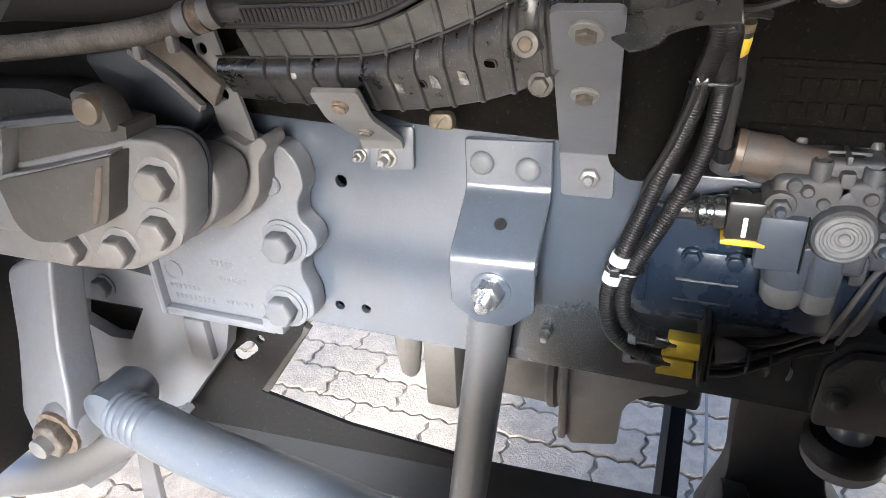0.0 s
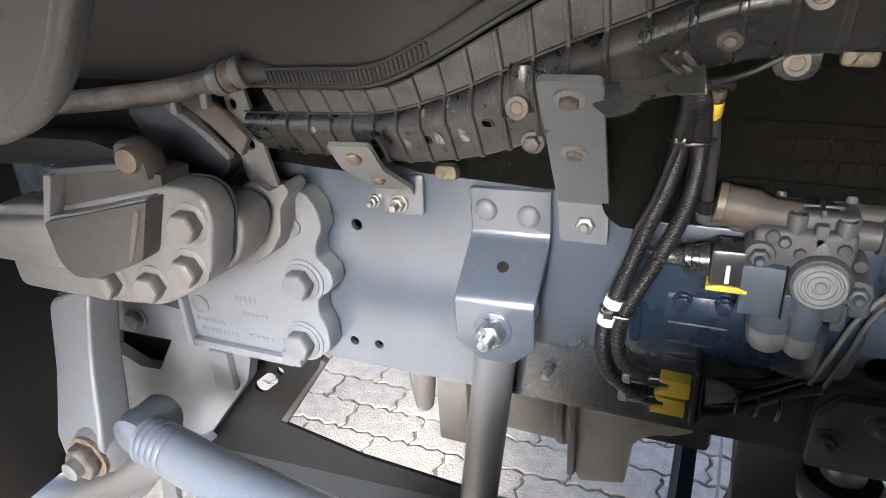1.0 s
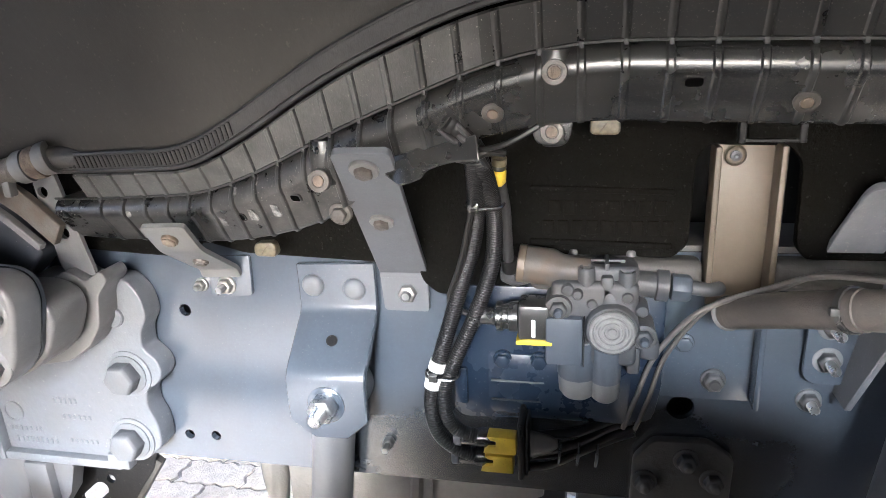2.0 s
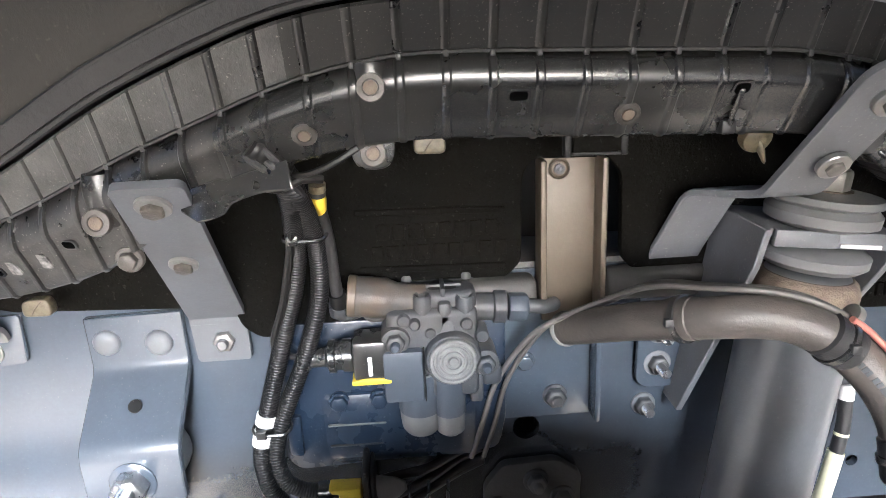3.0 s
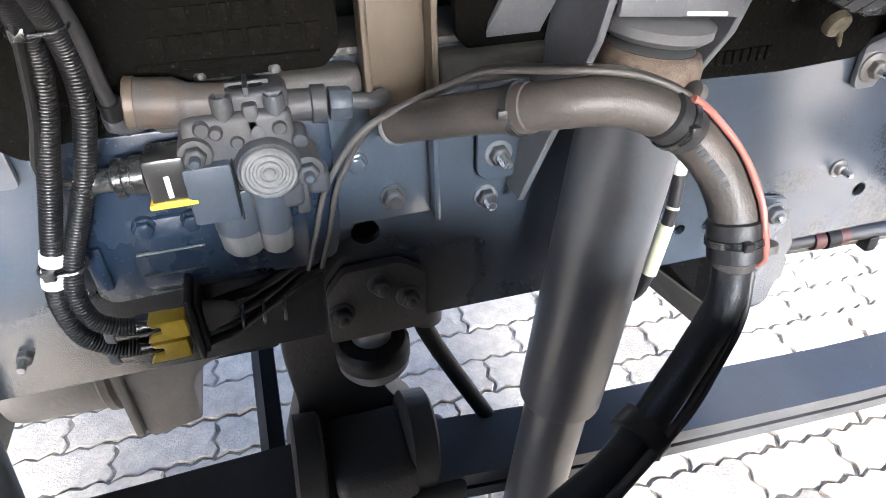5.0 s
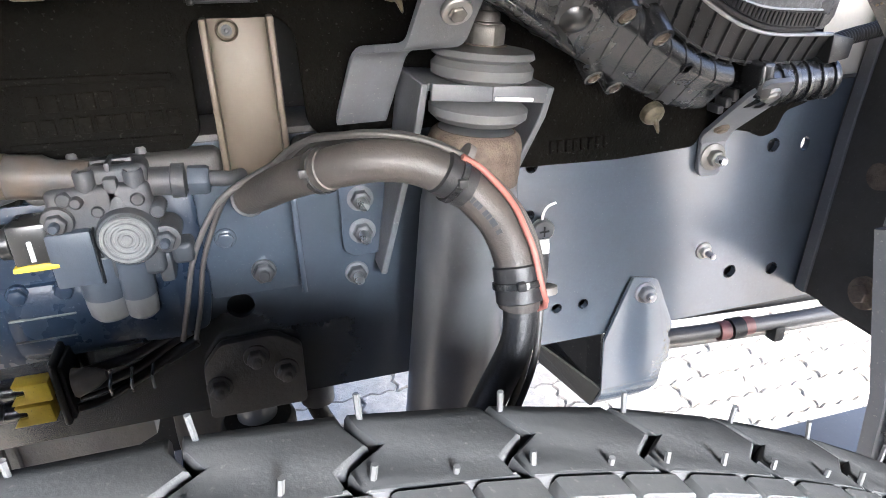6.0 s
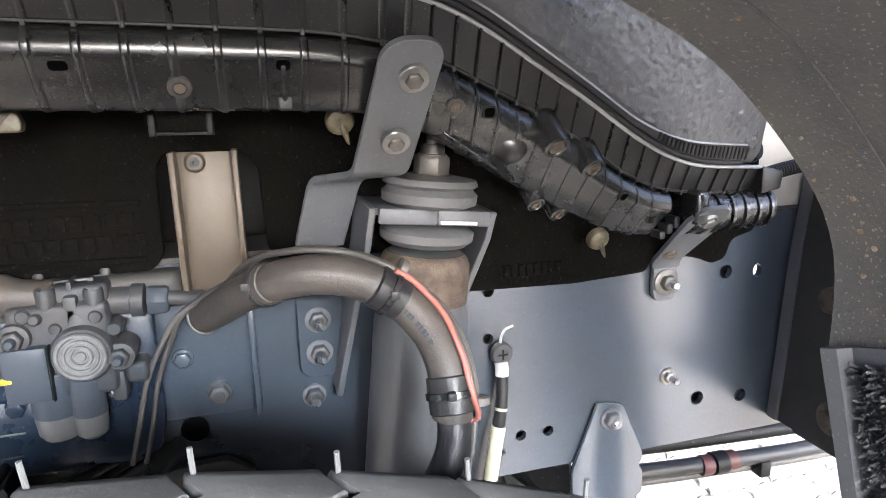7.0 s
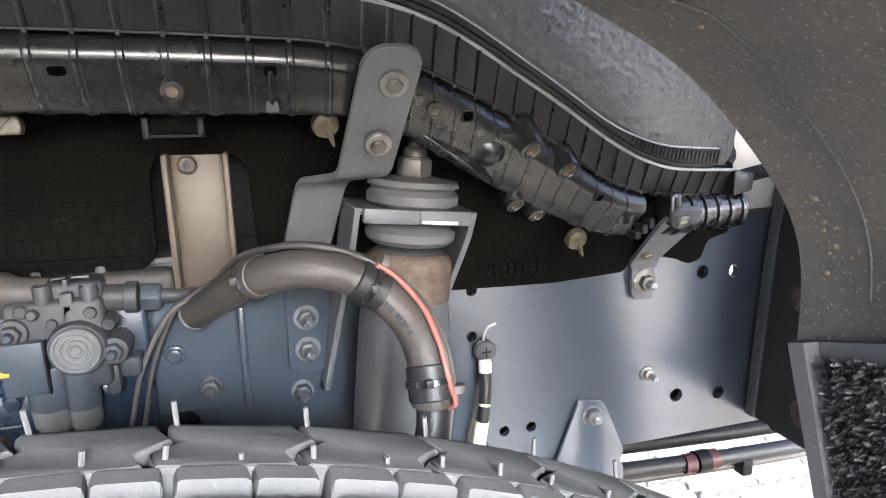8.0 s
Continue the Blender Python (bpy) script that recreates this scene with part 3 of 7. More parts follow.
def build_duct():
    duct = thing("cable_duct", (0, -0.12, 0.95), "ribbed black plastic cable duct with a clipped-on lid, dusty", "cable duct")
    xs = [-0.63 + k * 0.01 for k in range(122)]
    part("body", sweep([duct_body(x) for x in xs if x < -0.215]), M_DUCTDUST, duct, "dust-streaked front length")
    part("body", sweep([duct_body(x) for x in xs if -0.225 < x < 0.285]), M_PLASTIC, duct)
    part("body", sweep([duct_body(x) for x in xs if 0.275 < x < 0.475]), M_PLASTIC, duct, "flat-faced rear length")
    # the front lid's paler grey holds dust and the sky's sheen
    part("lid", sweep([duct_lid(x) for x in xs if -0.595 < x < -0.165]), M_LID_DUST_SHEEN, duct, "front lid, grey with dust and painted sky sheen")
    part("lid", sweep([duct_lid(x) for x in xs if -0.175 < x < 0.585]), M_LID, duct, "flat dusty black plastic lid")
    x = -0.5770
    while x < 0.575:
        wide, tall = (0.0060, 0.0019) if x < 0.2 else (0.0034, 0.0016) if x < 0.27 else (0.0024, 0.0011)
        front = x < -0.22
        tall = 0.0029 if front else tall
        steps = ((0, 0.0), (wide * 0.22, tall * 0.9), (wide * 0.5, tall), (wide * 0.78, tall * 0.9), (wide, 0.0))
        if x < 0.46:
            part("rib", sweep([duct_body(x + d, o) for d, o in steps]), M_DUCTDUST if front else M_PLASTIC, duct)
        part("lid_rib", sweep([duct_lid(x + d, o * (0.8 if x < 0.2 else 2.6)) for d, o in steps]), M_LID_DUST_SHEEN if front else M_LIDRIB, duct)
        xc = x + wide / 2
        part("lid_clip", box(xc - 0.0017, xc + 0.0017, soft(xc, DY) + 0.0012, soft(xc, DY) + 0.012, soft(xc, DS) - 0.0028, soft(xc, DS) + 0.0016, 0.0008, 2), M_HOSE2, duct)
        x += 0.0277 if x < 0.17 else 0.0195
    # the seam between body and lid
    part("seam", tube([(x, soft(x, DY) + 0.003, soft(x, DS) + 0.0005) for x in xs if x < 0.585], 0.0014, 6, 0.02), M_LID, duct)
    # pale lip along the lid's upper edge
    part("lid_lip", tube([(x, soft(x, DY) - 0.012, soft(x, DL) - 0.0005) for x in xs if -0.05 < x < 0.585], 0.0019, 8, 0.01), M_PALE_EDGE, duct, "pale grey lip")
    part("lid_end", plate([(0.580, 0.974), (0.604, 0.978), (0.607, 0.996), (0.580, 1.003)], -0.078, -0.05, (), 0.002), M_LID, duct)
    part("corrugated_end", tube([(0.59, -0.052, 0.985), (0.63, -0.045, 0.992), (0.68, -0.04, 0.998)], 0.0085, 14, wave=0.0016, pitch=0.004), M_CONDUIT, duct)
    # round connector sleeve at the rear end
    part("sleeve", tube([(0.497, -0.068, 0.957), (0.52, -0.064, 0.957), (0.56, -0.060, 0.9575), (0.602, -0.057, 0.958)], 0.0195, 20, 0.004), M_PLASTIC, duct)
    for k in range(6):
        x = 0.512 + k * 0.0165
        y = interp(x, [0.497, 0.52, 0.56, 0.602], [-0.068, -0.064, -0.060, -0.057])
        part("sleeve_rib", tube([(x, y, 0.957), (x + 0.0018, y, 0.957), (x + 0.0036, y, 0.957)], 0.0218, 20, 0.002), M_PLASTIC, duct)
    part("end_block", box(0.492, 0.507, -0.094, -0.062, 0.950, 0.984, 0.004, 3), M_PLASTIC, duct)
    for k in range(3):
        part("end_latch", box(0.462 + 0.011 * k, 0.469 + 0.011 * k, -0.078 + 0.004 * k, -0.060 + 0.004 * k, 0.936 + 0.004 * k, 0.944 + 0.006 * k, 0.002), M_HOSE2, duct)
    # hanging screw pegs with metal inserts
    for bx, bz, by, l, r in ((0.321, 1.038, -0.137, 0.034, 0.0122), (0.366, 1.016, -0.117, 0.036, 0.0122), (0.328, 0.981, -0.079, 0.022, 0.0098), (0.358, 0.967, -0.064, 0.020, 0.0098)):
        ax = V(0.10, -0.72, -0.68).normalized()
        peg = part("peg", lathe([(r * 1.05, -l), (r * 0.98, -0.003), (r * 0.92, 0.0), (r * 0.70, 0.0006), (r * 0.58, -0.0012), (0.0, -0.0012)], (bx, by, bz), ax, 20), M_PLASTIC, duct, "hanging screw peg")
        part("insert", lathe([(r * 0.58, -0.0016), (r * 0.56, 0.0006), (r * 0.34, 0.0008), (r * 0.28, -0.0008), (0, -0.0008)], (bx, by, bz), ax, 16), M_RUST, peg, "brown metal insert")
    part("dome", lathe([(0.0185, -0.012), (0.0175, 0.0), (0.0145, 0.007), (0.009, 0.0115), (0.004, 0.0132), (0, 0.0135)], (0.2885, -0.112, 1.040), (0, -0.85, -0.5), 24), M_PLASTIC, duct)
    part("under_fin", strip([(0.225, -0.128, 1.058), (0.265, -0.120, 1.034), (0.292, -0.112, 1.010)], [0.012, 0.016, 0.008], 0.003, (0, -0.6, -1)), M_PLASTIC, duct)
    # half-round bosses that rise from the fasteners to the lid
    for bx, bz in ((-0.12, 1.114), (-0.307, 1.034)):
        y, top = soft(bx, DY), soft(bx, DS) + 0.004
        part("boss", lathe([(0.0110, bz - top), (0.0125, bz - top + 0.002), (0.0125, -0.010), (0.0110, -0.003), (0.0, 0.0)], (bx, y + 0.0095, top - 0.002), (0, -0.02, 1), 24), M_DUCTDUST if bx < -0.2 else M_PLASTIC, duct)
    part("tab", plate(rounded([(-0.139, 1.092), (-0.108, 1.092), (-0.110, 1.062), (-0.137, 1.062)], 0.012, 6), -0.134, -0.122, (), 0.002), M_PLASTIC, duct)
    part("hinge_bar", tube([(0.010, -0.115, 1.0620), (0.030, -0.115, 1.0615), (0.053, -0.115, 1.0610)], 0.0011, 8), M_HOSE2, duct)
    part("hinge_plate", box(0.014, 0.049, -0.116, -0.112, 1.0630, 1.079, 0.0008, 1), M_FOAM, duct)
    for hx in (0.010, 0.050):
        part("hinge_lug", box(hx - 0.0022, hx + 0.0026, -0.117, -0.108, 1.060, 1.076, 0.001), M_BLACK, duct)
    # slots as flat black patches, the shade inside put into the colour
    for sx, sz, sw, sh in ((-0.0325, 1.1085, 0.0056, 0.0034), (0.104, 1.1065, 0.0046, 0.0040), (0.261, 1.069, 0.0048, 0.0036), (0.409, 0.986, 0.0040, 0.0036), (-0.405, 0.995, 0.0042, 0.0030), (-0.340, 1.018, 0.0046, 0.0030)):
        part("slot_rim", face_patch(sx, sz, sw + 0.0016, sh + 0.0014, 0.003, 0.0007), M_PLASTIC, duct)
        part("slot", face_patch(sx, sz, sw, sh, min(sw, sh) * 0.8, 0.0010), M_HOLE, duct, "dark slot")
    part("latch", strip([(0.104, duct_face(0.104, 1.106) - 0.002, 1.106), (0.104, duct_face(0.104, 1.094) - 0.003, 1.094), (0.104, duct_face(0.104, 1.082) - 0.003, 1.081)], 0.0036, 0.0022, (1, 0, 0)), M_PLASTIC, duct, "thin latch")
    # pale scuffs on the dusty front length
    for sx, sz, sw, sh in ((-0.392, 0.998, 0.0055, 0.0065), (-0.366, 1.004, 0.0060, 0.0070), (-0.428, 0.988, 0.0040, 0.0055), (-0.352, 1.044, 0.0035, 0.0055), (-0.378, 1.032, 0.0032, 0.0050), (-0.404, 1.020, 0.0030, 0.0040), (-0.540, 0.990, 0.0030, 0.0030)):
        part("scuff", face_patch(sx, sz, sw, sh, 0.0025, 0.0004), M_SCUFF, duct, "pale scuffed patch")
    part("latch_block", box(0.0990, 0.1090, duct_face(0.104, 1.082) - 0.005, -0.145, 1.0765, 1.0855, 0.0015), M_HOSE2, duct)
    # torn, bent flap on the underside
    part("flap", strip([(-0.250, -0.142, 1.046), (-0.230, -0.150, 1.050), (-0.205, -0.146, 1.060), (-0.175, -0.155, 1.066)], [0.006, 0.024, 0.016, 0.02], 0.002, (0.2, -0.5, -1)), M_PLASTIC, duct)
    return duct


build_duct()


def build_engine_cover():
    """The cover that rises from the duct's lid, with the rubber seal on its lower edge."""
    cover = thing("engine_tunnel_cover", (0, -0.15, 1.05), "rough black engine tunnel cover edged with a rubber seal", "engine cover")
    xs = [-0.95 + k * 0.02 for k in range(77)]

    def foot(x):
        xx = min(max(x, -0.60), 0.57)
        return soft(xx, DY) - 0.012, soft(xx, DL) + 0.004

    def spread(x):
        """How wide the seal band is: narrow along the slope, full at both ends."""
        return interp(x, [-1.0, 0.02, 0.14, 0.40, 0.50, 1.0], [1.0, 1.0, 0.42, 0.42, 1.0, 1.0])

    def skin(x):
        y, z = foot(x)
        return [V(x, y + 0.004, z), V(x, y - 0.006, z + 0.012), V(x, y - 0.014, z + 0.05), V(x, y - 0.03, z + 0.12), V(x, y - 0.055, z + 0.20), V(x, y - 0.12, 1.51), V(x, y - 0.08, 1.51), V(x, y + 0.03, z + 0.12), V(x, y + 0.03, z)]
    part("shell", sweep([skin(x) for x in xs if x < 0.08]), M_COVERF, cover, "smooth dusty front length")
    part("shell", sweep([skin(x) for x in xs if 0.06 < x < 0.572]), M_COVER, cover)
    # the grained skin: small uneven bumps all over the rear length
    rnd = random.Random(21)
    verts, faces, n, rows = [], [], 0, 0
    x = 0.066
    while x < 0.5615:
        y, z = foot(x)
        prof = [(y - 0.0075, z + 0.012), (y - 0.0155, z + 0.05), (y - 0.0315, z + 0.12), (y - 0.0565, z + 0.20), (y - 0.080, z + 0.26)]
        zs = [z + 0.014 + 0.0026 * k for k in range(92)]
        n = len(zs)
        for zz in zs:
            verts.append((x + rnd.uniform(-0.0007, 0.0007), float(np.interp(zz, [p[1] for p in prof], [p[0] for p in prof])) - abs(rnd.gauss(0, 0.0012)), zz + rnd.uniform(-0.0007, 0.0007)))
        x += 0.0026
        rows += 1
    for i in range(rows - 1):
        for k in range(n - 1):
            faces.append((i * n + k, (i + 1) * n + k, (i + 1) * n + k + 1, i * n + k + 1))
    me = bpy.data.meshes.new("grained_skin")
    me.from_pydata(verts, [], faces)
    me.materials.append(M_COVER)
    me.polygons.foreach_set("use_smooth", [True] * len(faces))
    ob = new("grained_skin", me)
    ob.parent = cover
    ob.location = -world_base(cover)
    for dy, dz, r in ((-0.003, 0.001, 0.0030), (-0.0095, 0.0175, 0.0018)):
        part("seal_bead", tube([(x, foot(x)[0] + dy, foot(x)[1] + dz * spread(x)) for x in xs if -0.62 < x < 0.565], r, 8, 0.01), M_HOSE2, cover, "rubber seal bead")
    part("seal_edge", tube([(x, foot(x)[0] - 0.0105, foot(x)[1] + 0.0180 * spread(x)) for x in xs if 0.1 < x < 0.565], 0.0012, 8, 0.01), M_PALE_EDGE, cover, "pale seal edge")
    band = [[V(x, foot(x)[0] - 0.0075, foot(x)[1] + 0.003), V(x, foot(x)[0] - 0.0115, foot(x)[1] + 0.003 + 0.013 * spread(x)), V(x, foot(x)[0] - 0.006, foot(x)[1] + 0.003 + 0.013 * spread(x)), V(x, foot(x)[0] - 0.002, foot(x)[1] + 0.003)] for x in xs if -0.60 < x < 0.565]
    part("seal_band", sweep(band), M_HOSE2, cover, "ribbed rubber band")
    x = -0.58
    while x < 0.55:
        if x < -0.38 or x > 0.43:
            y, z = foot(x)
            part("seal_rib", strip([(x, y - 0.0080, z + 0.004), (x, y - 0.0120, z + 0.003 + 0.0125 * spread(x))], 0.0014, 0.0012, (1, 0, 0), off=0), M_CONDUIT, cover)
        x += 0.0052
    return cover


build_engine_cover()


# ---- brackets on the rail ----
def build_link_bracket():
    br = thing("link_bracket", (-0.357, -0.03, 0.742), "blue-grey bent steel bracket holding the stabiliser link", "bracket")
    b = strip([(-0.355, -0.005, 0.921), (-0.355, -0.005, 0.868), (-0.3585, -0.056, 0.814), (-0.359, -0.056, 0.772), (-0.357, -0.056, 0.742)], [0.087, 0.087, 0.087, 0.086, 0.036], 0.008, (1, 0, 0.03), bend=0.010)
    part("plate", b, M_RAIL, br)
    # no real bore: a black disc gives the shade in the hole
    part("hole", lathe([(0.0062, 0.0), (0.0060, 0.0016), (0.0, 0.0014)], (-0.3555, -0.0355, 0.8445), (0, -0.73, 0.69), 18), M_BLACK, br, "drilled hole drawn as a black disc")
    return br


build_link_bracket()
bolt((-0.381, -0.009, 0.896), af=0.022, head=0.006, dome=True, mat=M_BOLT, label="domed grey-painted rivet on the link bracket", name="rivet")
bolt((-0.335, -0.009, 0.893), af=0.022, head=0.006, dome=True, mat=M_BOLT, label="domed grey-painted rivet on the link bracket", name="rivet")
bolt((-0.359, -0.060, 0.783), af=0.027, head=0.016, washer=0.0205, stud=0.016, mat=M_STEEL, washer_mat=M_RAIL, label="large plated nut with its thread end on the link bracket", name="hex_nut")
bolt((-0.314, 0.0, 0.702), af=0.013, head=0.008, stud=0.012, mat=M_DARKBOLT, label="dark nut and thread end low on the rail", name="hex_nut")


def build_link():
    ln = thing("stabiliser_link", (-0.40, -0.024, 0.34), "grey-brown steel stabiliser link tube hanging below its bracket", "stabiliser link")
    part("tube", tube([(-0.360, -0.026, 0.80), (-0.375, -0.026, 0.68), (-0.403, -0.026, 0.46), (-0.42, -0.026, 0.34)], 0.024, 24, 0.02), M_DAMPER, ln)
    part("eye", lathe([(0.030, -0.024), (0.034, -0.02), (0.034, 0.016), (0.030, 0.02)], (-0.358, -0.026, 0.783), (0, -1, 0), 24), M_DAMPER, ln)


build_link()


def build_duct_strap():
    st = thing("duct_strap", (-0.277, -0.01, 0.868), "flat grey steel strap from rail to duct", "bracket")
    part("bar", strip([(-0.263, -0.160, 1.066), (-0.2795, -0.010, 0.916), (-0.2793, -0.010, 0.9085)], [0.047, 0.050, 0.050], 0.006, (1, 0, 0), (0.006, 0.0), 0.006), M_BLUEGREY, st)
    part("foot", strip([(-0.2793, -0.0098, 0.9086), (-0.278, -0.0098, 0.872)], [0.0495, 0.048], 0.0055, (1, 0, 0), (0.0, 0.004)), M_BLUEGREY, st)


build_duct_strap()
bolt((-0.276, -0.009, 0.892), af=0.017, head=0.008, washer=0.0115, stud=0.005, mat=M_ZINC, label="plated nut with washer holding the duct strap", name="hex_nut")
bolt((-0.2725, -0.0905, 0.9915), (0, -0.707, -0.707), af=0.0125, head=0.0048, washer=0.0108, mat=M_PIPE, washer_mat=M_DUSTY, label="screw with rusty washer in the duct strap")
bolt((-0.2645, -0.1485, 1.0495), (0, -0.707, -0.707), af=0.0135, head=0.0050, washer=0.0118, mat=M_PIPE, washer_mat=M_DUSTY, label="screw with washer in the duct strap")


def build_small_strap():
    st = thing("small_duct_strap", (-0.478, -0.006, 0.875), "short dusty grey steel strap from rail to duct", "bracket")
    pad = [(-0.506, 0.876), (-0.455, 0.880), (-0.453, 0.927), (-0.502, 0.924)]
    part("pad", plate(rounded(pad, 0.005), -0.007, -0.001, (), 0.001), M_RAIL, st)
    part("bar", strip([(-0.481, -0.104, 0.989), (-0.483, -0.078, 0.957), (-0.486, -0.014, 0.915), (-0.486, -0.010, 0.904)], 0.046, 0.005, (1, 0, 0.03), (0.004, 0.002), 0.009), M_DUSTY, st)


build_small_strap()
bolt((-0.484, -0.006, 0.892), af=0.015, head=0.008, washer=0.011, stud=0.010, mat=M_ZINC, label="plated nut with thread end on the strap pad", name="hex_nut")
bolt((-0.519, 0.0, 0.889), af=0.011, head=0.007, washer=0.008, stud=0.006, mat=M_ZINC, label="small plated nut on the rail", name="hex_nut")
bolt((-0.4842, -0.0475, 0.9345), (0, -0.55, -0.835), af=0.011, head=0.003, washer=0.008, mat=M_STAIN, label="rusty screw in the short strap")
bolt((-0.482, -0.094, 0.972), (0, -0.776, -0.63), af=0.012, head=0.003, washer=0.008, mat=M_RUST, label="rusty screw in the short strap")


def build_arm():
    arm = thing("duct_bracket", (0.15, -0.05, 0.812), "flat grey steel arm, offset and twisted, from rail to duct", "bracket")
    part("upper_arm", strip([(0.1905, -0.196, 1.121), (0.1765, -0.110, 1.0235), (0.160, -0.078, 1.0185)], [0.045, 0.046, 0.047], 0.006, (1, 0, 0), (0.018, 0.0), 0.010), M_GREY, arm)
    part("foot", strip([(0.160, -0.0782, 1.0186), (0.147, -0.050, 1.0150), (0.1315, -0.011, 0.945), (0.1285, -0.009, 0.914)],
                       [0.0468, 0.047, 0.047, 0.046], 0.006, (1, 0, 0), (0.0, 0.0), 0.020), M_GREY, arm)
    part("pad", strip([(0.1285, -0.0088, 0.9145), (0.1265, -0.008, 0.812)], [0.0455, 0.043], 0.0055, (1, 0, 0), (0.0, 0.014)), M_RAIL, arm, "blue-grey painted pad")


build_arm()
bolt((0.191, -0.1802, 1.0952), (0, -0.79, -0.61), af=0.0115, head=0.0036, washer=0.0112, mat=M_NUT, washer_mat=M_ZINC, label="screw with plated washer in the duct arm")
bolt((0.1837, -0.1448, 1.0500), (0, -0.79, -0.61), af=0.0115, head=0.0036, washer=0.0112, mat=M_NUT, washer_mat=M_ZINC, label="screw with plated washer in the duct arm")
for bx, bz, st, r in ((0.125, 0.838, 0.016, 0.0135), (0.1255, 0.872, 0.016, 0.0135), (0.117, 0.789, 0.010, 0.0120)):
    bolt((bx, -0.009 if bz > 0.8 else -0.0, bz), af=0.0165, head=0.009, washer=r, stud=st, mat=M_DARKBOLT, washer_mat=M_GREY, label="flanged nut with thread end at the foot of the duct arm", name="hex_nut")
bolt((0.027, -0.0065, 0.809), af=0.0175, head=0.009, washer=0.012, stud=0.004, mat=M_DARKBOLT, label="grey flanged nut on the rail below the channel", name="hex_nut")
bolt((-0.0025, -0.0065, 0.848), af=0.014, head=0.006, washer=0.010, mat=M_RAIL, label="blue-grey painted bolt head on the rail")
bolt((0.533, 0.0, 0.747), af=0.0125, head=0.007, washer=0.0105, stud=0.012, mat=M_ZINC, label="small plated nut with a long thread end on the rail", name="hex_nut")


def build_channel():
    ch = thing("channel_bracket", (0.036, -0.02, 0.785), "dusty brown plated steel channel standing on the rail", "bracket")
    part("back", box(0.013, 0.061, -0.012, -0.007, 0.890, 1.043, 0.0015), M_BROWN, ch)
    part("flange", box(0.008, 0.0135, -0.034, -0.007, 0.915, 1.043, 0.0015), M_BROWN, ch)
    part("flange", box(0.060, 0.0655, -0.034, -0.007, 0.896, 1.043, 0.0015), M_BROWN, ch)
    part("lower_flange", box(0.060, 0.0655, -0.030, -0.006, 0.790, 0.895, 0.0015), M_RAIL, ch, "blue-grey painted lower flange")
    part("base_plate", box(-0.024, 0.066, -0.0065, -0.0008, 0.786, 0.925, 0.002), M_RAIL, ch, "blue-grey painted base plate")
    part("boss", lathe([(0.0095, -0.001), (0.0095, 0.001), (0.008, 0.0025), (0.0065, 0.001), (0.0, 0.001)], (0.028, -0.012, 1.032), (0, -1, 0), 24), M_BROWN, ch)
    part("screw", lathe([(0.0045, 0.0), (0.0045, 0.0042), (0.002, 0.005), (0, 0.004)], (0.028, -0.012, 1.032), (0, -1, 0), 16), M_DARKBOLT, ch)


build_channel()


def build_rail_tube():
    b = box(-0.150, 0.0072, -0.030, -0.001, 0.905, 0.938, 0.009, 4)
    single("support_bar", b, M_GEARD, "rounded grey painted support bar along the rail's top", "support bar")
    b = box(0.068, 0.165, -0.022, -0.001, 0.908, 0.939, 0.008, 4)
    single("support_bar", b, M_GEARD, "rounded grey painted support bar along the rail's top", "support bar")


build_rail_tube()


# ---- shock absorber ----
def build_damper():
    d = thing("shock_absorber", (0.15, -0.078, 0.30), "dark grey shock absorber with rubber bushings on top", "shock absorber")
    ax = V(0.108, 0.0, 0.99415)
    top = V(0.2225, -0.074, 0.958)

    def at(h):
        return top + ax * h
    part("dust_tube", lathe([(0.030, -0.010), (0.036, -0.013), (0.0400, -0.022), (0.0410, -0.060), (0.0435, -0.080), (0.0438, -0.386), (0.0428, -0.390), (0.0395, -0.389), (0.0385, -0.380)], top, ax, 36), M_DAMPER, d)
    part("collar", lathe([(0.0345, -0.0115), (0.0385, -0.0150), (0.0412, -0.022), (0.0416, -0.040), (0.0412, -0.056)], top, ax, 36), M_RUST, d, "rusty top collar")
    part("cylinder", lathe([(0.0345, -0.375), (0.0345, -0.64), (0.030, -0.66)], top, ax, 32), M_DAMPER, d)
    part("lower_bushing", lathe([(0.020, 0.0), (0.036, 0.002), (0.042, 0.007), (0.0425, 0.014), (0.036, 0.019), (0.0, 0.019)], top + ax * -0.006, ax, 32), M_DUSTY, d, "dusty rubber bushing")
    part("upper_bushing", lathe([(0.034, 0.0), (0.0425, 0.004), (0.0430, 0.012), (0.038, 0.017), (0.043, 0.020), (0.041, 0.025), (0.018, 0.028), (0.0, 0.028)], top + ax * 0.0300, ax, 32), M_DUSTY, d, "dusty rubber bushing")
    part("washer", lathe([(0.019, 0), (0.019, 0.0022), (0.0, 0.0022)], at(0.0565), ax, 20), M_RUST, d)
    part("nut", hexagon(0.0285, 0.0, 0.0165, at(0.058), ax, 0.90, 0.06), M_NUT, d, "dull plated nut")
    part("locknut", lathe([(0.0135, 0), (0.0135, 0.0015), (0.0112, 0.0022), (0.0108, 0.0085), (0.0092, 0.0105), (0, 0.0105)], at(0.0740), ax, 20), M_FAST, d)
    part("rod_end", lathe([(0.0064, 0), (0.0064, 0.004), (0.0058, 0.0045), (0.0064, 0.005), (0.0064, 0.0105), (0.005, 0.012), (0, 0.012)], at(0.0840), ax, 16), M_FAST, d)


build_damper()


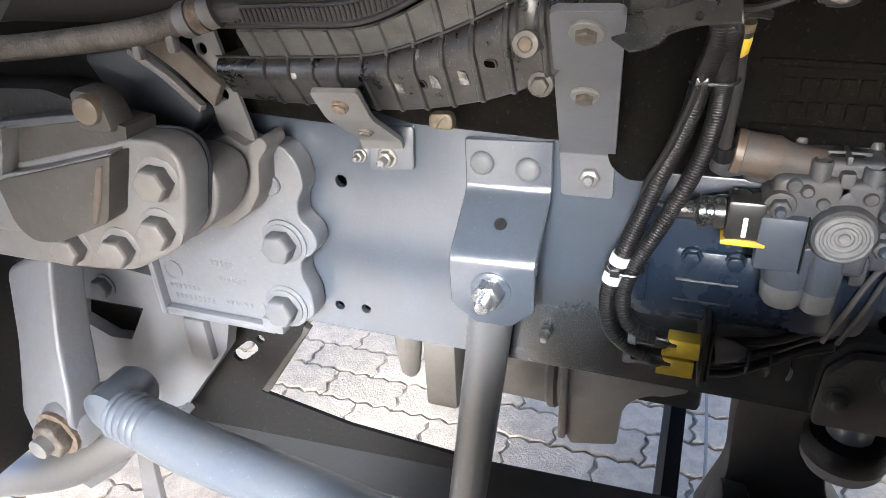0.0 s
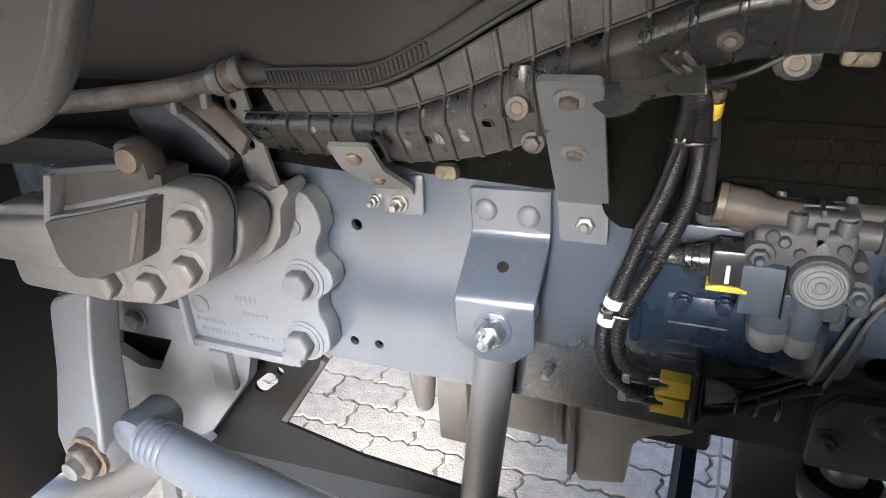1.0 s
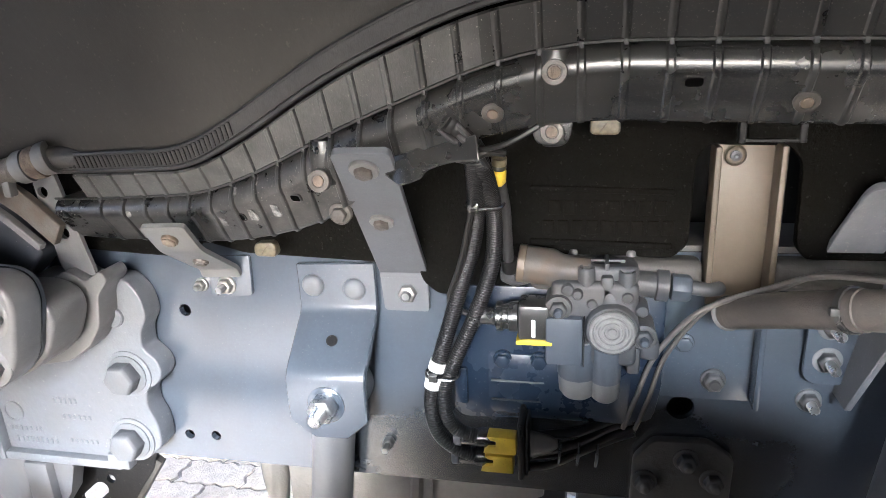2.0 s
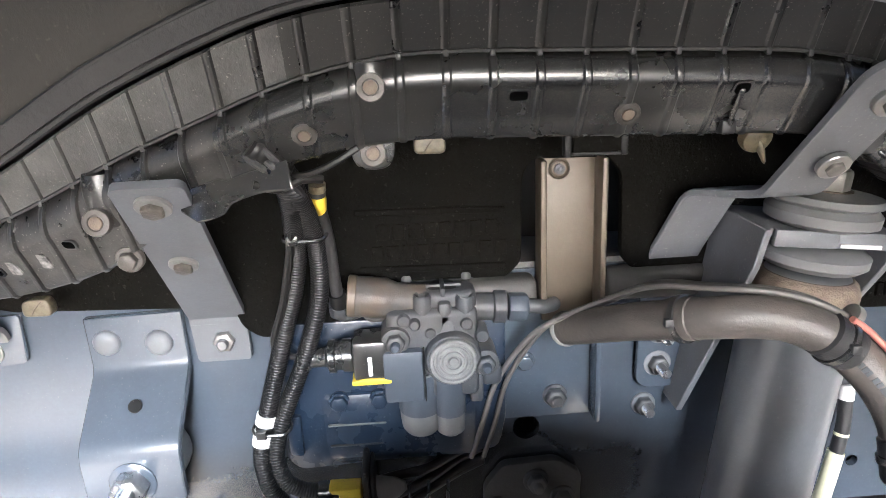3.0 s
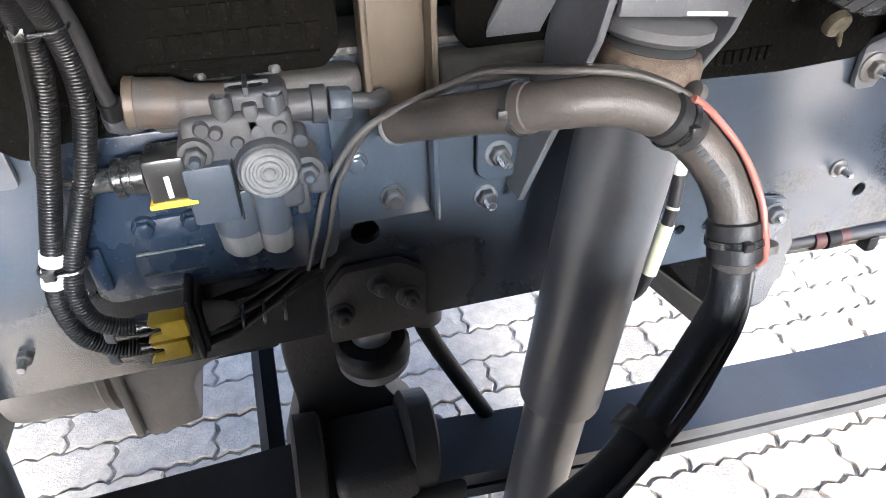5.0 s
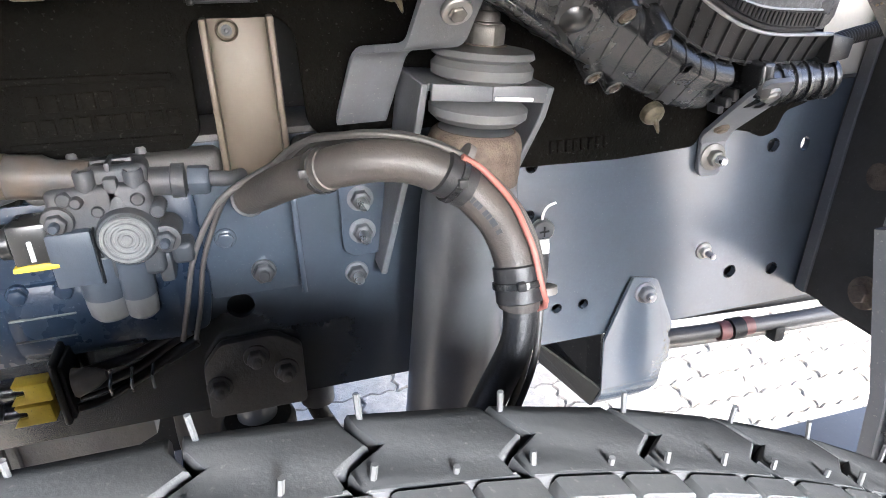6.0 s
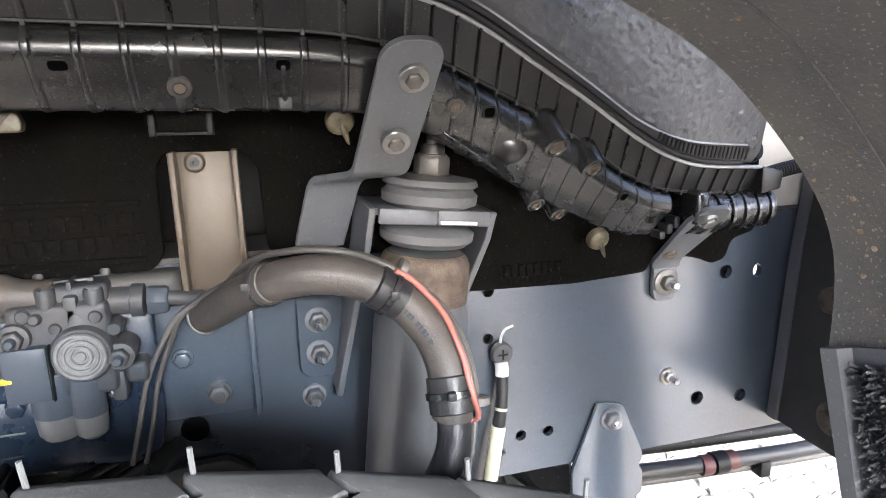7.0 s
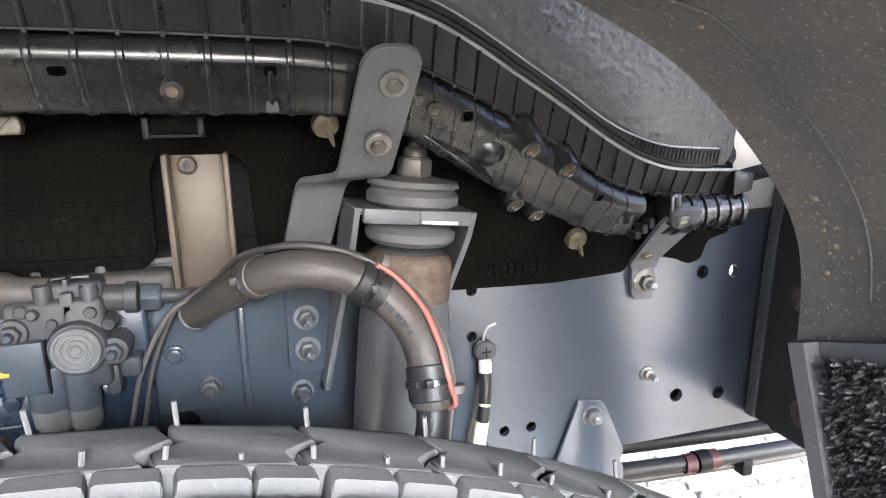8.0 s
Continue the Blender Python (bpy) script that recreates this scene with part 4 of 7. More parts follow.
def build_damper_bracket():
    br = thing("damper_bracket", (0.232, -0.05, 0.78), "grey bent plate bracket clasping the top of the shock absorber", "bracket")
    turn = Matrix.Translation((0.2265, 0, 0.9825)) @ Matrix.Rotation(radians(6.2), 4, "Y") @ Matrix.Translation((-0.2265, 0, -0.9825))

    def put(name, b, mat, label=""):
        return part(name, moved(b, turn), mat, br, label)
    put("top_plate", plate(rounded([(0.172, 0.9800), (0.281, 0.9800), (0.281, 0.9865), (0.172, 0.9865)], 0.002), -0.092, -0.006, (), 0.001), M_GREY)
    put("front_lip", box(0.176, 0.2275, -0.1000, -0.0935, 0.9735, 0.9872, 0.0015), M_GREY)
    put("front_lip", box(0.2278, 0.276, -0.0985, -0.0920, 0.9735, 0.9872, 0.0015), M_GREY)
    # the brightly lit lower strip of the lip, put in as white
    put("pale_mark", box(0.230, 0.264, -0.0996, -0.0975, 0.9745, 0.9778, 0.0006, 1), M_WHITE, "small white strip for the light on the lip")
    # bent side plates, leaning inwards to the rail
    for xs, xb, zb in ((0.1705, 0.160, 0.790), (0.2790, 0.262, 0.835)):
        rows = []
        for k in range(7):
            t = k / 6
            x, z = xs + (xb - xs) * t, 0.9868 + (zb - 0.9868) * t
            y = -0.099 + 0.066 * max(0.0, t - 0.12) / 0.88
            rows.append([V(x - 0.003, y, z), V(x + 0.003, y, z), V(x + 0.003, 0.0, z), V(x - 0.003, 0.0, z)])
        part("side_plate", bevel(moved(sweep(rows), turn), 0.001, 1, 50), M_GREY, br)


build_damper_bracket()

# ---- tyre ----
WX, WZ, WR = -0.012, 0.495, 0.4935


def build_wheel():
    w = thing("truck_tyre", (WX, -0.62, 0.0), "dusty black truck tyre with moulding hairs on a steel rim", "tyre")
    yi, yo = -0.462, -0.775
    prof = []
    d = 0.014
    for y, r in ((yi - 0.02, 0.29), (yi - 0.004, 0.32), (yi + 0.012, 0.38), (yi + 0.010, 0.43), (yi - 0.004, 0.465), (yi - 0.012, WR - d), (yo + 0.012, WR - d), (yo + 0.004, 0.465), (yo - 0.01, 0.43), (yo - 0.012, 0.38), (yo + 0.004, 0.32), (yo + 0.02, 0.29)):
        prof.append((r, y))
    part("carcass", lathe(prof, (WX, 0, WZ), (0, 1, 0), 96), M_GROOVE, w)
    part("brake_drum", lathe([(0.06, -0.24), (0.20, -0.25), (0.215, -0.27), (0.215, -0.46), (0.28, -0.475), (0.28, -0.62)], (WX, 0, WZ), (0, 1, 0), 40), M_BLACK, w, "dark brake drum")
    part("rim", lathe([(0.10, -0.64), (0.12, -0.66), (0.24, -0.70), (0.285, -0.76), (0.295, -0.775), (0.292, -0.47), (0.27, -0.475), (0.12, -0.62)], (WX, 0, WZ), (0, 1, 0), 48), M_GREY, w)

    def onto(a, y, h):
        return V(WX + (WR + h) * math.sin(a), y, WZ + (WR + h) * math.cos(a))
    pitch = 0.0415 / WR
    first = (0.053 - WX) / WR

    def block(a0, a1, kinks, h_near, h_far, deep):
        """A tread block between two kinked grooves; kinks: (y, shift of the groove)."""
        b = bmesh.new()

        def loop(h, s):
            left = [(a0 + k / WR + s / WR, y + (-s if i == 0 else s if i == len(kinks) - 1 else 0)) for i, (y, k) in enumerate(kinks)]
            right = [(a1 + k / WR - s / WR, y + (-s if i == 0 else s if i == len(kinks) - 1 else 0)) for i, (y, k) in enumerate(kinks)]
            return [b.verts.new(onto(a, y, h + (h_far if y > kinks[1][0] else h_near if y < kinks[-2][0] else 0.0))) for a, y in left + right[::-1]]
        lo, mi, up, hi = loop(deep, 0.0), loop(-0.0026, 0.0), loop(-0.0007, 0.0006), loop(0.0, 0.0018)
        n = len(lo)
        for p, q in ((lo, mi), (mi, up), (up, hi)):
            for i in range(n):
                b.faces.new((p[i], p[(i + 1) % n], q[(i + 1) % n], q[i]))
        m = n // 2
        for i in range(m - 1):
            b.faces.new((hi[i], hi[i + 1], hi[n - 2 - i], hi[n - 1 - i]))
        return b
    g = 0.0024 / WR
    far = ((yi + 0.003, 0.0), (yi - 0.006, 0.001), (yi - 0.014, 0.006), (yi - 0.022, -0.003), (yi - 0.0292, -0.001), (yi - 0.030, 0.0))
    for k in range(-16, 16):
        a = first + k * pitch
        part("tread_block", block(a, a + pitch - g, far, 0.0, -0.0025, -d - 0.001), M_TYRE, w)
    lip = ((yi - 0.0302, 0.0), (yi - 0.0306, 0.0), (yi - 0.0375, 0.001), (yi - 0.039, 0.001))
    for k in range(-32, 32):
        a = first + (k * 0.5 + 0.12) * pitch
        part("tread_lip", block(a, a + pitch * 0.5 - (0.0030 if k % 2 else 0.0009) / WR, lip, -0.0025, 0.0, -d - 0.001), M_TYRE, w)
    y = yi - 0.048
    for ri, wide in enumerate((0.050, 0.050, 0.050, 0.050, 0.068)):
        kin = ((y, 0.0), (y - 0.001, 0.0), (y - wide * 0.35, 0.005), (y - wide * 0.6, -0.004), (y - wide + 0.001, 0.0), (y - wide, 0.0))
        for k in range(-16, 16):
            a = first + (k + 0.35 * (ri % 2) + 0.2) * pitch
            part("tread_block", block(a, a + pitch - g * (1.0 if ri else 1.4), kin, 0.0, 0.0, -d - 0.001), M_TYRE, w)
        y -= wide + 0.006
    rnd = random.Random(7)
    for k in range(-14, 14):
        for y, sh, tall in ((yi - 0.002, 0.10, 0.0085), (yi - 0.026, 0.02, 0.0065), (yi - 0.026, 0.57, 0.0065)):
            a = first + (k + sh + rnd.uniform(-0.04, 0.04)) * pitch
            p = onto(a, y, -0.004)
            q = p + V(rnd.uniform(-0.001, 0.002), rnd.uniform(-0.001, 0.001), tall + rnd.uniform(-0.001, 0.002))
            part("moulding_hair", tube([p, (p + q) / 2, q], 0.0009, 6, 0.004), M_HAIR, w)


build_wheel()


# ---- wheel arch ----
def build_arch():
    ar = thing("wheel_arch", (0.50, -0.40, 0.90), "dirty black plastic wheel arch with an edge rib", "wheel arch")
    cx, cz = -0.216, 0.174

    def rad(deg):
        return sum(interp(deg + e, [-30, 20, 29, 35, 41.5, 44, 46, 48, 50, 52], [1.119, 1.119, 1.124, 1.136, 1.122, 1.114, 1.100, 1.073, 1.035, 1.004]) for e in (-2, -1, 0, 1, 2)) / 5

    def on(deg, r, y):
        a = radians(deg)
        return V(cx + r * math.sin(a), y, cz + r * math.cos(a))

    def sec(deg):
        r = rad(deg)
        return [on(deg, r + d, y) for d, y in ((0, -0.180), (0.003, -0.183), (0.009, -0.214), (0.0165, -0.237), (0.018, -0.243), (0.0195, -0.249), (0.031, -0.296), (0.053, -0.344), (0.090, -0.443), (0.108, -0.753), (0.093, -0.955), (0.0, -0.973), (0.0, -0.982), (0.108, -0.979), (0.121, -0.753), (0.102, -0.412), (0.046, -0.288), (0.0186, -0.177))]
    degs = [10 + k * 0.5 for k in range(84)]
    part("shell", sweep([sec(x) for x in degs]), M_ARCH, ar)
    # the crease's highlight, put in as a thin pale tube
    part("edge_rib", tube([on(k, rad(k) + 0.0173, -0.2423) for k in range(33, 49)], 0.0012, 8, 0.006), M_DISC, ar, "edge rib, pale for the highlight on the crease")
    part("edge_rib", tube([on(33, rad(33) + 0.0173, -0.2423), on(30, rad(30) + 0.010, -0.226), on(27, rad(27) + 0.003, -0.204)], 0.0016, 8, 0.006), M_ARCH, ar)
    part("lug", box(0.636, 0.730, -0.300, -0.195, 1.050, 1.143, 0.012), M_ARCH, ar)
    # caked dirt on the shell
    rnd = random.Random(5)
    for k in range(46):
        deg = rnd.gauss(43.0, 2.6)
        u = min(max(rnd.gauss(0.55, 0.25), 0.05), 1.3)
        p = on(deg, rad(deg) + 0.0165 * u - 0.0004, -0.183 - 0.054 * u)
        e = 0.0009 + 0.0022 * rnd.random() ** 3
        part("dirt_clump", lathe([(e * 1.2, -0.001), (e, 0.0), (e * 0.6, e * 0.5), (0, e * 0.6)], p, V(-math.sin(radians(deg)), -0.28, -math.cos(radians(deg))), 7), M_DIRT, ar)
    return ar


build_arch()


def build_flap():
    fl = thing("spray_flap", (0.62, -0.53, 0.105), "grey-black plastic spray flap with a mat of black bristles", "mud flap")

    def line(z):
        return interp(z, [0.105, 0.647, 0.849], [0.667, 0.624, 0.567])
    def lean(y, z):
        """The flap's top rises outwards."""
        return z + 0.30 * (abs(y) - 0.183) * (z - 0.105) / 0.741
    secs = [[V(line(z) + d, y, lean(y, z)) for d, y in ((0, -0.183), (-0.006, -0.186), (-0.003, -0.201), (0.009, -0.206), (0.046, -0.877), (0.056, -0.877), (0.025, -0.201), (0.0155, -0.183))] for z in (0.105, 0.337, 0.523, 0.647, 0.756, 0.846)]
    part("panel", sweep(secs), M_FLAP, fl)
    rnd = random.Random(11)
    b = bmesh.new()
    for k in range(24000):
        z = rnd.uniform(0.183, 0.826)
        y = rnd.uniform(-0.567, -0.211)
        x = line(z) + 0.009 + (abs(y) - 0.206) * 0.06
        d = V(-1, rnd.uniform(-0.7, 0.9), rnd.uniform(-0.7, 0.7)).normalized() * rnd.uniform(0.008, 0.0155)
        u = d.orthogonal().normalized() * 0.0024
        w = d.normalized().cross(u)
        p = V(x, y, lean(y, z))
        vs = [b.verts.new(p + o) for o in (u, -0.5 * u + 0.87 * w, -0.5 * u - 0.87 * w)]
        ts = [b.verts.new(p + d + o * 0.5) for o in (u, -0.5 * u + 0.87 * w, -0.5 * u - 0.87 * w)]
        for i in range(3):
            b.faces.new((vs[i], vs[(i + 1) % 3], ts[(i + 1) % 3], ts[i]))
        b.faces.new(ts)
    tagged(part("bristles", b, M_BRISTLE, fl, "dense black plastic bristles", smooth=False), kind="stuff")


build_flap()


def build_front_corner():
    """The rounded front corner of the inner wing, hanging near the eye."""
    out = [(-0.80, 1.51), (-0.395, 1.51), (-0.405, 1.15), (-0.424, 1.122), (-0.445, 1.103), (-0.475, 1.091), (-0.52, 1.086), (-0.80, 1.08)]
    wing = thing("inner_wing_corner", (-0.60, -0.41, 1.08), "smooth dark plastic corner of the inner wing", "inner wing")
    part("panel", plate(rounded(out, 0.01, 3), -0.42, -0.405, (), 0.004), M_WING, wing)
    part("rolled_edge", tube([(x, -0.4125, z) for x, z in out[2:]], 0.0078, 12, 0.01), M_WING, wing)


build_front_corner()


# ---- air valve and its connectors ----
def build_valve():
    v = thing("air_valve", (-0.09, -0.04, 0.80), "dusty grey cast brake valve with a pale round cap", "valve")
    part("body", box(-0.128, -0.050, -0.055, -0.018, 0.842, 0.925, 0.006, 3), M_VALVE, v)
    part("neck", lathe([(0.017, -0.03), (0.017, 0.0), (0.014, 0.012), (0.010, 0.016)], (-0.0755, -0.040, 0.905), (0, -0.1, 1), 24), M_VALVE, v)
    part("cover_plate", box(-0.133, -0.0985, -0.0635, -0.050, 0.845, 0.893, 0.003), M_VALVEP, v, "smooth grey cover plate")
    part("cover_edge", box(-0.0983, -0.0970, -0.0638, -0.050, 0.845, 0.893, 0.0004, 1), M_BLACK, v)
    part("cap_housing", lathe([(0.0245, -0.01), (0.0245, 0.010), (0.0225, 0.013), (0.0, 0.013)], (-0.073, -0.050, 0.882), (0, -1, 0), 36), M_VALVE, v)
    prof = [(0.0205, 0.0), (0.0203, 0.0034), (0.0192, 0.0046), (0.0174, 0.0044), (0.0164, 0.0026), (0.0148, 0.0024), (0.0140, 0.0036), (0.0122, 0.0036), (0.0114, 0.0022), (0.0098, 0.0022), (0.0090, 0.0036), (0.0070, 0.0036), (0.0062, 0.0022), (0.0046, 0.0022), (0.0038, 0.0036), (0.0, 0.0038)]
    part("cap", lathe(prof, (-0.073, -0.063, 0.882), (0, -1, 0), 36), M_DISC, v, "pale ringed round cap")
    # upper bores
    for bx, bz, r in ((-0.0965, 0.9305, 0.0078), (-0.0605, 0.9275, 0.0078)):
        part("bore", lathe([(r, -0.03), (r, 0.0), (r * 0.85, 0.002), (r * 0.5, 0.0), (r * 0.45, -0.006), (0, -0.006)], (bx, -0.048, bz + 0.006), (0, -0.08, 1), 20), M_VALVE, v)
    part("head", box(-0.108, -0.050, -0.047, -0.016, 0.914, 0.938, 0.005, 3), M_VALVE, v)
    # the pocket's shade is a black disc on the top
    part("top_pocket", lathe([(0.0125, -0.004), (0.0125, 0.0012), (0.0105, 0.0016), (0.0, 0.0016)], (-0.0785, -0.033, 0.9375), (0, -0.2, 1), 24), M_BLACK, v, "pocket in the top drawn as a black disc")
    part("pocket_bar", box(-0.0805, -0.0765, -0.047, -0.020, 0.934, 0.9415, 0.001), M_VALVE, v)
    part("pocket_bar", box(-0.095, -0.062, -0.034, -0.030, 0.934, 0.9410, 0.001), M_VALVE, v)
    part("rear_flange", box(-0.116, -0.048, -0.018, -0.006, 0.918, 0.9390, 0.003, 3), M_VALVE, v)
    for bx in (-0.109, -0.056):
        part("rear_stud", lathe([(0.006, -0.02), (0.006, 0.0), (0.005, 0.002), (0.0, 0.002)], (bx, -0.012, 0.9420), (0, 0, 1), 16), M_VALVE, v)
    for bx, bz, r in ((-0.113, 0.918, 0.006), (-0.091, 0.905, 0.005), (-0.060, 0.912, 0.0055), (-0.047, 0.900, 0.006)):
        part("stud_boss", lathe([(r, -0.02), (r, 0.0), (r * 0.8, 0.0015), (0, 0.0015)], (bx, -0.056, bz), (0, -1, 0), 14), M_VALVE, v)
    part("web_rib", box(-0.0835, -0.0725, -0.055, -0.04, 0.900, 0.931, 0.003), M_VALVE, v)
    part("inlet", lathe([(0.016, -0.054), (0.0178, -0.051), (0.0178, -0.024), (0.0160, -0.020), (0.0140, -0.014), (0.0135, 0.01)], (-0.104, -0.034, 0.929), (1, 0, -0.12), 24), M_PIPEV, v, "brown-stained inlet")
    part("inlet_ring", lathe([(0.0165, 0), (0.0183, 0.001), (0.0183, 0.007), (0.015, 0.010)], (-0.160, -0.034, 0.936), (1, 0, -0.12), 24), M_BROWN, v, "rust-stained end ring")
    part("outlet", lathe([(0.012, 0.0), (0.012, 0.022), (0.0145, 0.023), (0.0145, 0.033), (0.011, 0.034)], (-0.057, -0.034, 0.919), (1, 0, -0.07), 24), M_VALVE, v)
    part("outlet_nut", hexagon(0.023, 0.036, 0.053, (-0.057, -0.034, 0.919), (1, 0, -0.07), 0.2), M_VALVEP, v, "hexagon union nut")
    part("outlet_pipe", tube([(-0.004, -0.034, 0.916), (0.012, -0.034, 0.914), (0.022, -0.024, 0.912)], 0.0065, 14), M_VALVE, v)
    for bx, bz, r in ((-0.121, 0.901, 0.0125), (-0.045, 0.876, 0.0115)):
        part("ear", lathe([(r, -0.03), (r, 0.0), (r * 0.9, 0.002), (0, 0.002)], (bx, -0.056, bz), (0, -1, 0), 20), M_VALVE, v)
        part("ear_washer", lathe([(0.0118, 0.0), (0.0118, 0.0036), (0.010, 0.0042), (0, 0.0042)], (bx, -0.056, bz), (0, -1, 0), 20), M_VALVE, v)
        part("ear_bolt", hexagon(0.0145, 0.0, 0.009, (bx, -0.058, bz), (0, -1, 0), 0.35), M_VALVE, v)
        part("ear_stud", lathe([(0.0042, 0.008), (0.0042, 0.014), (0.003, 0.0155), (0, 0.0155)], (bx, -0.058, bz), (0, -1, 0), 14), M_VALVEP, v)
    # exhaust silencers below
    part("silencer", lathe([(0.0, -0.052), (0.014, -0.052), (0.0175, -0.047), (0.0188, -0.035), (0.0188, 0.01)], (-0.103, -0.040, 0.856), (0, 0, 1), 28), M_DUSTY, v, "dusty brown silencer cup")
    part("silencer_neck", lathe([(0.0190, -0.030), (0.0196, -0.028), (0.0196, 0.006), (0.018, 0.010)], (-0.103, -0.040, 0.856), (0, 0, 1), 28), M_VALVEP, v, "blue-grey painted neck")
    part("silencer_neck", lathe([(0.0138, -0.030), (0.0144, -0.028), (0.0144, 0.016), (0.013, 0.020)], (-0.077, -0.046, 0.854), (0, 0, 1), 24), M_VALVEP, v, "blue-grey painted neck")
    part("silencer", lathe([(0.0, -0.052), (0.008, -0.052), (0.0125, -0.048), (0.0135, -0.038), (0.0135, 0.02)], (-0.077, -0.046, 0.854), (0, 0, 1), 24), M_DUSTY, v, "dusty brown silencer cup")
    part("lug", box(-0.058, -0.046, -0.046, -0.02, 0.830, 0.858, 0.003), M_VALVE, v)
    part("lug", box(-0.047, -0.028, -0.040, -0.004, 0.842, 0.862, 0.005, 3), M_VALVE, v)
    part("spigot", lathe([(0.005, -0.01), (0.005, 0.006), (0.0035, 0.008), (0, 0.008)], (-0.104, -0.054, 0.915), (0, -1, 0.1), 14), M_VALVE, v)
    # solenoid and plug
    sol = part("solenoid", box(-0.158, -0.129, -0.062, -0.030, 0.868, 0.903, 0.003), M_PLASTIC, v, "black solenoid block")
    part("status_mark", box(-0.1455, -0.1415, -0.0628, -0.058, 0.872, 0.890, 0.001), M_WHITE, sol, "white mark")
    part("lock_slide", plate(rounded([(-0.160, 0.8645), (-0.126, 0.8645), (-0.126, 0.8685), (-0.137, 0.870), (-0.149, 0.870), (-0.160, 0.8685)], 0.001, 2), -0.0636, -0.034, (), 0.0006), M_YELLOW, sol, "yellow locking slide")
    plug = part("plug", lathe([(0.0105, 0.0), (0.0145, 0.002), (0.0145, 0.010), (0.0125, 0.011), (0.0125, 0.016), (0.0145, 0.017), (0.0145, 0.022), (0.010, 0.024), (0.0085, 0.026), (0.0085, 0.038), (0.0098, 0.039), (0.0098, 0.048), (0, 0.048)], (-0.157, -0.046, 0.886), (-1, 0, -0.02), 24), M_PLASTIC, v, "round black cable plug")
    for a in range(8):
        t = a * math.pi / 4
        part("grip_rib", box(-0.205, -0.196, -0.0475 + 0.0100 * math.cos(t), -0.0445 + 0.0100 * math.cos(t), 0.884 + 0.0100 * math.sin(t), 0.887 + 0.0100 * math.sin(t)), M_PLASTIC, plug)


build_valve()


def build_navy_plate():
    p = thing("valve_carrier", (-0.15, -0.015, 0.755), "dark blue stamped carrier plate below the valve", "carrier plate")
    out = [(-0.226, 0.905), (-0.228, 0.800), (-0.232, 0.765), (-0.222, 0.754), (-0.030, 0.762), (-0.022, 0.80), (-0.022, 0.905)]
    part("sheet", plate(rounded(out, 0.010, 3), -0.018, -0.012, (), 0.0015), M_NAVY, p)
    # the bulging lower part, a shallow half round
    secs = []
    for k in range(13):
        x = -0.198 + k * 0.0125
        e = 0.010 * min(1, min(k, 12 - k) / 1.5)
        secs.append([V(x, -0.016 - e * s, z) for s, z in ((0, 0.835), (0.5, 0.832), (0.85, 0.822), (1, 0.806), (1, 0.800), (0.93, 0.798), (0.95, 0.782), (0.88, 0.779), (0.7, 0.768), (0.4, 0.760), (0, 0.757))])
    part("bulge", sweep(secs, caps=True), M_NAVY, p)
    part("edge_line", box(-0.190, -0.136, -0.0275, -0.024, 0.8035, 0.8052, 0.0005, 1), M_DISC, p, "pale edge line")
    part("edge_line", box(-0.190, -0.140, -0.0270, -0.024, 0.7815, 0.783, 0.0005, 1), M_VALVE, p, "pale edge line")
    part("tab", box(-0.229, -0.215, -0.024, -0.016, 0.772, 0.815, 0.003), M_NAVY, p)


build_navy_plate()
bolt((-0.178, -0.020, 0.826), af=0.014, head=0.006, washer=0.010, mat=M_NAVY, label="dark blue painted bolt head on the carrier plate")
bolt((-0.141, -0.020, 0.826), af=0.014, head=0.006, washer=0.010, mat=M_NAVY, label="dark blue painted bolt head on the carrier plate")


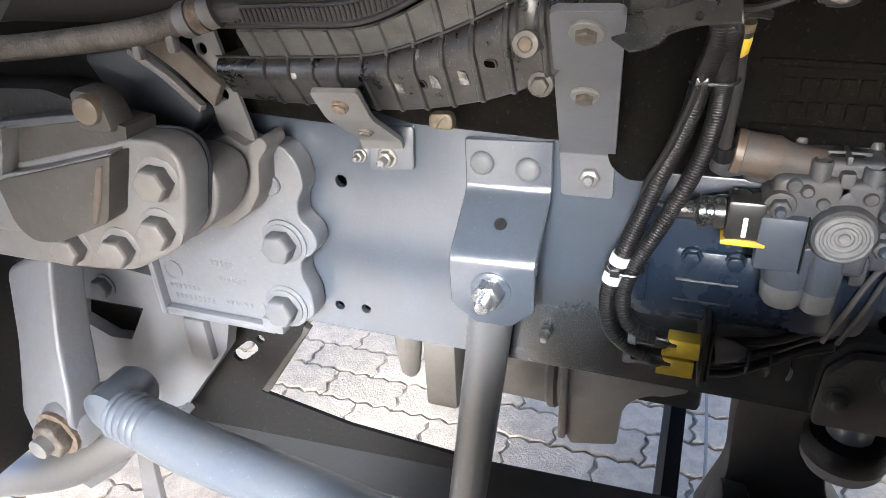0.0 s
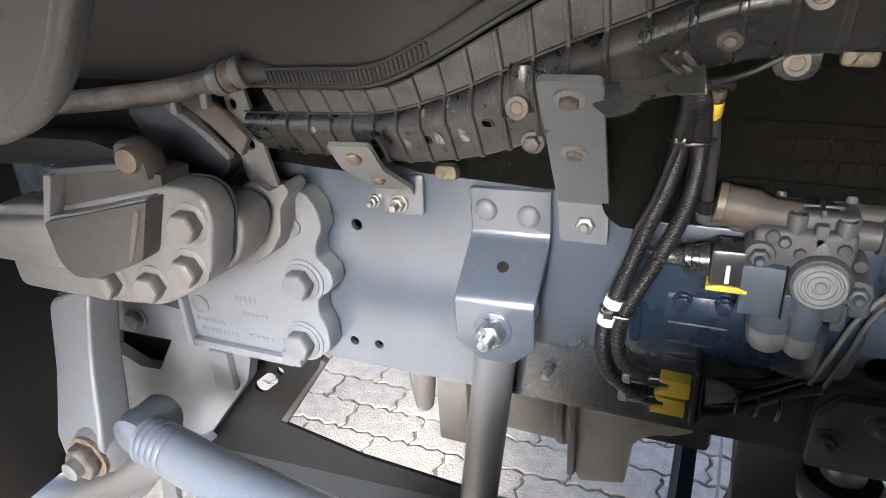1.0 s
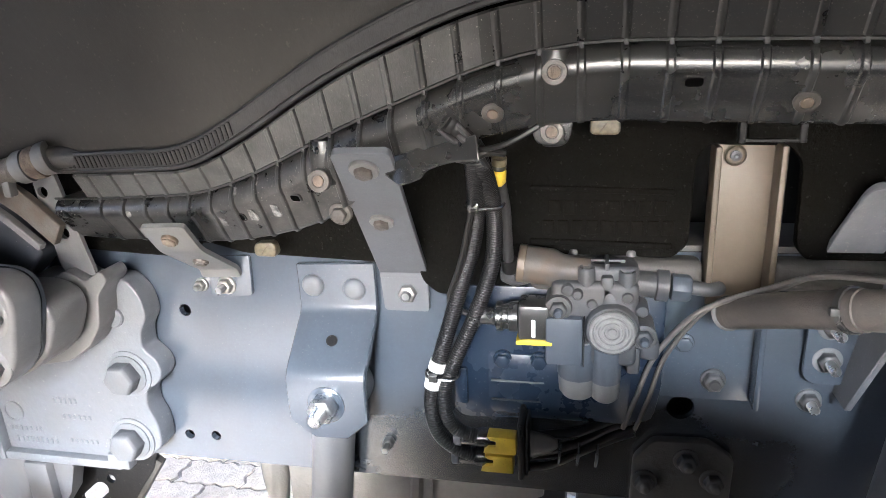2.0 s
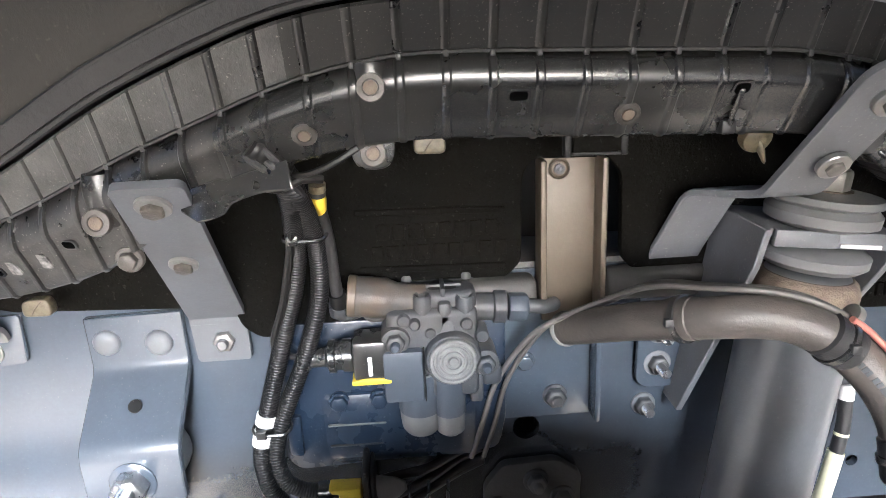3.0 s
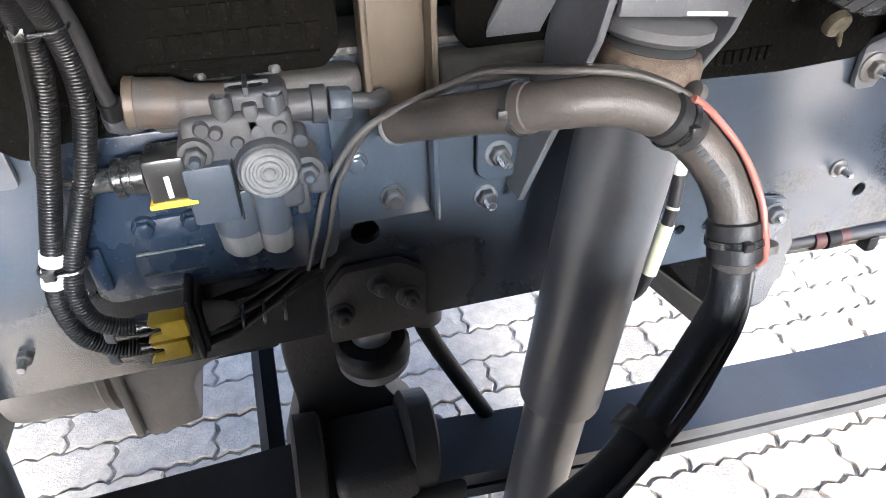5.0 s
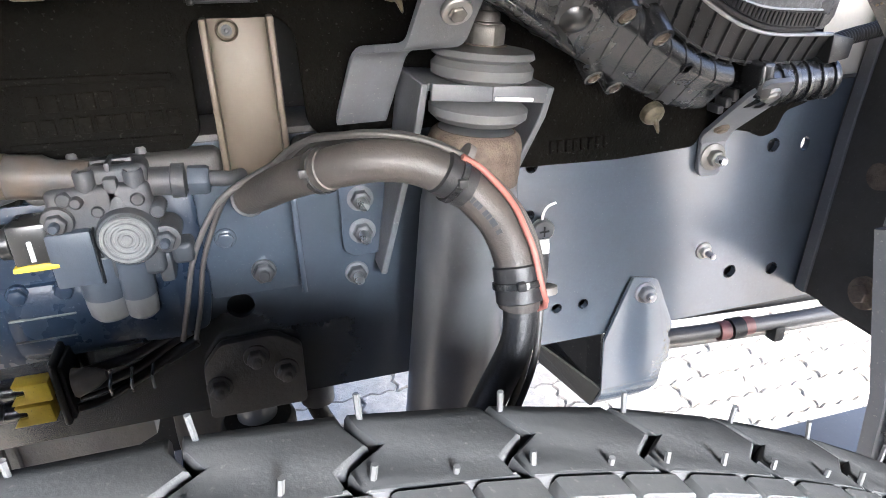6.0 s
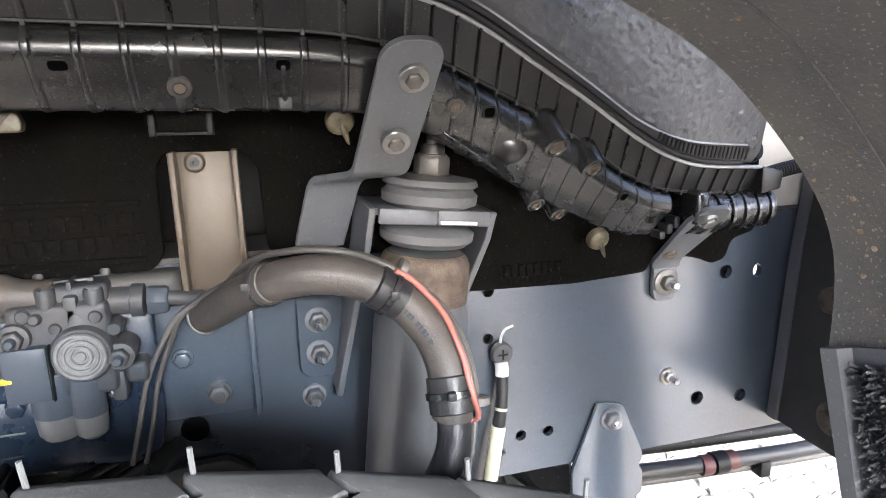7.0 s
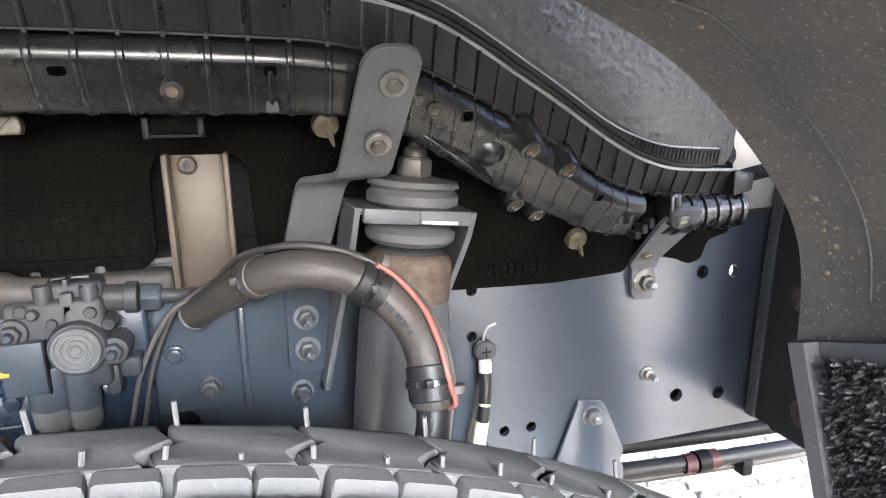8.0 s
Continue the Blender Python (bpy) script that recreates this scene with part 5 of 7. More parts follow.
def build_harness():
    h = thing("wiring_harness", (-0.20, -0.06, 0.73), "two corrugated black cable conduits with white tape and cable ties", "wiring harness")
    a = [(-0.190, -0.138, 1.070), (-0.184, -0.128, 1.054), (-0.185, -0.110, 1.034), (-0.189, -0.088, 1.014), (-0.192, -0.072, 0.995), (-0.195, -0.064, 0.976), (-0.202, -0.057, 0.948), (-0.212, -0.052, 0.919), (-0.224, -0.050, 0.880), (-0.2335, -0.050, 0.850),
         (-0.2455, -0.052, 0.806), (-0.2465, -0.054, 0.780), (-0.240, -0.056, 0.756), (-0.222, -0.056, 0.740), (-0.204, -0.055, 0.733)]
    b = [(-0.183, -0.134, 1.066), (-0.178, -0.122, 1.046), (-0.177, -0.100, 1.028), (-0.1765, -0.082, 1.009), (-0.1765, -0.068, 0.988), (-0.178, -0.060, 0.964), (-0.182, -0.055, 0.940), (-0.191, -0.052, 0.911), (-0.202, -0.050, 0.882), (-0.2175, -0.050, 0.847),
         (-0.2285, -0.052, 0.820), (-0.2335, -0.055, 0.795), (-0.2285, -0.056, 0.771), (-0.215, -0.056, 0.760), (-0.202, -0.055, 0.756)]
    part("conduit", tube(a, 0.0080, 14, wave=0.0008, pitch=0.0027), M_CONDUIT, h)
    part("conduit", tube(b, 0.0076, 14, wave=0.0008, pitch=0.0027), M_CONDUIT, h)
    part("thin_cable", tube([(-0.185, -0.10, 1.03), (-0.207, -0.068, 0.95), (-0.224, -0.05, 0.90), (-0.205, -0.044, 0.885), (-0.196, -0.045, 0.886)], 0.0032, 8), M_CONDUIT, h)
    for z0, z1 in ((0.838, 0.8255), (0.8215, 0.806)):
        pa = [p for p in smooth_path(a, 0.002) if z1 <= p.z <= z0]
        part("tape_band", tube(None, 0.0092, 16, path=pa), M_WHITE, h, "white tape band")
    for z in (0.8235, 1.005):
        pa = min(smooth_path(a, 0.002), key=lambda p: abs(p.z - z))
        pb = min(smooth_path(b, 0.002), key=lambda p: abs(p.z - z))
        loop = []
        for k in range(25):
            t = 2 * math.pi * k / 24
            c = pa if math.cos(t) < 0 else pb
            loop.append(V(c.x + 0.0100 * math.cos(t), c.y + 0.0102 * math.sin(t), c.z + 0.002 * math.sin(t)))
        part("cable_tie", tube(None, 0.0016, 6, path=loop, caps=False), M_PLASTIC, h)
        part("tie_lock", box(pa.x - 0.005, pa.x + 0.004, pa.y - 0.014, pa.y - 0.008, pa.z - 0.004, pa.z + 0.004, 0.001), M_PLASTIC, h)
    part("tape_wrap", tube([(-0.200, -0.146, 1.085), (-0.191, -0.142, 1.077), (-0.184, -0.134, 1.066), (-0.180, -0.124, 1.052), (-0.183, -0.113, 1.036)], 0.0082, 14, 0.003, wave=0.0006, pitch=0.005), M_CONDUIT, h, "wrapped tape over the branching cables")
    part("loose_cable", tube([(-0.180, -0.136, 1.062), (-0.166, -0.146, 1.064), (-0.150, -0.150, 1.070), (-0.132, -0.150, 1.080)], 0.0022, 6), M_CONDUIT, h)
    for dx, dz in ((0.003, 0.004), (-0.005, -0.004), (0.006, -0.006)):
        part("loose_cable", tube([(-0.212 + dx, -0.120, 1.090 + dz), (-0.196 + dx, -0.148, 1.080 + dz), (-0.181 + dx * 0.6, -0.140, 1.062 + dz * 0.6), (-0.178 + dx * 0.8, -0.122, 1.044)], 0.0026, 8), M_HOSE2, h)
    part("loose_cable", tube([(-0.20, -0.15, 1.06), (-0.185, -0.145, 1.055), (-0.170, -0.14, 1.060), (-0.158, -0.135, 1.058)], 0.003, 8), M_CONDUIT, h)


build_harness()


def build_branch_pipe():
    p = thing("air_hose", (-0.16, -0.06, 0.92), "thin dark air hose with a yellow-banded cap and an elbow fitting", "air hose")
    part("hose", tube([(-0.1690, -0.083, 1.024), (-0.1670, -0.068, 0.995), (-0.1675, -0.055, 0.965), (-0.1670, -0.046, 0.940), (-0.1670, -0.041, 0.928)], 0.0052, 12), M_HOSE2, p)
    part("collar", tube([(-0.1672, -0.047, 0.944), (-0.1670, -0.043, 0.934), (-0.1670, -0.041, 0.927)], 0.0076, 14), M_CONDUIT, p, "ribbed hose collar")
    part("elbow", tube([(-0.1675, -0.042, 0.932), (-0.1680, -0.038, 0.923), (-0.1630, -0.035, 0.921), (-0.152, -0.034, 0.924)], 0.0086, 14), M_DARKBOLT, p)
    at, up = (-0.1695, -0.0875, 1.0325), (0.10, -0.3, 1)
    part("cap", lathe([(0.0, -0.010), (0.0045, -0.010), (0.0066, -0.007), (0.0066, 0.003), (0.0058, 0.005), (0, 0.005)], at, up, 16), M_YELLOW, p, "yellow cap")
    part("cap_band", lathe([(0.0062, 0.005), (0.0062, 0.008), (0.0055, 0.009), (0, 0.009)], at, up, 16), M_HOSE2, p)
    part("cap_top", lathe([(0.0064, 0.009), (0.0064, 0.015), (0, 0.015)], at, up, 16), M_GLASSY, p)


build_branch_pipe()


def build_plugs():
    s = thing("cable_connectors", (-0.16, -0.04, 0.71), "pair of black plugs with yellow locking clips in a socket plate", "connector")
    for z0 in (0.7445, 0.7225):
        x0 = -0.191 if z0 > 0.74 else -0.194
        out = [(x0 - 0.003, z0), (x0 + 0.030, z0), (x0 + 0.0295, z0 + 0.019), (x0 + 0.001, z0 + 0.0195), (x0 + 0.004, z0 + 0.0150), (x0 + 0.010, z0 + 0.0140), (x0 + 0.010, z0 + 0.0080), (x0 + 0.002, z0 + 0.0070)]
        part("clip", plate(out, -0.0670, -0.050, (), 0.001), M_YELLOW, s, "dirty yellow locking clip")
        part("plug", lathe([(0.008, -0.030), (0.009, -0.028), (0.009, -0.012), (0.0100, -0.011), (0.0100, 0.012)], (x0 + 0.002, -0.053, z0 + 0.009), (1, 0, 0.03), 18), M_PLASTIC, s)
        part("seal", lathe([(0.0088, -0.036), (0.0098, -0.034), (0.0098, -0.029), (0.008, -0.028)], (x0 + 0.002, -0.053, z0 + 0.009), (1, 0, 0.03), 18), M_GREY, s)
    part("socket_plate", box(-0.160, -0.154, -0.064, -0.002, 0.712, 0.778, 0.006, 3), M_BLACK, s)
    part("socket_flange", box(-0.154, -0.150, -0.060, -0.012, 0.716, 0.772, 0.006, 3), M_BLACK, s)
    part("pale_boot", lathe([(0.014, 0), (0.013, 0.003), (0.009, 0.018), (0.004, 0.026)], (-0.147, -0.046, 0.745), (1, 0, 0.12), 18), M_GCABLE, s, "pale grey cable boot")
    for k, (y, z, r) in enumerate(((-0.05, 0.738, 0.007), (-0.04, 0.726, 0.006), (-0.052, 0.722, 0.006), (-0.034, 0.746, 0.007))):
        part("cable", tube([(-0.150, y, z), (-0.128, y + 0.010, z - 0.002), (-0.100, -0.020 - 0.002 * k, z + 0.003 * k - 0.004), (-0.070, -0.010, z + 0.010), (-0.045, -0.010, z + 0.022)], r * 0.7, 10), M_CONDUIT, s)
    for k in range(3):
        part("tie", tube([(-0.120 + 0.018 * k, -0.050, 0.728), (-0.119 + 0.018 * k, -0.054, 0.740), (-0.118 + 0.018 * k, -0.044, 0.750)], 0.0016, 6, 0.003), M_PLASTIC, s)


build_plugs()


# ---- big hose and its cables ----
HOSE = [(0.0255, -0.055, 0.901), (0.0395, -0.085, 0.916), (0.0575, -0.125, 0.936), (0.0745, -0.158, 0.951), (0.0945, -0.183, 0.962), (0.115, -0.192, 0.965), (0.136, -0.196, 0.962), (0.1555, -0.203, 0.954),
        (0.1725, -0.204, 0.941), (0.1875, -0.215, 0.923), (0.194, -0.229, 0.903), (0.195, -0.239, 0.880), (0.1945, -0.241, 0.866)]
HOSE_LOW = [(0.1945, -0.240, 0.875), (0.1955, -0.242, 0.862), (0.190, -0.250, 0.843), (0.169, -0.260, 0.814), (0.150, -0.266, 0.786), (0.129, -0.274, 0.762), (0.104, -0.284, 0.748), (0.05, -0.29, 0.70), (0.03, -0.29, 0.62)]


def build_hose():
    h = thing("heater_hose", (0.12, -0.17, 0.50), "grey-brown rubber hose arching with cables tied along it", "hose")
    part("hose", tube(HOSE, 0.0142, 22, 0.006), M_RUBBER, h)
    part("cut_end", lathe([(0.0150, -0.003), (0.0156, 0.0), (0.0146, 0.002)], HOSE[0], Vector(HOSE[1]) - Vector(HOSE[0]), 24), M_DISC, h, "pale rim of the hose end")
    part("lower_sleeve", tube(HOSE_LOW, 0.0118, 18, 0.008), M_HOSE2, h, "black woven sleeve")
    line = smooth_path(HOSE, 0.002)

    def near(k):
        i = int(k * (len(line) - 1))
        return line[i], (line[min(i + 2, len(line) - 1)] - line[max(i - 2, 0)]).normalized()
    for k, r, l, m in ((0.40, 0.0152, 0.020, M_RUBBER), (0.69, 0.0156, 0.024, M_HOSE2), (0.95, 0.0162, 0.026, M_HOSE2)):
        p, t = near(k)
        part("clamp_sleeve", lathe([(r - 0.002, -l / 2), (r, -l / 2 + 0.001), (r, l / 2 - 0.001), (r - 0.002, l / 2)], p, t, 24), m, h)
        part("cable_tie", lathe([(r + 0.0003, -0.0025), (r + 0.0015, -0.0022), (r + 0.0015, 0.0022), (r + 0.0003, 0.0025)], p, t, 24), M_PLASTIC, h)
        side = (V(-0.25, -1, 0.35) - t * V(-0.25, -1, 0.35).dot(t)).normalized()
        q = p + side * (r + 0.002)
        part("tie_lock", box(q.x - 0.003, q.x + 0.003, q.y - 0.002, q.y + 0.003, q.z - 0.003, q.z + 0.003, 0.001), M_HOSE2, h)
    # the three cables on the hose's back
    for off, m, r in ((-0.0045, M_GCABLE, 0.0026), (0.0015, M_CABLE, 0.0024), (0.0072, M_RED, 0.0022)):
        pts = []
        for i in range(0, len(line), 6):
            p = line[i]
            t = (line[min(i + 2, len(line) - 1)] - line[max(i - 2, 0)]).normalized()
            up = (V(0.45, 0.1, 1) - t * V(0.45, 0.1, 1).dot(t)).normalized()
            sd = t.cross(up)
            s = i / len(line)
            lift = 0.0160 + (0.013 if off < 0 else 0.009) * math.exp(-((s - 0.30) / 0.16) ** 2)
            if m is M_RED and s < 0.66:
                continue
            pts.append(p + up * lift + sd * off)
        if m is not M_RED:
            pts = [V(-0.048 + off * 2, -0.016, 0.752), V(-0.037 + off * 2, -0.020, 0.790), V(-0.025 + off * 1.6, -0.026, 0.838), V(-0.004 + off, -0.045, 0.886), V(0.014, -0.065, 0.914)] + pts[4:]
        if m is M_RED:
            pts += [V(0.1985, -0.238, 0.860), V(0.1955, -0.242, 0.848)]
        else:
            pts += [V(0.199 + off, -0.258, 0.836), V(0.184 + off, -0.266, 0.804), V(0.160 + off, -0.278, 0.776), V(0.115 + off, -0.296, 0.752), V(0.09 + off, -0.305, 0.735)]
        part("cable", tube(pts, r, 10, 0.006), m, h, "red cable" if m is M_RED else "")
    for k, w in ((0.69, 0.006), (0.965, 0.006)):
        p, t = near(k)
        up = (V(0.45, 0.1, 1) - t * V(0.45, 0.1, 1).dot(t)).normalized()
        q = p + up * 0.0185
        part("tie_band", lathe([(0.0062, -w / 2), (0.0074, -w / 2 + 0.0005), (0.0074, w / 2 - 0.0005), (0.0062, w / 2)], q, t, 16), M_GCABLE, h, "pale cable tie")
    # printed letters on the hose that cannot be read, as plain bars
    for k in range(10):
        p, t = near(0.72 + 0.0135 * k)
        side = (V(-0.5, -1, 0.15) - t * V(-0.5, -1, 0.15).dot(t)).normalized()
        q = p + side * 0.0142
        u = t.cross(side)
        part("print_mark", sweep([[q - t * 0.0018 + u * 0.0021 * s1 + side * s2 for s1, s2 in ((-1, -0.001), (1, -0.001), (1, 0.0003), (-1, 0.0003))], [q + t * (0.0012 if k % 2 else 0.0004) + u * 0.0021 * s1 + side * s2 for s1, s2 in ((-1, -0.001), (1, -0.001), (1, 0.0003), (-1, 0.0003))]]), M_VALVE, h, "pale printed mark", smooth=False)
    part("cable_clip", tube([(0.140, -0.269, 0.764), (0.134, -0.271, 0.7615), (0.128, -0.274, 0.759)], 0.0195, 16), M_HOSE2, h)


build_hose()


# ---- rear part of the rail ----
def build_earth_cable():
    c = thing("earth_cable", (0.31, -0.02, 0.60), "black earth cable with a ring lug and a cream sleeve", "cable")
    part("lug", lathe([(0.0125, 0), (0.0130, 0.002), (0.0130, 0.006), (0.011, 0.008), (0, 0.0085)], (0.319, -0.003, 0.808), (0, -1, 0), 22), M_DARKBOLT, c)
    part("cross_slot", box(0.3135, 0.3245, -0.0125, -0.011, 0.8072, 0.8088), M_BLACK, c)
    part("cross_slot", box(0.3182, 0.3198, -0.0125, -0.011, 0.8025, 0.8135), M_BLACK, c)
    part("crimp", tube([(0.3165, -0.012, 0.800), (0.3165, -0.014, 0.793), (0.3160, -0.015, 0.786)], 0.0075, 12), M_WHITE, c, "white crimp")
    part("cable", tube([(0.316, -0.014, 0.792), (0.3150, -0.018, 0.770), (0.311, -0.022, 0.745), (0.300, -0.026, 0.690), (0.288, -0.02, 0.64), (0.27, 0.02, 0.60)], 0.0068, 12), M_HOSE2, c)
    part("ring_mark", tube([(0.3125, -0.0212, 0.752), (0.3122, -0.0215, 0.7505), (0.3119, -0.0218, 0.749)], 0.0071, 12), M_CREAM, c)
    part("sleeve", tube([(0.3085, -0.023, 0.732), (0.303, -0.025, 0.705), (0.297, -0.026, 0.672)], 0.0082, 14), M_CREAM, c, "cream sleeve")
    part("wire_end", tube([(0.3165, -0.010, 0.822), (0.317, -0.012, 0.830), (0.321, -0.014, 0.838), (0.329, -0.016, 0.842)], 0.0015, 6, 0.002), M_WHITE, c, "pale wire end")


build_earth_cable()
bolt((0.318, 0.0, 0.690), af=0.010, head=0.006, stud=0.008, mat=M_DARKBOLT, label="small dark nut beside the earth cable", name="hex_nut")


def build_rear_hanger():
    h = thing("rear_hanger_bracket", (0.44, 0.03, 0.52), "blue-grey folded bracket hanging below the rail", "bracket")
    out = [(0.4365, 0.7305), (0.4690, 0.7245), (0.4740, 0.7120), (0.4990, 0.6540), (0.4930, 0.6400), (0.4985, 0.6330), (0.4990, 0.6050), (0.4920, 0.6000), (0.4880, 0.5780), (0.4070, 0.5760), (0.4045, 0.6480)]
    part("face", plate(rounded(out, [0.004, 0.008, 0.004, 0.006, 0.004, 0.004, 0.004, 0.003, 0.003, 0.003, 0.003], 3), -0.009, -0.003, (), 0.0008), M_RAIL, h)
    rows = []
    for k in range(7):
        t = k / 6
        z, y = 0.5775 - 0.046 * t, -0.0085 + 0.030 * t * t
        x1 = 0.4885 - 0.046 * t ** 2.2
        rows.append([V(0.4075, y, z), V(x1, y, z), V(x1, y + 0.005, z + 0.003), V(0.4075, y + 0.005, z + 0.003)])
    part("folded_foot", sweep(rows), M_RAIL, h, "foot folded in under the bracket")
    # the side is coloured black for the shade inside the bracket
    part("side", sweep([[V(0.404, -0.003, 0.655), V(0.3400, 0.085, 0.655), V(0.3440, 0.088, 0.655), V(0.408, 0.0, 0.655)], [V(0.4075, -0.003, 0.566), V(0.3700, 0.085, 0.590), V(0.3740, 0.088, 0.590), V(0.4115, 0.0, 0.566)]]), M_BLACK, h)
    part("lower_lip", sweep([[V(0.4065, -0.006, 0.5765), V(0.4105, -0.006, 0.5765), V(0.4105, 0.015, 0.535), V(0.4065, 0.015, 0.535)], [V(0.352, 0.085, 0.6060), V(0.356, 0.085, 0.6060), V(0.372, 0.092, 0.560), V(0.368, 0.092, 0.560)]]), M_DIRTY_SHADE, h)
    # black wall added for the dark inside of the bracket
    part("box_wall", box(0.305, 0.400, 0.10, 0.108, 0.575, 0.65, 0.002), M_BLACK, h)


build_rear_hanger()
bolt((0.453, -0.009, 0.709), af=0.0185, head=0.010, washer=0.0135, stud=0.006, mat=M_BOLT, label="grey nut and washer on the hanging bracket", name="hex_nut")


def build_rear_strap():
    st = thing("rear_duct_strap", (0.52, -0.01, 0.845), "grey steel strap with a rusty washer from rail to duct", "bracket")
    out = [(0.503, 0.855), (0.507, 0.846), (0.530, 0.846), (0.533, 0.855), (0.535, 0.890), (0.503, 0.890)]
    part("foot", plate(rounded(out, 0.004, 3), -0.009, -0.002, (), 0.001), M_GREY, st)
    part("bar", strip([(0.519, -0.006, 0.884), (0.5160, -0.012, 0.896), (0.5110, -0.078, 0.948), (0.5115, -0.098, 0.968)], [0.031, 0.036, 0.046, 0.034], 0.005, (1, 0, 0), (0.0, 0.008), 0.008), M_GREY, st)


build_rear_strap()
bolt((0.519, -0.009, 0.868), af=0.0165, head=0.009, washer=0.0155, stud=0.010, mat=M_NUT, washer_mat=M_NUT, label="nut on a rusty washer at the rear strap", name="hex_nut")
bolt((0.5105, -0.0865, 0.9530), (0, -0.66, -0.75), af=0.014, head=0.004, washer=0.010, mat=M_ZINC, label="plated screw in the rear strap")
bolt((0.5080, -0.0300, 0.9065), (0, -0.60, -0.80), af=0.010, head=0.003, washer=0.008, mat=M_RUST, label="rusty screw in the rear strap")


def build_cab_mount():
    c = thing("cab_mount_bracket", (0.70, -0.08, 0.66), "dark steel cab mount bracket standing across the rail", "bracket")
    part("plate", sweep([[V(x, -0.16, z), V(x + 0.007, -0.16, z), V(x + 0.007, 0.0, z), V(x, 0.0, z)] for x, z in ((0.683, 0.672), (0.698, 0.90), (0.718, 1.05))]), M_GEARD, c)
    part("edge", strip([(0.683, -0.012, 0.672), (0.696, -0.012, 0.87), (0.715, -0.012, 1.04)], 0.008, 0.016, (1, 0, 0)), M_GREY, c)
    part("block", box(0.69, 0.82, -0.22, -0.03, 0.66, 0.70, 0.008), M_BLACK, c)
    part("boss", lathe([(0.020, 0), (0.019, 0.008), (0.0, 0.010)], (0.687, -0.098, 0.712), (-1, 0, 0.05), 20), M_RUST, c, "rusty round boss")
    part("boss_nut", hexagon(0.020, 0.006, 0.016, (0.687, -0.098, 0.712), (-1, 0, 0.05), 0.2), M_RUST, c)
    part("boss", lathe([(0.016, 0), (0.015, 0.010), (0.0, 0.012)], (0.695, -0.075, 0.845), (-1, 0, 0.05), 20), M_RUST, c, "rusty round boss")


build_cab_mount()


def build_cream_bracket():
    b = plate(rounded([(0.60, 0.942), (0.72, 0.942), (0.72, 1.05), (0.615, 1.046)], 0.008, 3), 0.0, 0.05, (), 0.004)
    single("cream_bracket", b, M_WALL, "cream painted bracket behind the end of the duct", "bracket")


build_cream_bracket()


def build_knob():
    k = thing("rubber_buffer", (0.605, -0.02, 1.0), "small black rubber buffer at the end of the engine cover", "buffer")
    part("pad", lathe([(0.0, -0.012), (0.011, -0.012), (0.0135, -0.008), (0.0135, 0.006), (0.010, 0.012), (0.0, 0.0135)], (0.604, -0.026, 1.0135), (0.35, -1, 0.15), 20), M_HOSE2, k)
    part("stem", lathe([(0.006, -0.03), (0.006, 0.0), (0.0, 0.0)], (0.604, -0.020, 1.0135), (0.35, -1, 0.15), 12), M_BLACK, k)


build_knob()


def build_red_hoses():
    for k, (y, z, r) in enumerate(((0.140, 0.514, 0.0125), (0.165, 0.542, 0.0130), (0.150, 0.490, 0.006), (0.185, 0.568, 0.0150), (0.155, 0.502, 0.005), (0.200, 0.596, 0.0140))):
        h = thing("air_line", (0.9, y, z - 0.02), "black air line below the rail with red and black clamps", "air line", "air lines under the rail")
        pts = [(0.30, y + 0.09, z + 0.010), (0.52, y + 0.02, z + 0.006), (0.75, y, z), (1.00, y, z - 0.008), (1.30, y, z), (1.7, y, z)]
        part("hose", tube(pts, r, 14, 0.02), (M_HOSE2, M_BLACK, M_RUBBER, M_BLACK, M_HOSE2, M_BLACK)[k], h)
        if k == 0:
            for x in (0.700, 0.744):
                part("clamp", tube([(x, y + 0.001, z), (x + 0.008, y, z), (x + 0.016, y, z)], r + 0.003, 16, 0.004), M_DRED, h, "dull red clamp")
            part("clamp", tube([(0.720, y, z), (0.732, y, z), (0.742, y, z)], r + 0.005, 16, 0.004), M_BLACK, h)
            part("clip", box(0.80, 0.82, y - 0.016, y + 0.016, z - 0.034, z - 0.006, 0.004), M_BLACK, h)


build_red_hoses()


# ---- suspension under the rail ----
def build_leaf_spring():
    s = thing("leaf_spring", (0.1, 0.005, 0.37), "dark grey steel leaf spring along the truck below the rail", "leaf spring")

    def top(x):
        return interp(x, [-1.0, -0.5, -0.1, 0.25, 0.7, 1.4], [0.385, 0.420, 0.440, 0.398, 0.372, 0.372])
    xs = [-1.0 + 0.06 * k for k in range(41)]
    part("leaf", sweep([[V(x, -0.042, top(x)), V(x, 0.05, top(x)), V(x, 0.05, top(x) - 0.022), V(x, -0.042, top(x) - 0.022)] for x in xs]), M_SPRING, s)
    part("leaf", sweep([[V(x, -0.042, top(x) - 0.030), V(x, 0.05, top(x) - 0.030), V(x, 0.05, top(x) - 0.048), V(x, -0.042, top(x) - 0.048)] for x in xs if -0.85 < x < 1.3]), M_SPRING, s)


build_leaf_spring()


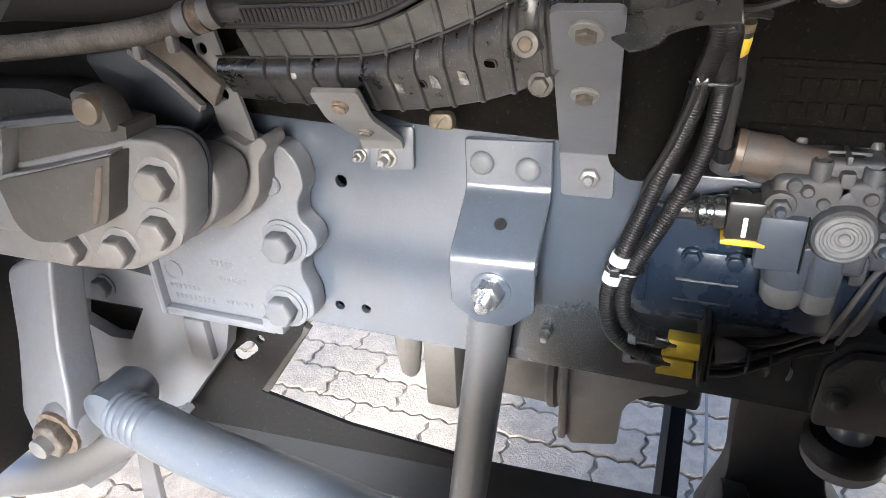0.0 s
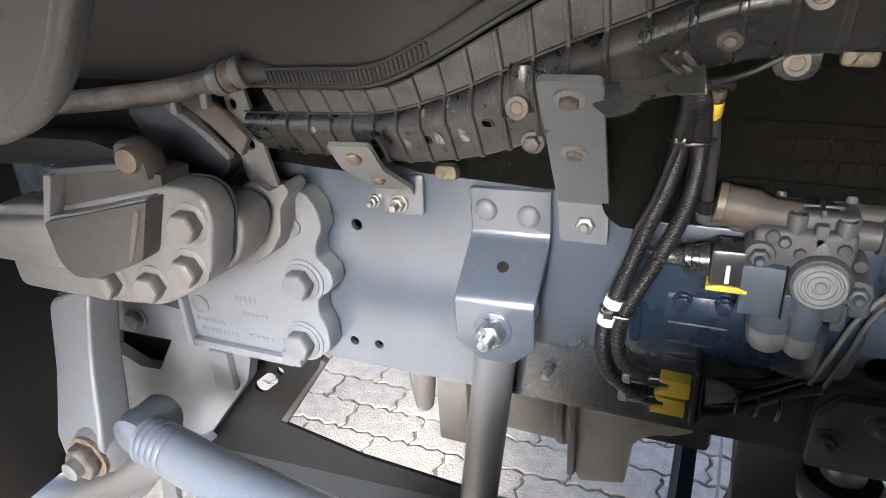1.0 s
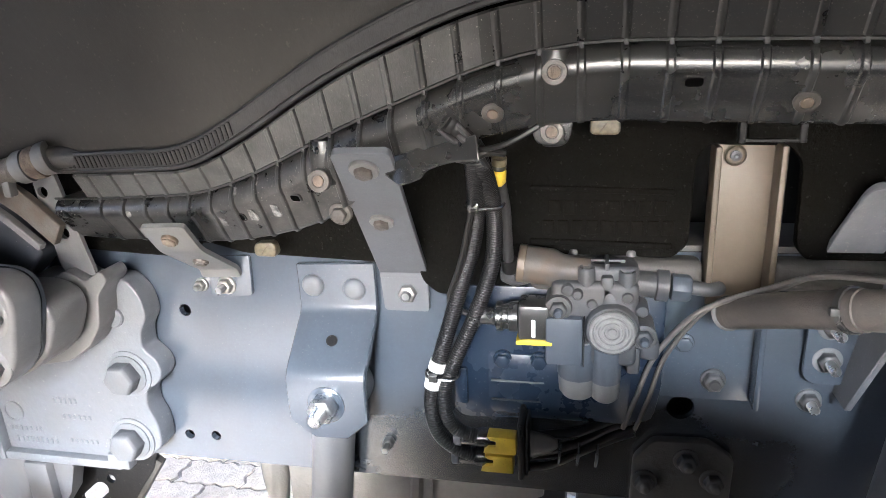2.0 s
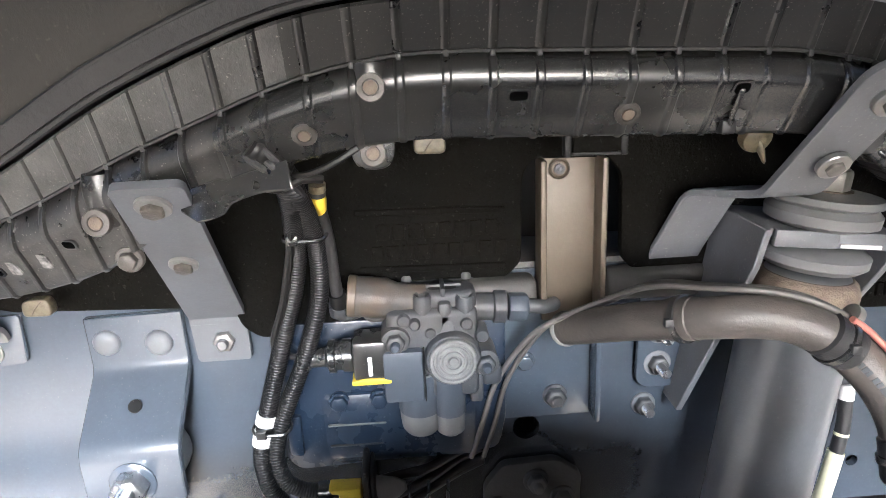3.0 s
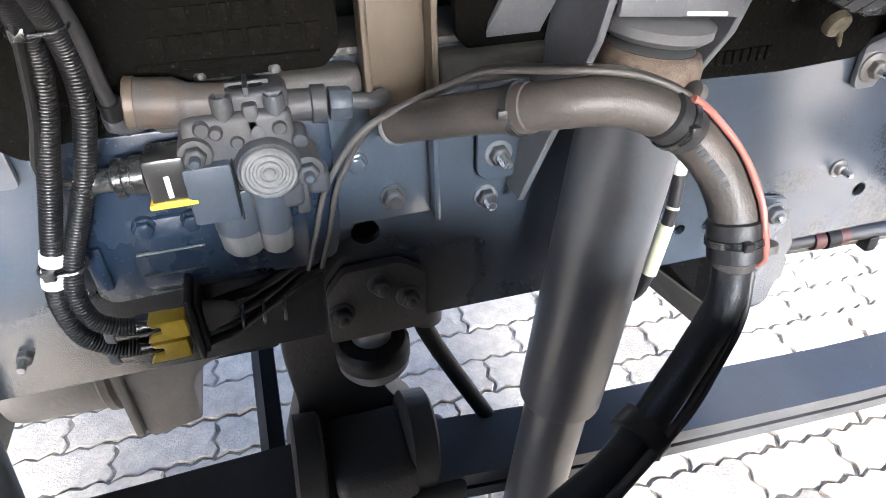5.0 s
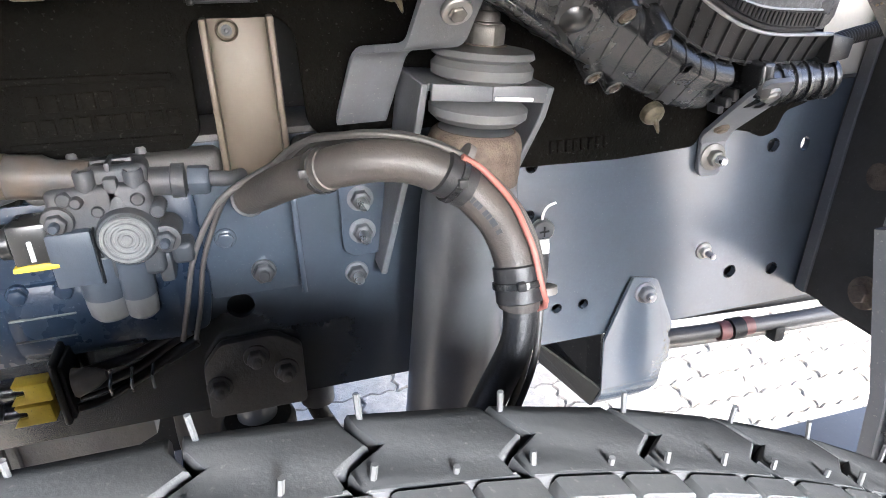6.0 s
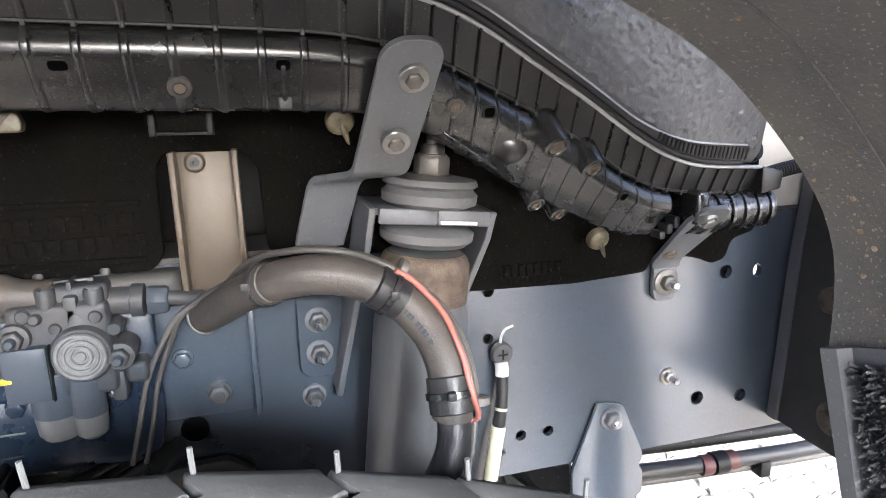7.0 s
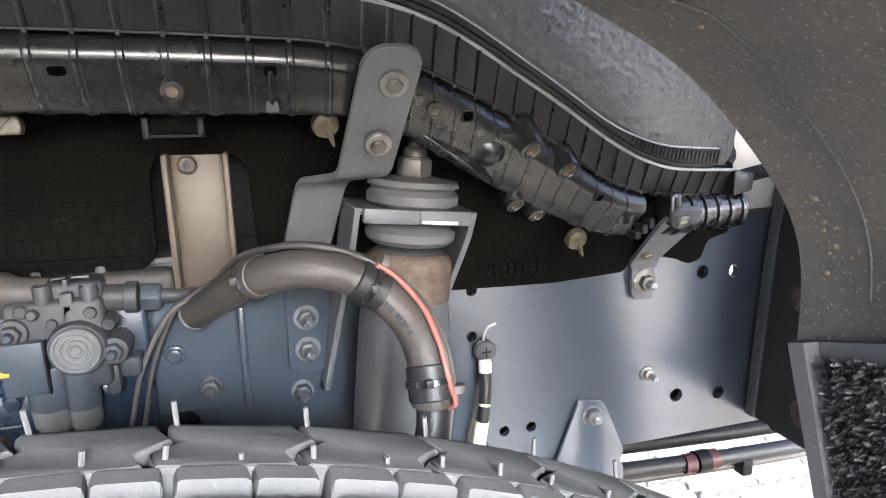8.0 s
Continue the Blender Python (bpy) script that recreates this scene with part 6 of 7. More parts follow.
def build_axle_clamp():
    a = thing("axle_clamp", (-0.03, 0.02, 0.25), "black spring clamp and axle seat under the rail", "axle clamp")
    part("block", box(-0.115, 0.085, -0.058, 0.07, 0.27, 0.415, 0.012, 3), M_DIRTY_SHADE, a)
    part("saddle", box(-0.07, 0.03, -0.05, 0.06, 0.40, 0.465, 0.015, 3), M_DIRTY_SHADE, a)
    for x in (-0.098, 0.036):
        part("clamp_ring", lathe([(0.056, -0.018), (0.062, -0.014), (0.062, 0.014), (0.056, 0.018)], (x, 0.015, 0.437), (1, 0, -0.1), 32), M_DIRTY_SHADE, a)
    part("clamp_nut", hexagon(0.022, 0, 0.016, (-0.120, -0.01, 0.425), (-1, 0, 0), 0.2), M_DUSTY, a)
    arm = [(-0.130, 0.36), (-0.050, 0.36), (0.060, 0.40), (0.015, 0.47), (-0.006, 0.56), (0.0, 0.66), (-0.100, 0.66), (-0.104, 0.56), (-0.098, 0.47)]
    part("arm", plate(rounded(arm, 0.02, 4), 0.075, 0.13, (), 0.006), M_DIRTY_SHADE, a)


build_axle_clamp()


def build_bump_stop():
    b = thing("bump_stop", (0.0, 0.012, 0.54), "round rubber bump stop on a dark bracket below the rail", "bump stop")
    part("post", lathe([(0.0225, 0.0), (0.0215, -0.03), (0.0215, -0.05)], (-0.004, 0.014, 0.66), (0, 0, 1), 24), M_DAMPER, b)
    part("cup", lathe([(0.024, 0.0), (0.036, -0.003), (0.0405, -0.009), (0.0405, -0.026), (0.039, -0.028)], (-0.004, 0.014, 0.628), (0, 0, 1), 32), M_BLACK, b)
    part("rubber", lathe([(0.0395, 0), (0.0390, -0.010), (0.035, -0.017), (0.0, -0.020)], (-0.004, 0.014, 0.602), (0, 0, 1), 32), M_DUSTY, b, "dusty rubber pad")
    out = [(-0.045, 0.714), (-0.026, 0.738), (0.028, 0.740), (0.053, 0.722), (0.051, 0.652), (-0.047, 0.652)]
    # the bracket's dark colour holds the shade it stands in
    part("bracket", plate(rounded(out, 0.006, 3), -0.014, -0.002, (), 0.002), M_DIRTY_SHADE, b)


build_bump_stop()
for bx, bz in ((-0.033, 0.690), (0.007, 0.719), (0.034, 0.697)):
    # nuts as dark as their bracket, shade put into the colour
    bolt((bx, -0.014, bz), af=0.017, head=0.010, washer=0.013, stud=0.006, mat=M_DIRTY_SHADE, label="dark flanged nut on the bump stop bracket", name="hex_nut")


def build_pipes():
    for x0, y0, x1, y1, z0, z1, r, m, lab in ((0.064, 0.05, 0.170, 0.05, 0.585, 0.345, 0.011, M_BLACK, "black pipe slanting down behind the shock absorber"),):
        p = thing("brake_pipe", ((x0 + x1) / 2, y0, z1), lab, "pipe")
        part("pipe", tube([(x0, y0, z0 + 0.06), (x0, y0, z0), (x1, y1, z1)], r, 14, 0.02), m, p)
        part("fitting", lathe([(0.020, 0), (0.020, 0.03), (0.014, 0.045)], (x0, y0, z0 + 0.02), (0, 0, 1), 18), M_DUSTY, p)
    rod = thing("cross_rod", (-0.16, 0.06, 0.18), "flat black bar with a pale tan edge across the truck", "rod")
    for x0, x1, dz, m, lab in ((-0.1665, -0.1415, 0.0, M_BLACK, ""), (-0.1790, -0.1668, 0.003, M_ALU, "pale tan edge")):
        part("bar", sweep([[V(x0 + e, y, z), V(x1 + e, y, z), V(x1 + e, y + 0.006, z - 0.014), V(x0 + e, y + 0.006, z - 0.014)] for y, z, e in ((0.02, 0.190 + dz, 0.0), (0.95, 0.490 + dz, 0.010))]), m, rod, lab)
    c = thing("brake_cable", (-0.10, 0.3, 0.20), "thin pale cable behind the axle seat", "cable")
    part("cable", tube([(-0.128, 0.02, 0.345), (-0.112, 0.10, 0.350), (-0.104, 0.20, 0.300), (-0.093, 0.40, 0.210), (-0.083, 0.70, 0.10)], 0.0030, 8), M_ALU, c)


build_pipes()


# ---- engine and gearbox behind the rail ----
def build_engine():
    e = thing("gearbox", (-0.35, 0.45, 0.16), "grey-brown cast gearbox and sump casing behind the rail", "gearbox")
    part("stud_boss", lathe([(0.0, -0.005), (0.010, -0.005), (0.016, 0.004), (0.022, 0.05), (0.026, 0.20)], (-0.588, 0.215, 0.412), (0, 0, 1), 20), M_ALU, e)
    part("pad", box(-0.553, -0.497, 0.19, 0.34, 0.368, 0.66, 0.006), M_ALU, e)
    part("barrel", lathe([(0.068, 0.0), (0.072, 0.01), (0.074, 0.12), (0.080, 0.125), (0.080, 0.135), (0.074, 0.14), (0.074, 0.2)], (-0.475, 0.268, 0.455), (1, 0, 0), 32), M_ALU, e)
    part("barrel_seal", lathe([(0.0765, 0.0), (0.0765, 0.004), (0.07, 0.005)], (-0.352, 0.268, 0.455), (1, 0, 0), 32), M_BLACK, e)
    cut = [(-0.180 - 0.058 * math.sin(radians(k)), 0.415 + 0.058 * math.cos(radians(k))) for k in range(0, 100, 12)]
    part("foot", plate([(-0.335, 0.66), (-0.150, 0.66), (-0.150, 0.488)] + [(x, z) for x, z in cut] + [(-0.240, 0.362), (-0.310, 0.345), (-0.324, 0.372)], 0.195, 0.33, (), 0.004), M_ALU, e)
    part("foot_ridge", box(-0.330, -0.318, 0.185, 0.20, 0.36, 0.52, 0.004), M_ALU, e)
    # black sheet added to give the shade behind the foot
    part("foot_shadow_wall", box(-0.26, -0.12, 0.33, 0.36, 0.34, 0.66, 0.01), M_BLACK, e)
    part("pan", box(-0.62, -0.30, 0.34, 0.60, 0.42, 0.66, 0.03, 3), M_ALU, e)
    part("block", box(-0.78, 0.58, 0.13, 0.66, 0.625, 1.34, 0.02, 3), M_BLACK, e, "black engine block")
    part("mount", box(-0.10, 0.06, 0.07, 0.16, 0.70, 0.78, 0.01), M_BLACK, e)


build_engine()


# ---- steering gear at the front ----
def build_cast_bracket():
    c = thing("cast_bracket", (-0.70, -0.02, 0.65), "blue-grey cast bracket bolted to the rail, with raised marks", "cast bracket")
    out = [(-0.825, 0.653), (-0.64, 0.655), (-0.632, 0.668), (-0.606, 0.676), (-0.590, 0.688), (-0.590, 0.720), (-0.600, 0.742), (-0.596, 0.765), (-0.578, 0.775), (-0.570, 0.790), (-0.575, 0.806), (-0.590, 0.818), (-0.588, 0.840),
           (-0.576, 0.858), (-0.580, 0.885), (-0.596, 0.905), (-0.618, 0.905), (-0.640, 0.890), (-0.70, 0.895), (-0.80, 0.90), (-0.86, 0.80), (-0.815, 0.735)]
    part("body", plate(rounded(out, 0.008, 3), -0.030, -0.001, (), 0.006, 3), M_CAST, c)
    part("ledge", box(-0.815, -0.645, -0.040, -0.025, 0.655, 0.668, 0.004), M_CAST, c)
    part("ledge", box(-0.662, -0.632, -0.042, -0.025, 0.658, 0.680, 0.004), M_CAST, c)
    part("flank", box(-0.822, -0.812, -0.042, -0.025, 0.655, 0.74, 0.004), M_CAST, c)
    part("plug", lathe([(0.012, -0.002), (0.012, 0.003), (0.0105, 0.0045), (0.0, 0.0045)], (-0.617, -0.030, 0.858), (0, -1, 0), 20), M_CAST, c)
    part("emblem", lathe([(0.014, 0), (0.014, 0.002), (0.0115, 0.002), (0.0115, 0.0008), (0, 0.0008)], (-0.792, -0.030, 0.722), (0, -1, 0), 24), M_CAST, c, "raised round mark")
    # raised cast marks that cannot be read, as plain bars
    for x0, x1, z, h in ((-0.805, -0.750, 0.698, 0.008), (-0.800, -0.735, 0.682, 0.010), (-0.720, -0.672, 0.686, 0.007), (-0.730, -0.690, 0.742, 0.010), (-0.722, -0.675, 0.720, 0.008), (-0.665, -0.655, 0.688, 0.012)):
        n = max(1, int((x1 - x0) / 0.0072))
        for k in range(n):
            part("cast_mark", box(x0 + k * 0.0072, x0 + k * 0.0072 + 0.0046, -0.0312, -0.028, z - h * 0.42, z + h * 0.42, 0.0008, 1), M_CAST, c)
    for bx, bz in ((-0.614, 0.786), (-0.628, 0.696)):
        part("boss", lathe([(0.030, -0.002), (0.029, 0.004), (0.026, 0.005), (0, 0.005)], (bx, -0.028, bz), (0, -1, 0), 28), M_CAST, c)


build_cast_bracket()
for bx, bz in ((-0.614, 0.786), (-0.628, 0.696)):
    bolt((bx, -0.033, bz), af=0.034, head=0.018, washer=0.0245, mat=M_BOLT, label="large grey painted flange bolt on the cast bracket", group="bolts on the cast bracket")


def build_steering_gear():
    g = thing("steering_gear", (-0.80, -0.13, 0.78), "dusty brown-grey cast steering gear housing", "steering gear")
    out = [(-0.664, 0.952), (-0.630, 0.951), (-0.614, 0.941), (-0.610, 0.921), (-0.627, 0.860), (-0.649, 0.838), (-0.705, 0.808), (-0.762, 0.801), (-0.860, 0.797), (-0.94, 0.797), (-0.94, 0.905), (-0.82, 0.915)]
    part("flange", plate(rounded(out, 0.014, 4), -0.160, -0.123, (), 0.005, 3), M_DUSTY, g)
    part("gasket", plate(rounded([(x - 0.002, z) for x, z in out], 0.014, 4), -0.1225, -0.1180, (), 0.0), M_DARKCAST, g, "dark joint behind the flange")
    part("back_housing", plate(rounded([(-0.700, 0.918), (-0.640, 0.920), (-0.616, 0.910), (-0.612, 0.890), (-0.627, 0.855), (-0.649, 0.836), (-0.705, 0.808), (-0.94, 0.80), (-0.94, 0.90)], 0.014, 4), -0.1175, -0.066, (), 0.006, 3), M_DUSTY, g)
    bulge = [(-0.822, 0.905), (-0.664, 0.944), (-0.690, 0.877), (-0.736, 0.857), (-0.772, 0.843), (-0.802, 0.842), (-0.818, 0.858)]
    part("bulge", plate(rounded(bulge, [0.006, 0.003, 0.008, 0.02, 0.02, 0.02, 0.02], 5), -0.184, -0.150, (), 0.007, 3), M_GEARD, g, "smooth bulging cover")
    part("stain", strip([(-0.678, -0.1850, 0.934), (-0.694, -0.1850, 0.900), (-0.706, -0.1850, 0.874)], [0.009, 0.010, 0.006], 0.002, (1, 0, 0.3)), M_STAIN, g, "rust-stained edge")
    part("side_body", plate(rounded([(-0.96, 0.838), (-0.825, 0.842), (-0.832, 0.903), (-0.96, 0.890)], 0.012, 4), -0.176, -0.130, (), 0.012, 4), M_DUSTY, g)
    part("pocket_floor", plate([(-0.826, 0.906), (-0.668, 0.944), (-0.664, 0.962), (-0.723, 0.970), (-0.802, 0.955)], -0.158, -0.12), M_GEARD, g, "dark oily upper pocket")
    part("pocket_rim", strip([(-0.832, -0.166, 0.902), (-0.75, -0.168, 0.920), (-0.672, -0.166, 0.940)], 0.009, 0.022, (0, 0, 1)), M_DUSTY, g)
    part("pocket_rim", strip([(-0.826, -0.166, 0.905), (-0.803, -0.166, 0.958)], 0.011, 0.022, (1, 0, 0)), M_DUSTY, g)
    part("pocket_rim", strip([(-0.807, -0.160, 0.958), (-0.70, -0.160, 0.972)], 0.008, 0.02, (0, 0, 1)), M_DARKCAST, g)
    part("upper_body", plate(rounded([(-0.95, 0.95), (-0.720, 0.964), (-0.722, 0.980), (-0.76, 0.990), (-0.95, 0.985)], 0.006), -0.150, -0.10, (), 0.004), M_BLACK, g, "dirty dark upper side")
    part("plug", lathe([(0.0140, -0.01), (0.0140, 0.005), (0.0120, 0.0085), (0.006, 0.0105), (0.0, 0.011)], (-0.6925, -0.163, 0.9785), (0.15, -1, 0), 24), M_BROWN, g, "round brown plug")
    part("plug_boss", plate(rounded([(-0.712, 0.957), (-0.712, 0.995), (-0.692, 0.996), (-0.676, 0.982), (-0.672, 0.957)], 0.008), -0.166, -0.135, (), 0.006), M_GEARD, g)


build_steering_gear()
for bx, by, bz in ((-0.639, -0.160, 0.915), (-0.653, -0.160, 0.863), (-0.711, -0.160, 0.835), (-0.777, -0.160, 0.828)):
    bolt((bx, by, bz), (0.12, -1, 0), af=0.029, head=0.017, washer=0.0225, mat=M_DUSTY, label="large dusty flange bolt on the steering gear", group="bolts on the steering gear", turn=0.15)


def build_dark_housing():
    out = [(-0.800, 1.000), (-0.722, 1.011), (-0.695, 0.995), (-0.665, 0.954), (-0.660, 0.942), (-0.685, 0.918), (-0.709, 0.904), (-0.737, 0.912), (-0.768, 0.945)]
    d = thing("dark_housing", (-0.70, -0.06, 0.905), "smooth dark blue-black housing behind the steering gear", "housing")
    part("shell", plate(rounded(out, 0.012, 4), -0.062, -0.03, (), 0.006, 4), M_DARKCAST, d)
    part("rim", strip([(-0.728, -0.066, 1.008), (-0.691, -0.066, 0.985), (-0.654, -0.066, 0.952)], 0.008, 0.010, (0.5, 0, 0.8)), M_DUSTY, d, "dusty rim")
    part("flank", strip([(-0.715, -0.054, 1.022), (-0.675, -0.054, 0.996), (-0.640, -0.054, 0.962)], 0.026, 0.010, (0.5, 0, 0.8)), M_STAIN, d, "rusty flank behind the rim")
    limb = [(-0.712, 0.905), (-0.683, 0.917), (-0.660, 0.913), (-0.640, 0.924), (-0.618, 0.912), (-0.597, 0.925), (-0.590, 0.914), (-0.606, 0.896), (-0.612, 0.860), (-0.630, 0.835), (-0.66, 0.815), (-0.74, 0.80)]
    part("limb", plate(rounded(limb, 0.006, 4), -0.060, -0.024, (), 0.008, 4), M_DUSTY, d, "dusty cast limb")


build_dark_housing()


def build_holed_strap():
    out = [(-0.668, 1.030), (-0.640, 1.030), (-0.612, 0.905), (-0.642, 0.900), (-0.656, 0.925)]
    st = thing("holed_strap", (-0.64, -0.043, 0.90), "thin dusty steel strap with two holes", "bracket")
    part("strap", plate(rounded(out, [0.002, 0.002, 0.008, 0.004, 0.004], 3), -0.046, -0.041, (ring(-0.657, 1.006, 0.0062), ring(-0.642, 0.961, 0.0062))), M_DUSTY, st)


build_holed_strap()


def build_backing():
    # black sheet added where the gap behind the gear lies in shade
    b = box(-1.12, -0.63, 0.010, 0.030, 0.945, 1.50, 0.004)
    single("front_backing", b, M_BLACK, "black sheet added to keep the gap behind the steering gear dark", "backing sheet", kind="structure")


build_backing()


def build_coolant_pipe():
    p = thing("coolant_pipe", (-0.75, -0.10, 0.99), "grey-brown metal pipe with a rusty hose clamp", "pipe")
    part("pipe", tube([(-1.05, -0.13, 1.005), (-0.86, -0.11, 1.014), (-0.76, -0.100, 1.022), (-0.69, -0.094, 1.030), (-0.63, -0.088, 1.042), (-0.60, -0.086, 1.050)], 0.0125, 20), M_PIPE, p)
    for x, z, m in ((-0.628, 1.042, M_DUSTY), (-0.613, 1.046, M_RUST), (-0.600, 1.050, M_DUSTY)):
        part("clamp", tube([(x - 0.004, -0.089, z - 0.001), (x, -0.089, z), (x + 0.004, -0.088, z + 0.001)], 0.0160, 22, 0.002), m, p)
    part("hose_end", tube([(-0.598, -0.086, 1.050), (-0.575, -0.08, 1.050), (-0.548, -0.07, 1.048)], 0.0110, 18), M_VALVE, p, "pale hose end")
    for x, z in ((-0.690, 1.014), (-0.648, 1.022)):
        part("lug", box(x - 0.0045, x + 0.0045, -0.098, -0.088, z - 0.009, z + 0.009, 0.002), M_DUSTY, p)
    q = thing("coolant_pipe", (-0.75, -0.04, 1.04), "thin dark pipe beside the metal pipe", "pipe")
    part("pipe", tube([(-1.05, -0.08, 1.035), (-0.86, -0.06, 1.045), (-0.74, -0.05, 1.058), (-0.66, -0.04, 1.075), (-0.6, -0.03, 1.08)], 0.011, 16), M_DARKCAST, q)
    part("joint", tube([(-0.745, -0.05, 1.057), (-0.725, -0.048, 1.061), (-0.705, -0.046, 1.066)], 0.0145, 16), M_RUST, q)


build_coolant_pipe()


def build_pitman():
    a = thing("steering_drop_link", (-0.83, -0.20, 0.53), "dusty grey forged steering drop arm with a castle nut", "steering arm")
    out = [(-0.938, 0.762), (-0.866, 0.792), (-0.864, 0.747), (-0.856, 0.689), (-0.838, 0.617), (-0.838, 0.579), (-0.862, 0.543), (-0.895, 0.533), (-0.918, 0.550), (-0.918, 0.605), (-0.922, 0.680)]
    b = plate(rounded(out, 0.014, 4), -0.200, -0.150, (), 0.010, 4)
    for v in b.verts:
        v.co.y += max(0.0, v.co.z - 0.60) * 0.38
    part("arm", b, M_ARM, a)
    part("ball_end", lathe([(0.036, -0.03), (0.038, -0.02), (0.036, 0.02), (0.030, 0.03)], (-0.868, -0.168, 0.576), (0, -1, 0), 28), M_ARM, a)
    part("washer", lathe([(0.031, 0.028), (0.031, 0.034), (0.0, 0.034)], (-0.868, -0.168, 0.576), (0, -1, 0), 24), M_RUST, a, "rusty washer")
    part("nut", hexagon(0.044, 0.033, 0.050, (-0.868, -0.168, 0.576), (0, -1, 0), 0.2), M_PIPE, a, "dusty castle nut")
    part("stud", lathe([(0.013, 0.046), (0.013, 0.062), (0.010, 0.064), (0, 0.064)], (-0.868, -0.168, 0.576), (0, -1, 0), 18), M_DUSTY, a)


build_pitman()


def build_drag_link():
    d = thing("drag_link", (-0.55, -0.2, 0.58), "grey-blue steering drag link tube with a rubber boot", "drag link")
    part("tube", tube([(-0.690, -0.2075, 0.6395), (-0.665, -0.2108, 0.6365), (-0.62, -0.215, 0.632), (-0.48, -0.225, 0.622), (-0.30, -0.24, 0.60), (-0.1, -0.27, 0.56)], 0.029, 24, 0.02), M_LINK, d)
    part("boot", tube([(-0.742, -0.200, 0.642), (-0.715, -0.204, 0.641), (-0.686, -0.208, 0.639)], 0.0290, 24, wave=0.0014, pitch=0.010), M_LINK, d, "ribbed rubber boot")
    part("joint", lathe([(0.022, -0.035), (0.029, -0.026), (0.029, 0.026), (0.022, 0.03)], (-0.765, -0.18, 0.638), (0, -1, 0), 28), M_LINK, d)
    part("bellows", tube([(-0.772, -0.172, 0.600), (-0.776, -0.170, 0.622), (-0.795, -0.168, 0.634), (-0.816, -0.166, 0.622), (-0.822, -0.166, 0.59)], 0.0115, 16, 0.004), M_HOSE2, d, "black rubber bellows")


build_drag_link()


def build_front_hanger():
    h = thing("front_spring_hanger", (-0.86, -0.02, 0.42), "blue-grey cast spring hanger below the cast bracket", "spring hanger")
    out = [(-1.06, 0.72), (-0.83, 0.70), (-0.74, 0.657), (-0.732, 0.640), (-0.745, 0.600), (-0.772, 0.565), (-0.805, 0.525), (-0.843, 0.477), (-0.90, 0.45), (-1.06, 0.45)]
    win = [(-0.991, 0.641), (-0.873, 0.643), (-0.915, 0.581), (-0.955, 0.578), (-1.005, 0.60)]
    part("face", plate(out, -0.024, -0.004, (win,)), M_ARM, h)
    # black sheet added behind the window for the shade inside the hanger
    part("inner_wall", box(-1.06, -0.83, 0.03, 0.04, 0.46, 0.70), M_BLACK, h, "black sheet added to darken the window")
    part("lip", box(-0.800, -0.762, -0.036, -0.004, 0.580, 0.650, 0.008), M_ARM, h)
    part("ledge", strip([(-0.96, -0.030, 0.45), (-0.88, -0.030, 0.445), (-0.84, -0.030, 0.475)], 0.02, 0.014, (0, 1, 0)), M_CAST, h)
    bolt((-0.930, -0.024, 0.672), af=0.026, head=0.014, washer=0.018, mat=M_BOLT, label="grey painted bolt on the spring hanger", group="bolts on the spring hanger")


build_front_hanger()


def build_slotted_plate():
    p = thing("slotted_plate", (-0.75, 0.06, 0.40), "black steel cross plate with a slotted hole under the rail", "cross plate")
    out = [(-0.80, 0.655), (-0.638, 0.650), (-0.655, 0.610), (-0.744, 0.489), (-0.60, 0.462), (-0.44, 0.452), (-0.44, 0.36), (-0.70, 0.36), (-0.915, 0.385), (-0.93, 0.42)]
    slot = []
    for k in range(16):
        a = 2 * math.pi * k / 16
        u, w = math.cos(a) * 0.012 + (0.016 if math.cos(a) > 0 else -0.016), math.sin(a) * 0.011
        slot.append((-0.756 + 0.77 * u - 0.63 * w, 0.560 + 0.63 * u + 0.77 * w))
    part("sheet", plate(out, 0.022, 0.028, (slot, ring(-0.7245, 0.5885, 0.007))), M_BLACK, p)
    part("edge", strip([(-0.650, 0.03, 0.625), (-0.744, 0.03, 0.489)], 0.020, 0.012, (0.6, 0, -0.4)), M_DIRTY_SHADE, p)


build_slotted_plate()


def build_stabiliser_bar():
    b = tube([(-1.25, -0.10, 0.27), (-1.10, -0.08, 0.32), (-0.98, -0.06, 0.40), (-0.90, -0.05, 0.455)], 0.036, 20, 0.02)
    single("stabiliser_bar", b, M_DAMPER, "thick blue-grey bar curving below the steering arm", "bar")
    s = thing("front_stay", (-0.97, -0.03, 0.18), "grey steel stay below the drag link", "bracket")
    part("leg", strip([(-0.93, -0.03, 0.44), (-0.965, -0.03, 0.33), (-0.99, -0.03, 0.18)], [0.05, 0.035, 0.05], 0.012, (1, 0, 0.2)), M_GREY, s)
    part("brace", strip([(-0.94, -0.03, 0.42), (-1.06, -0.02, 0.28), (-1.16, -0.02, 0.2)], 0.03, 0.012, (1, 0, -0.5)), M_GREY, s)


build_stabiliser_bar()


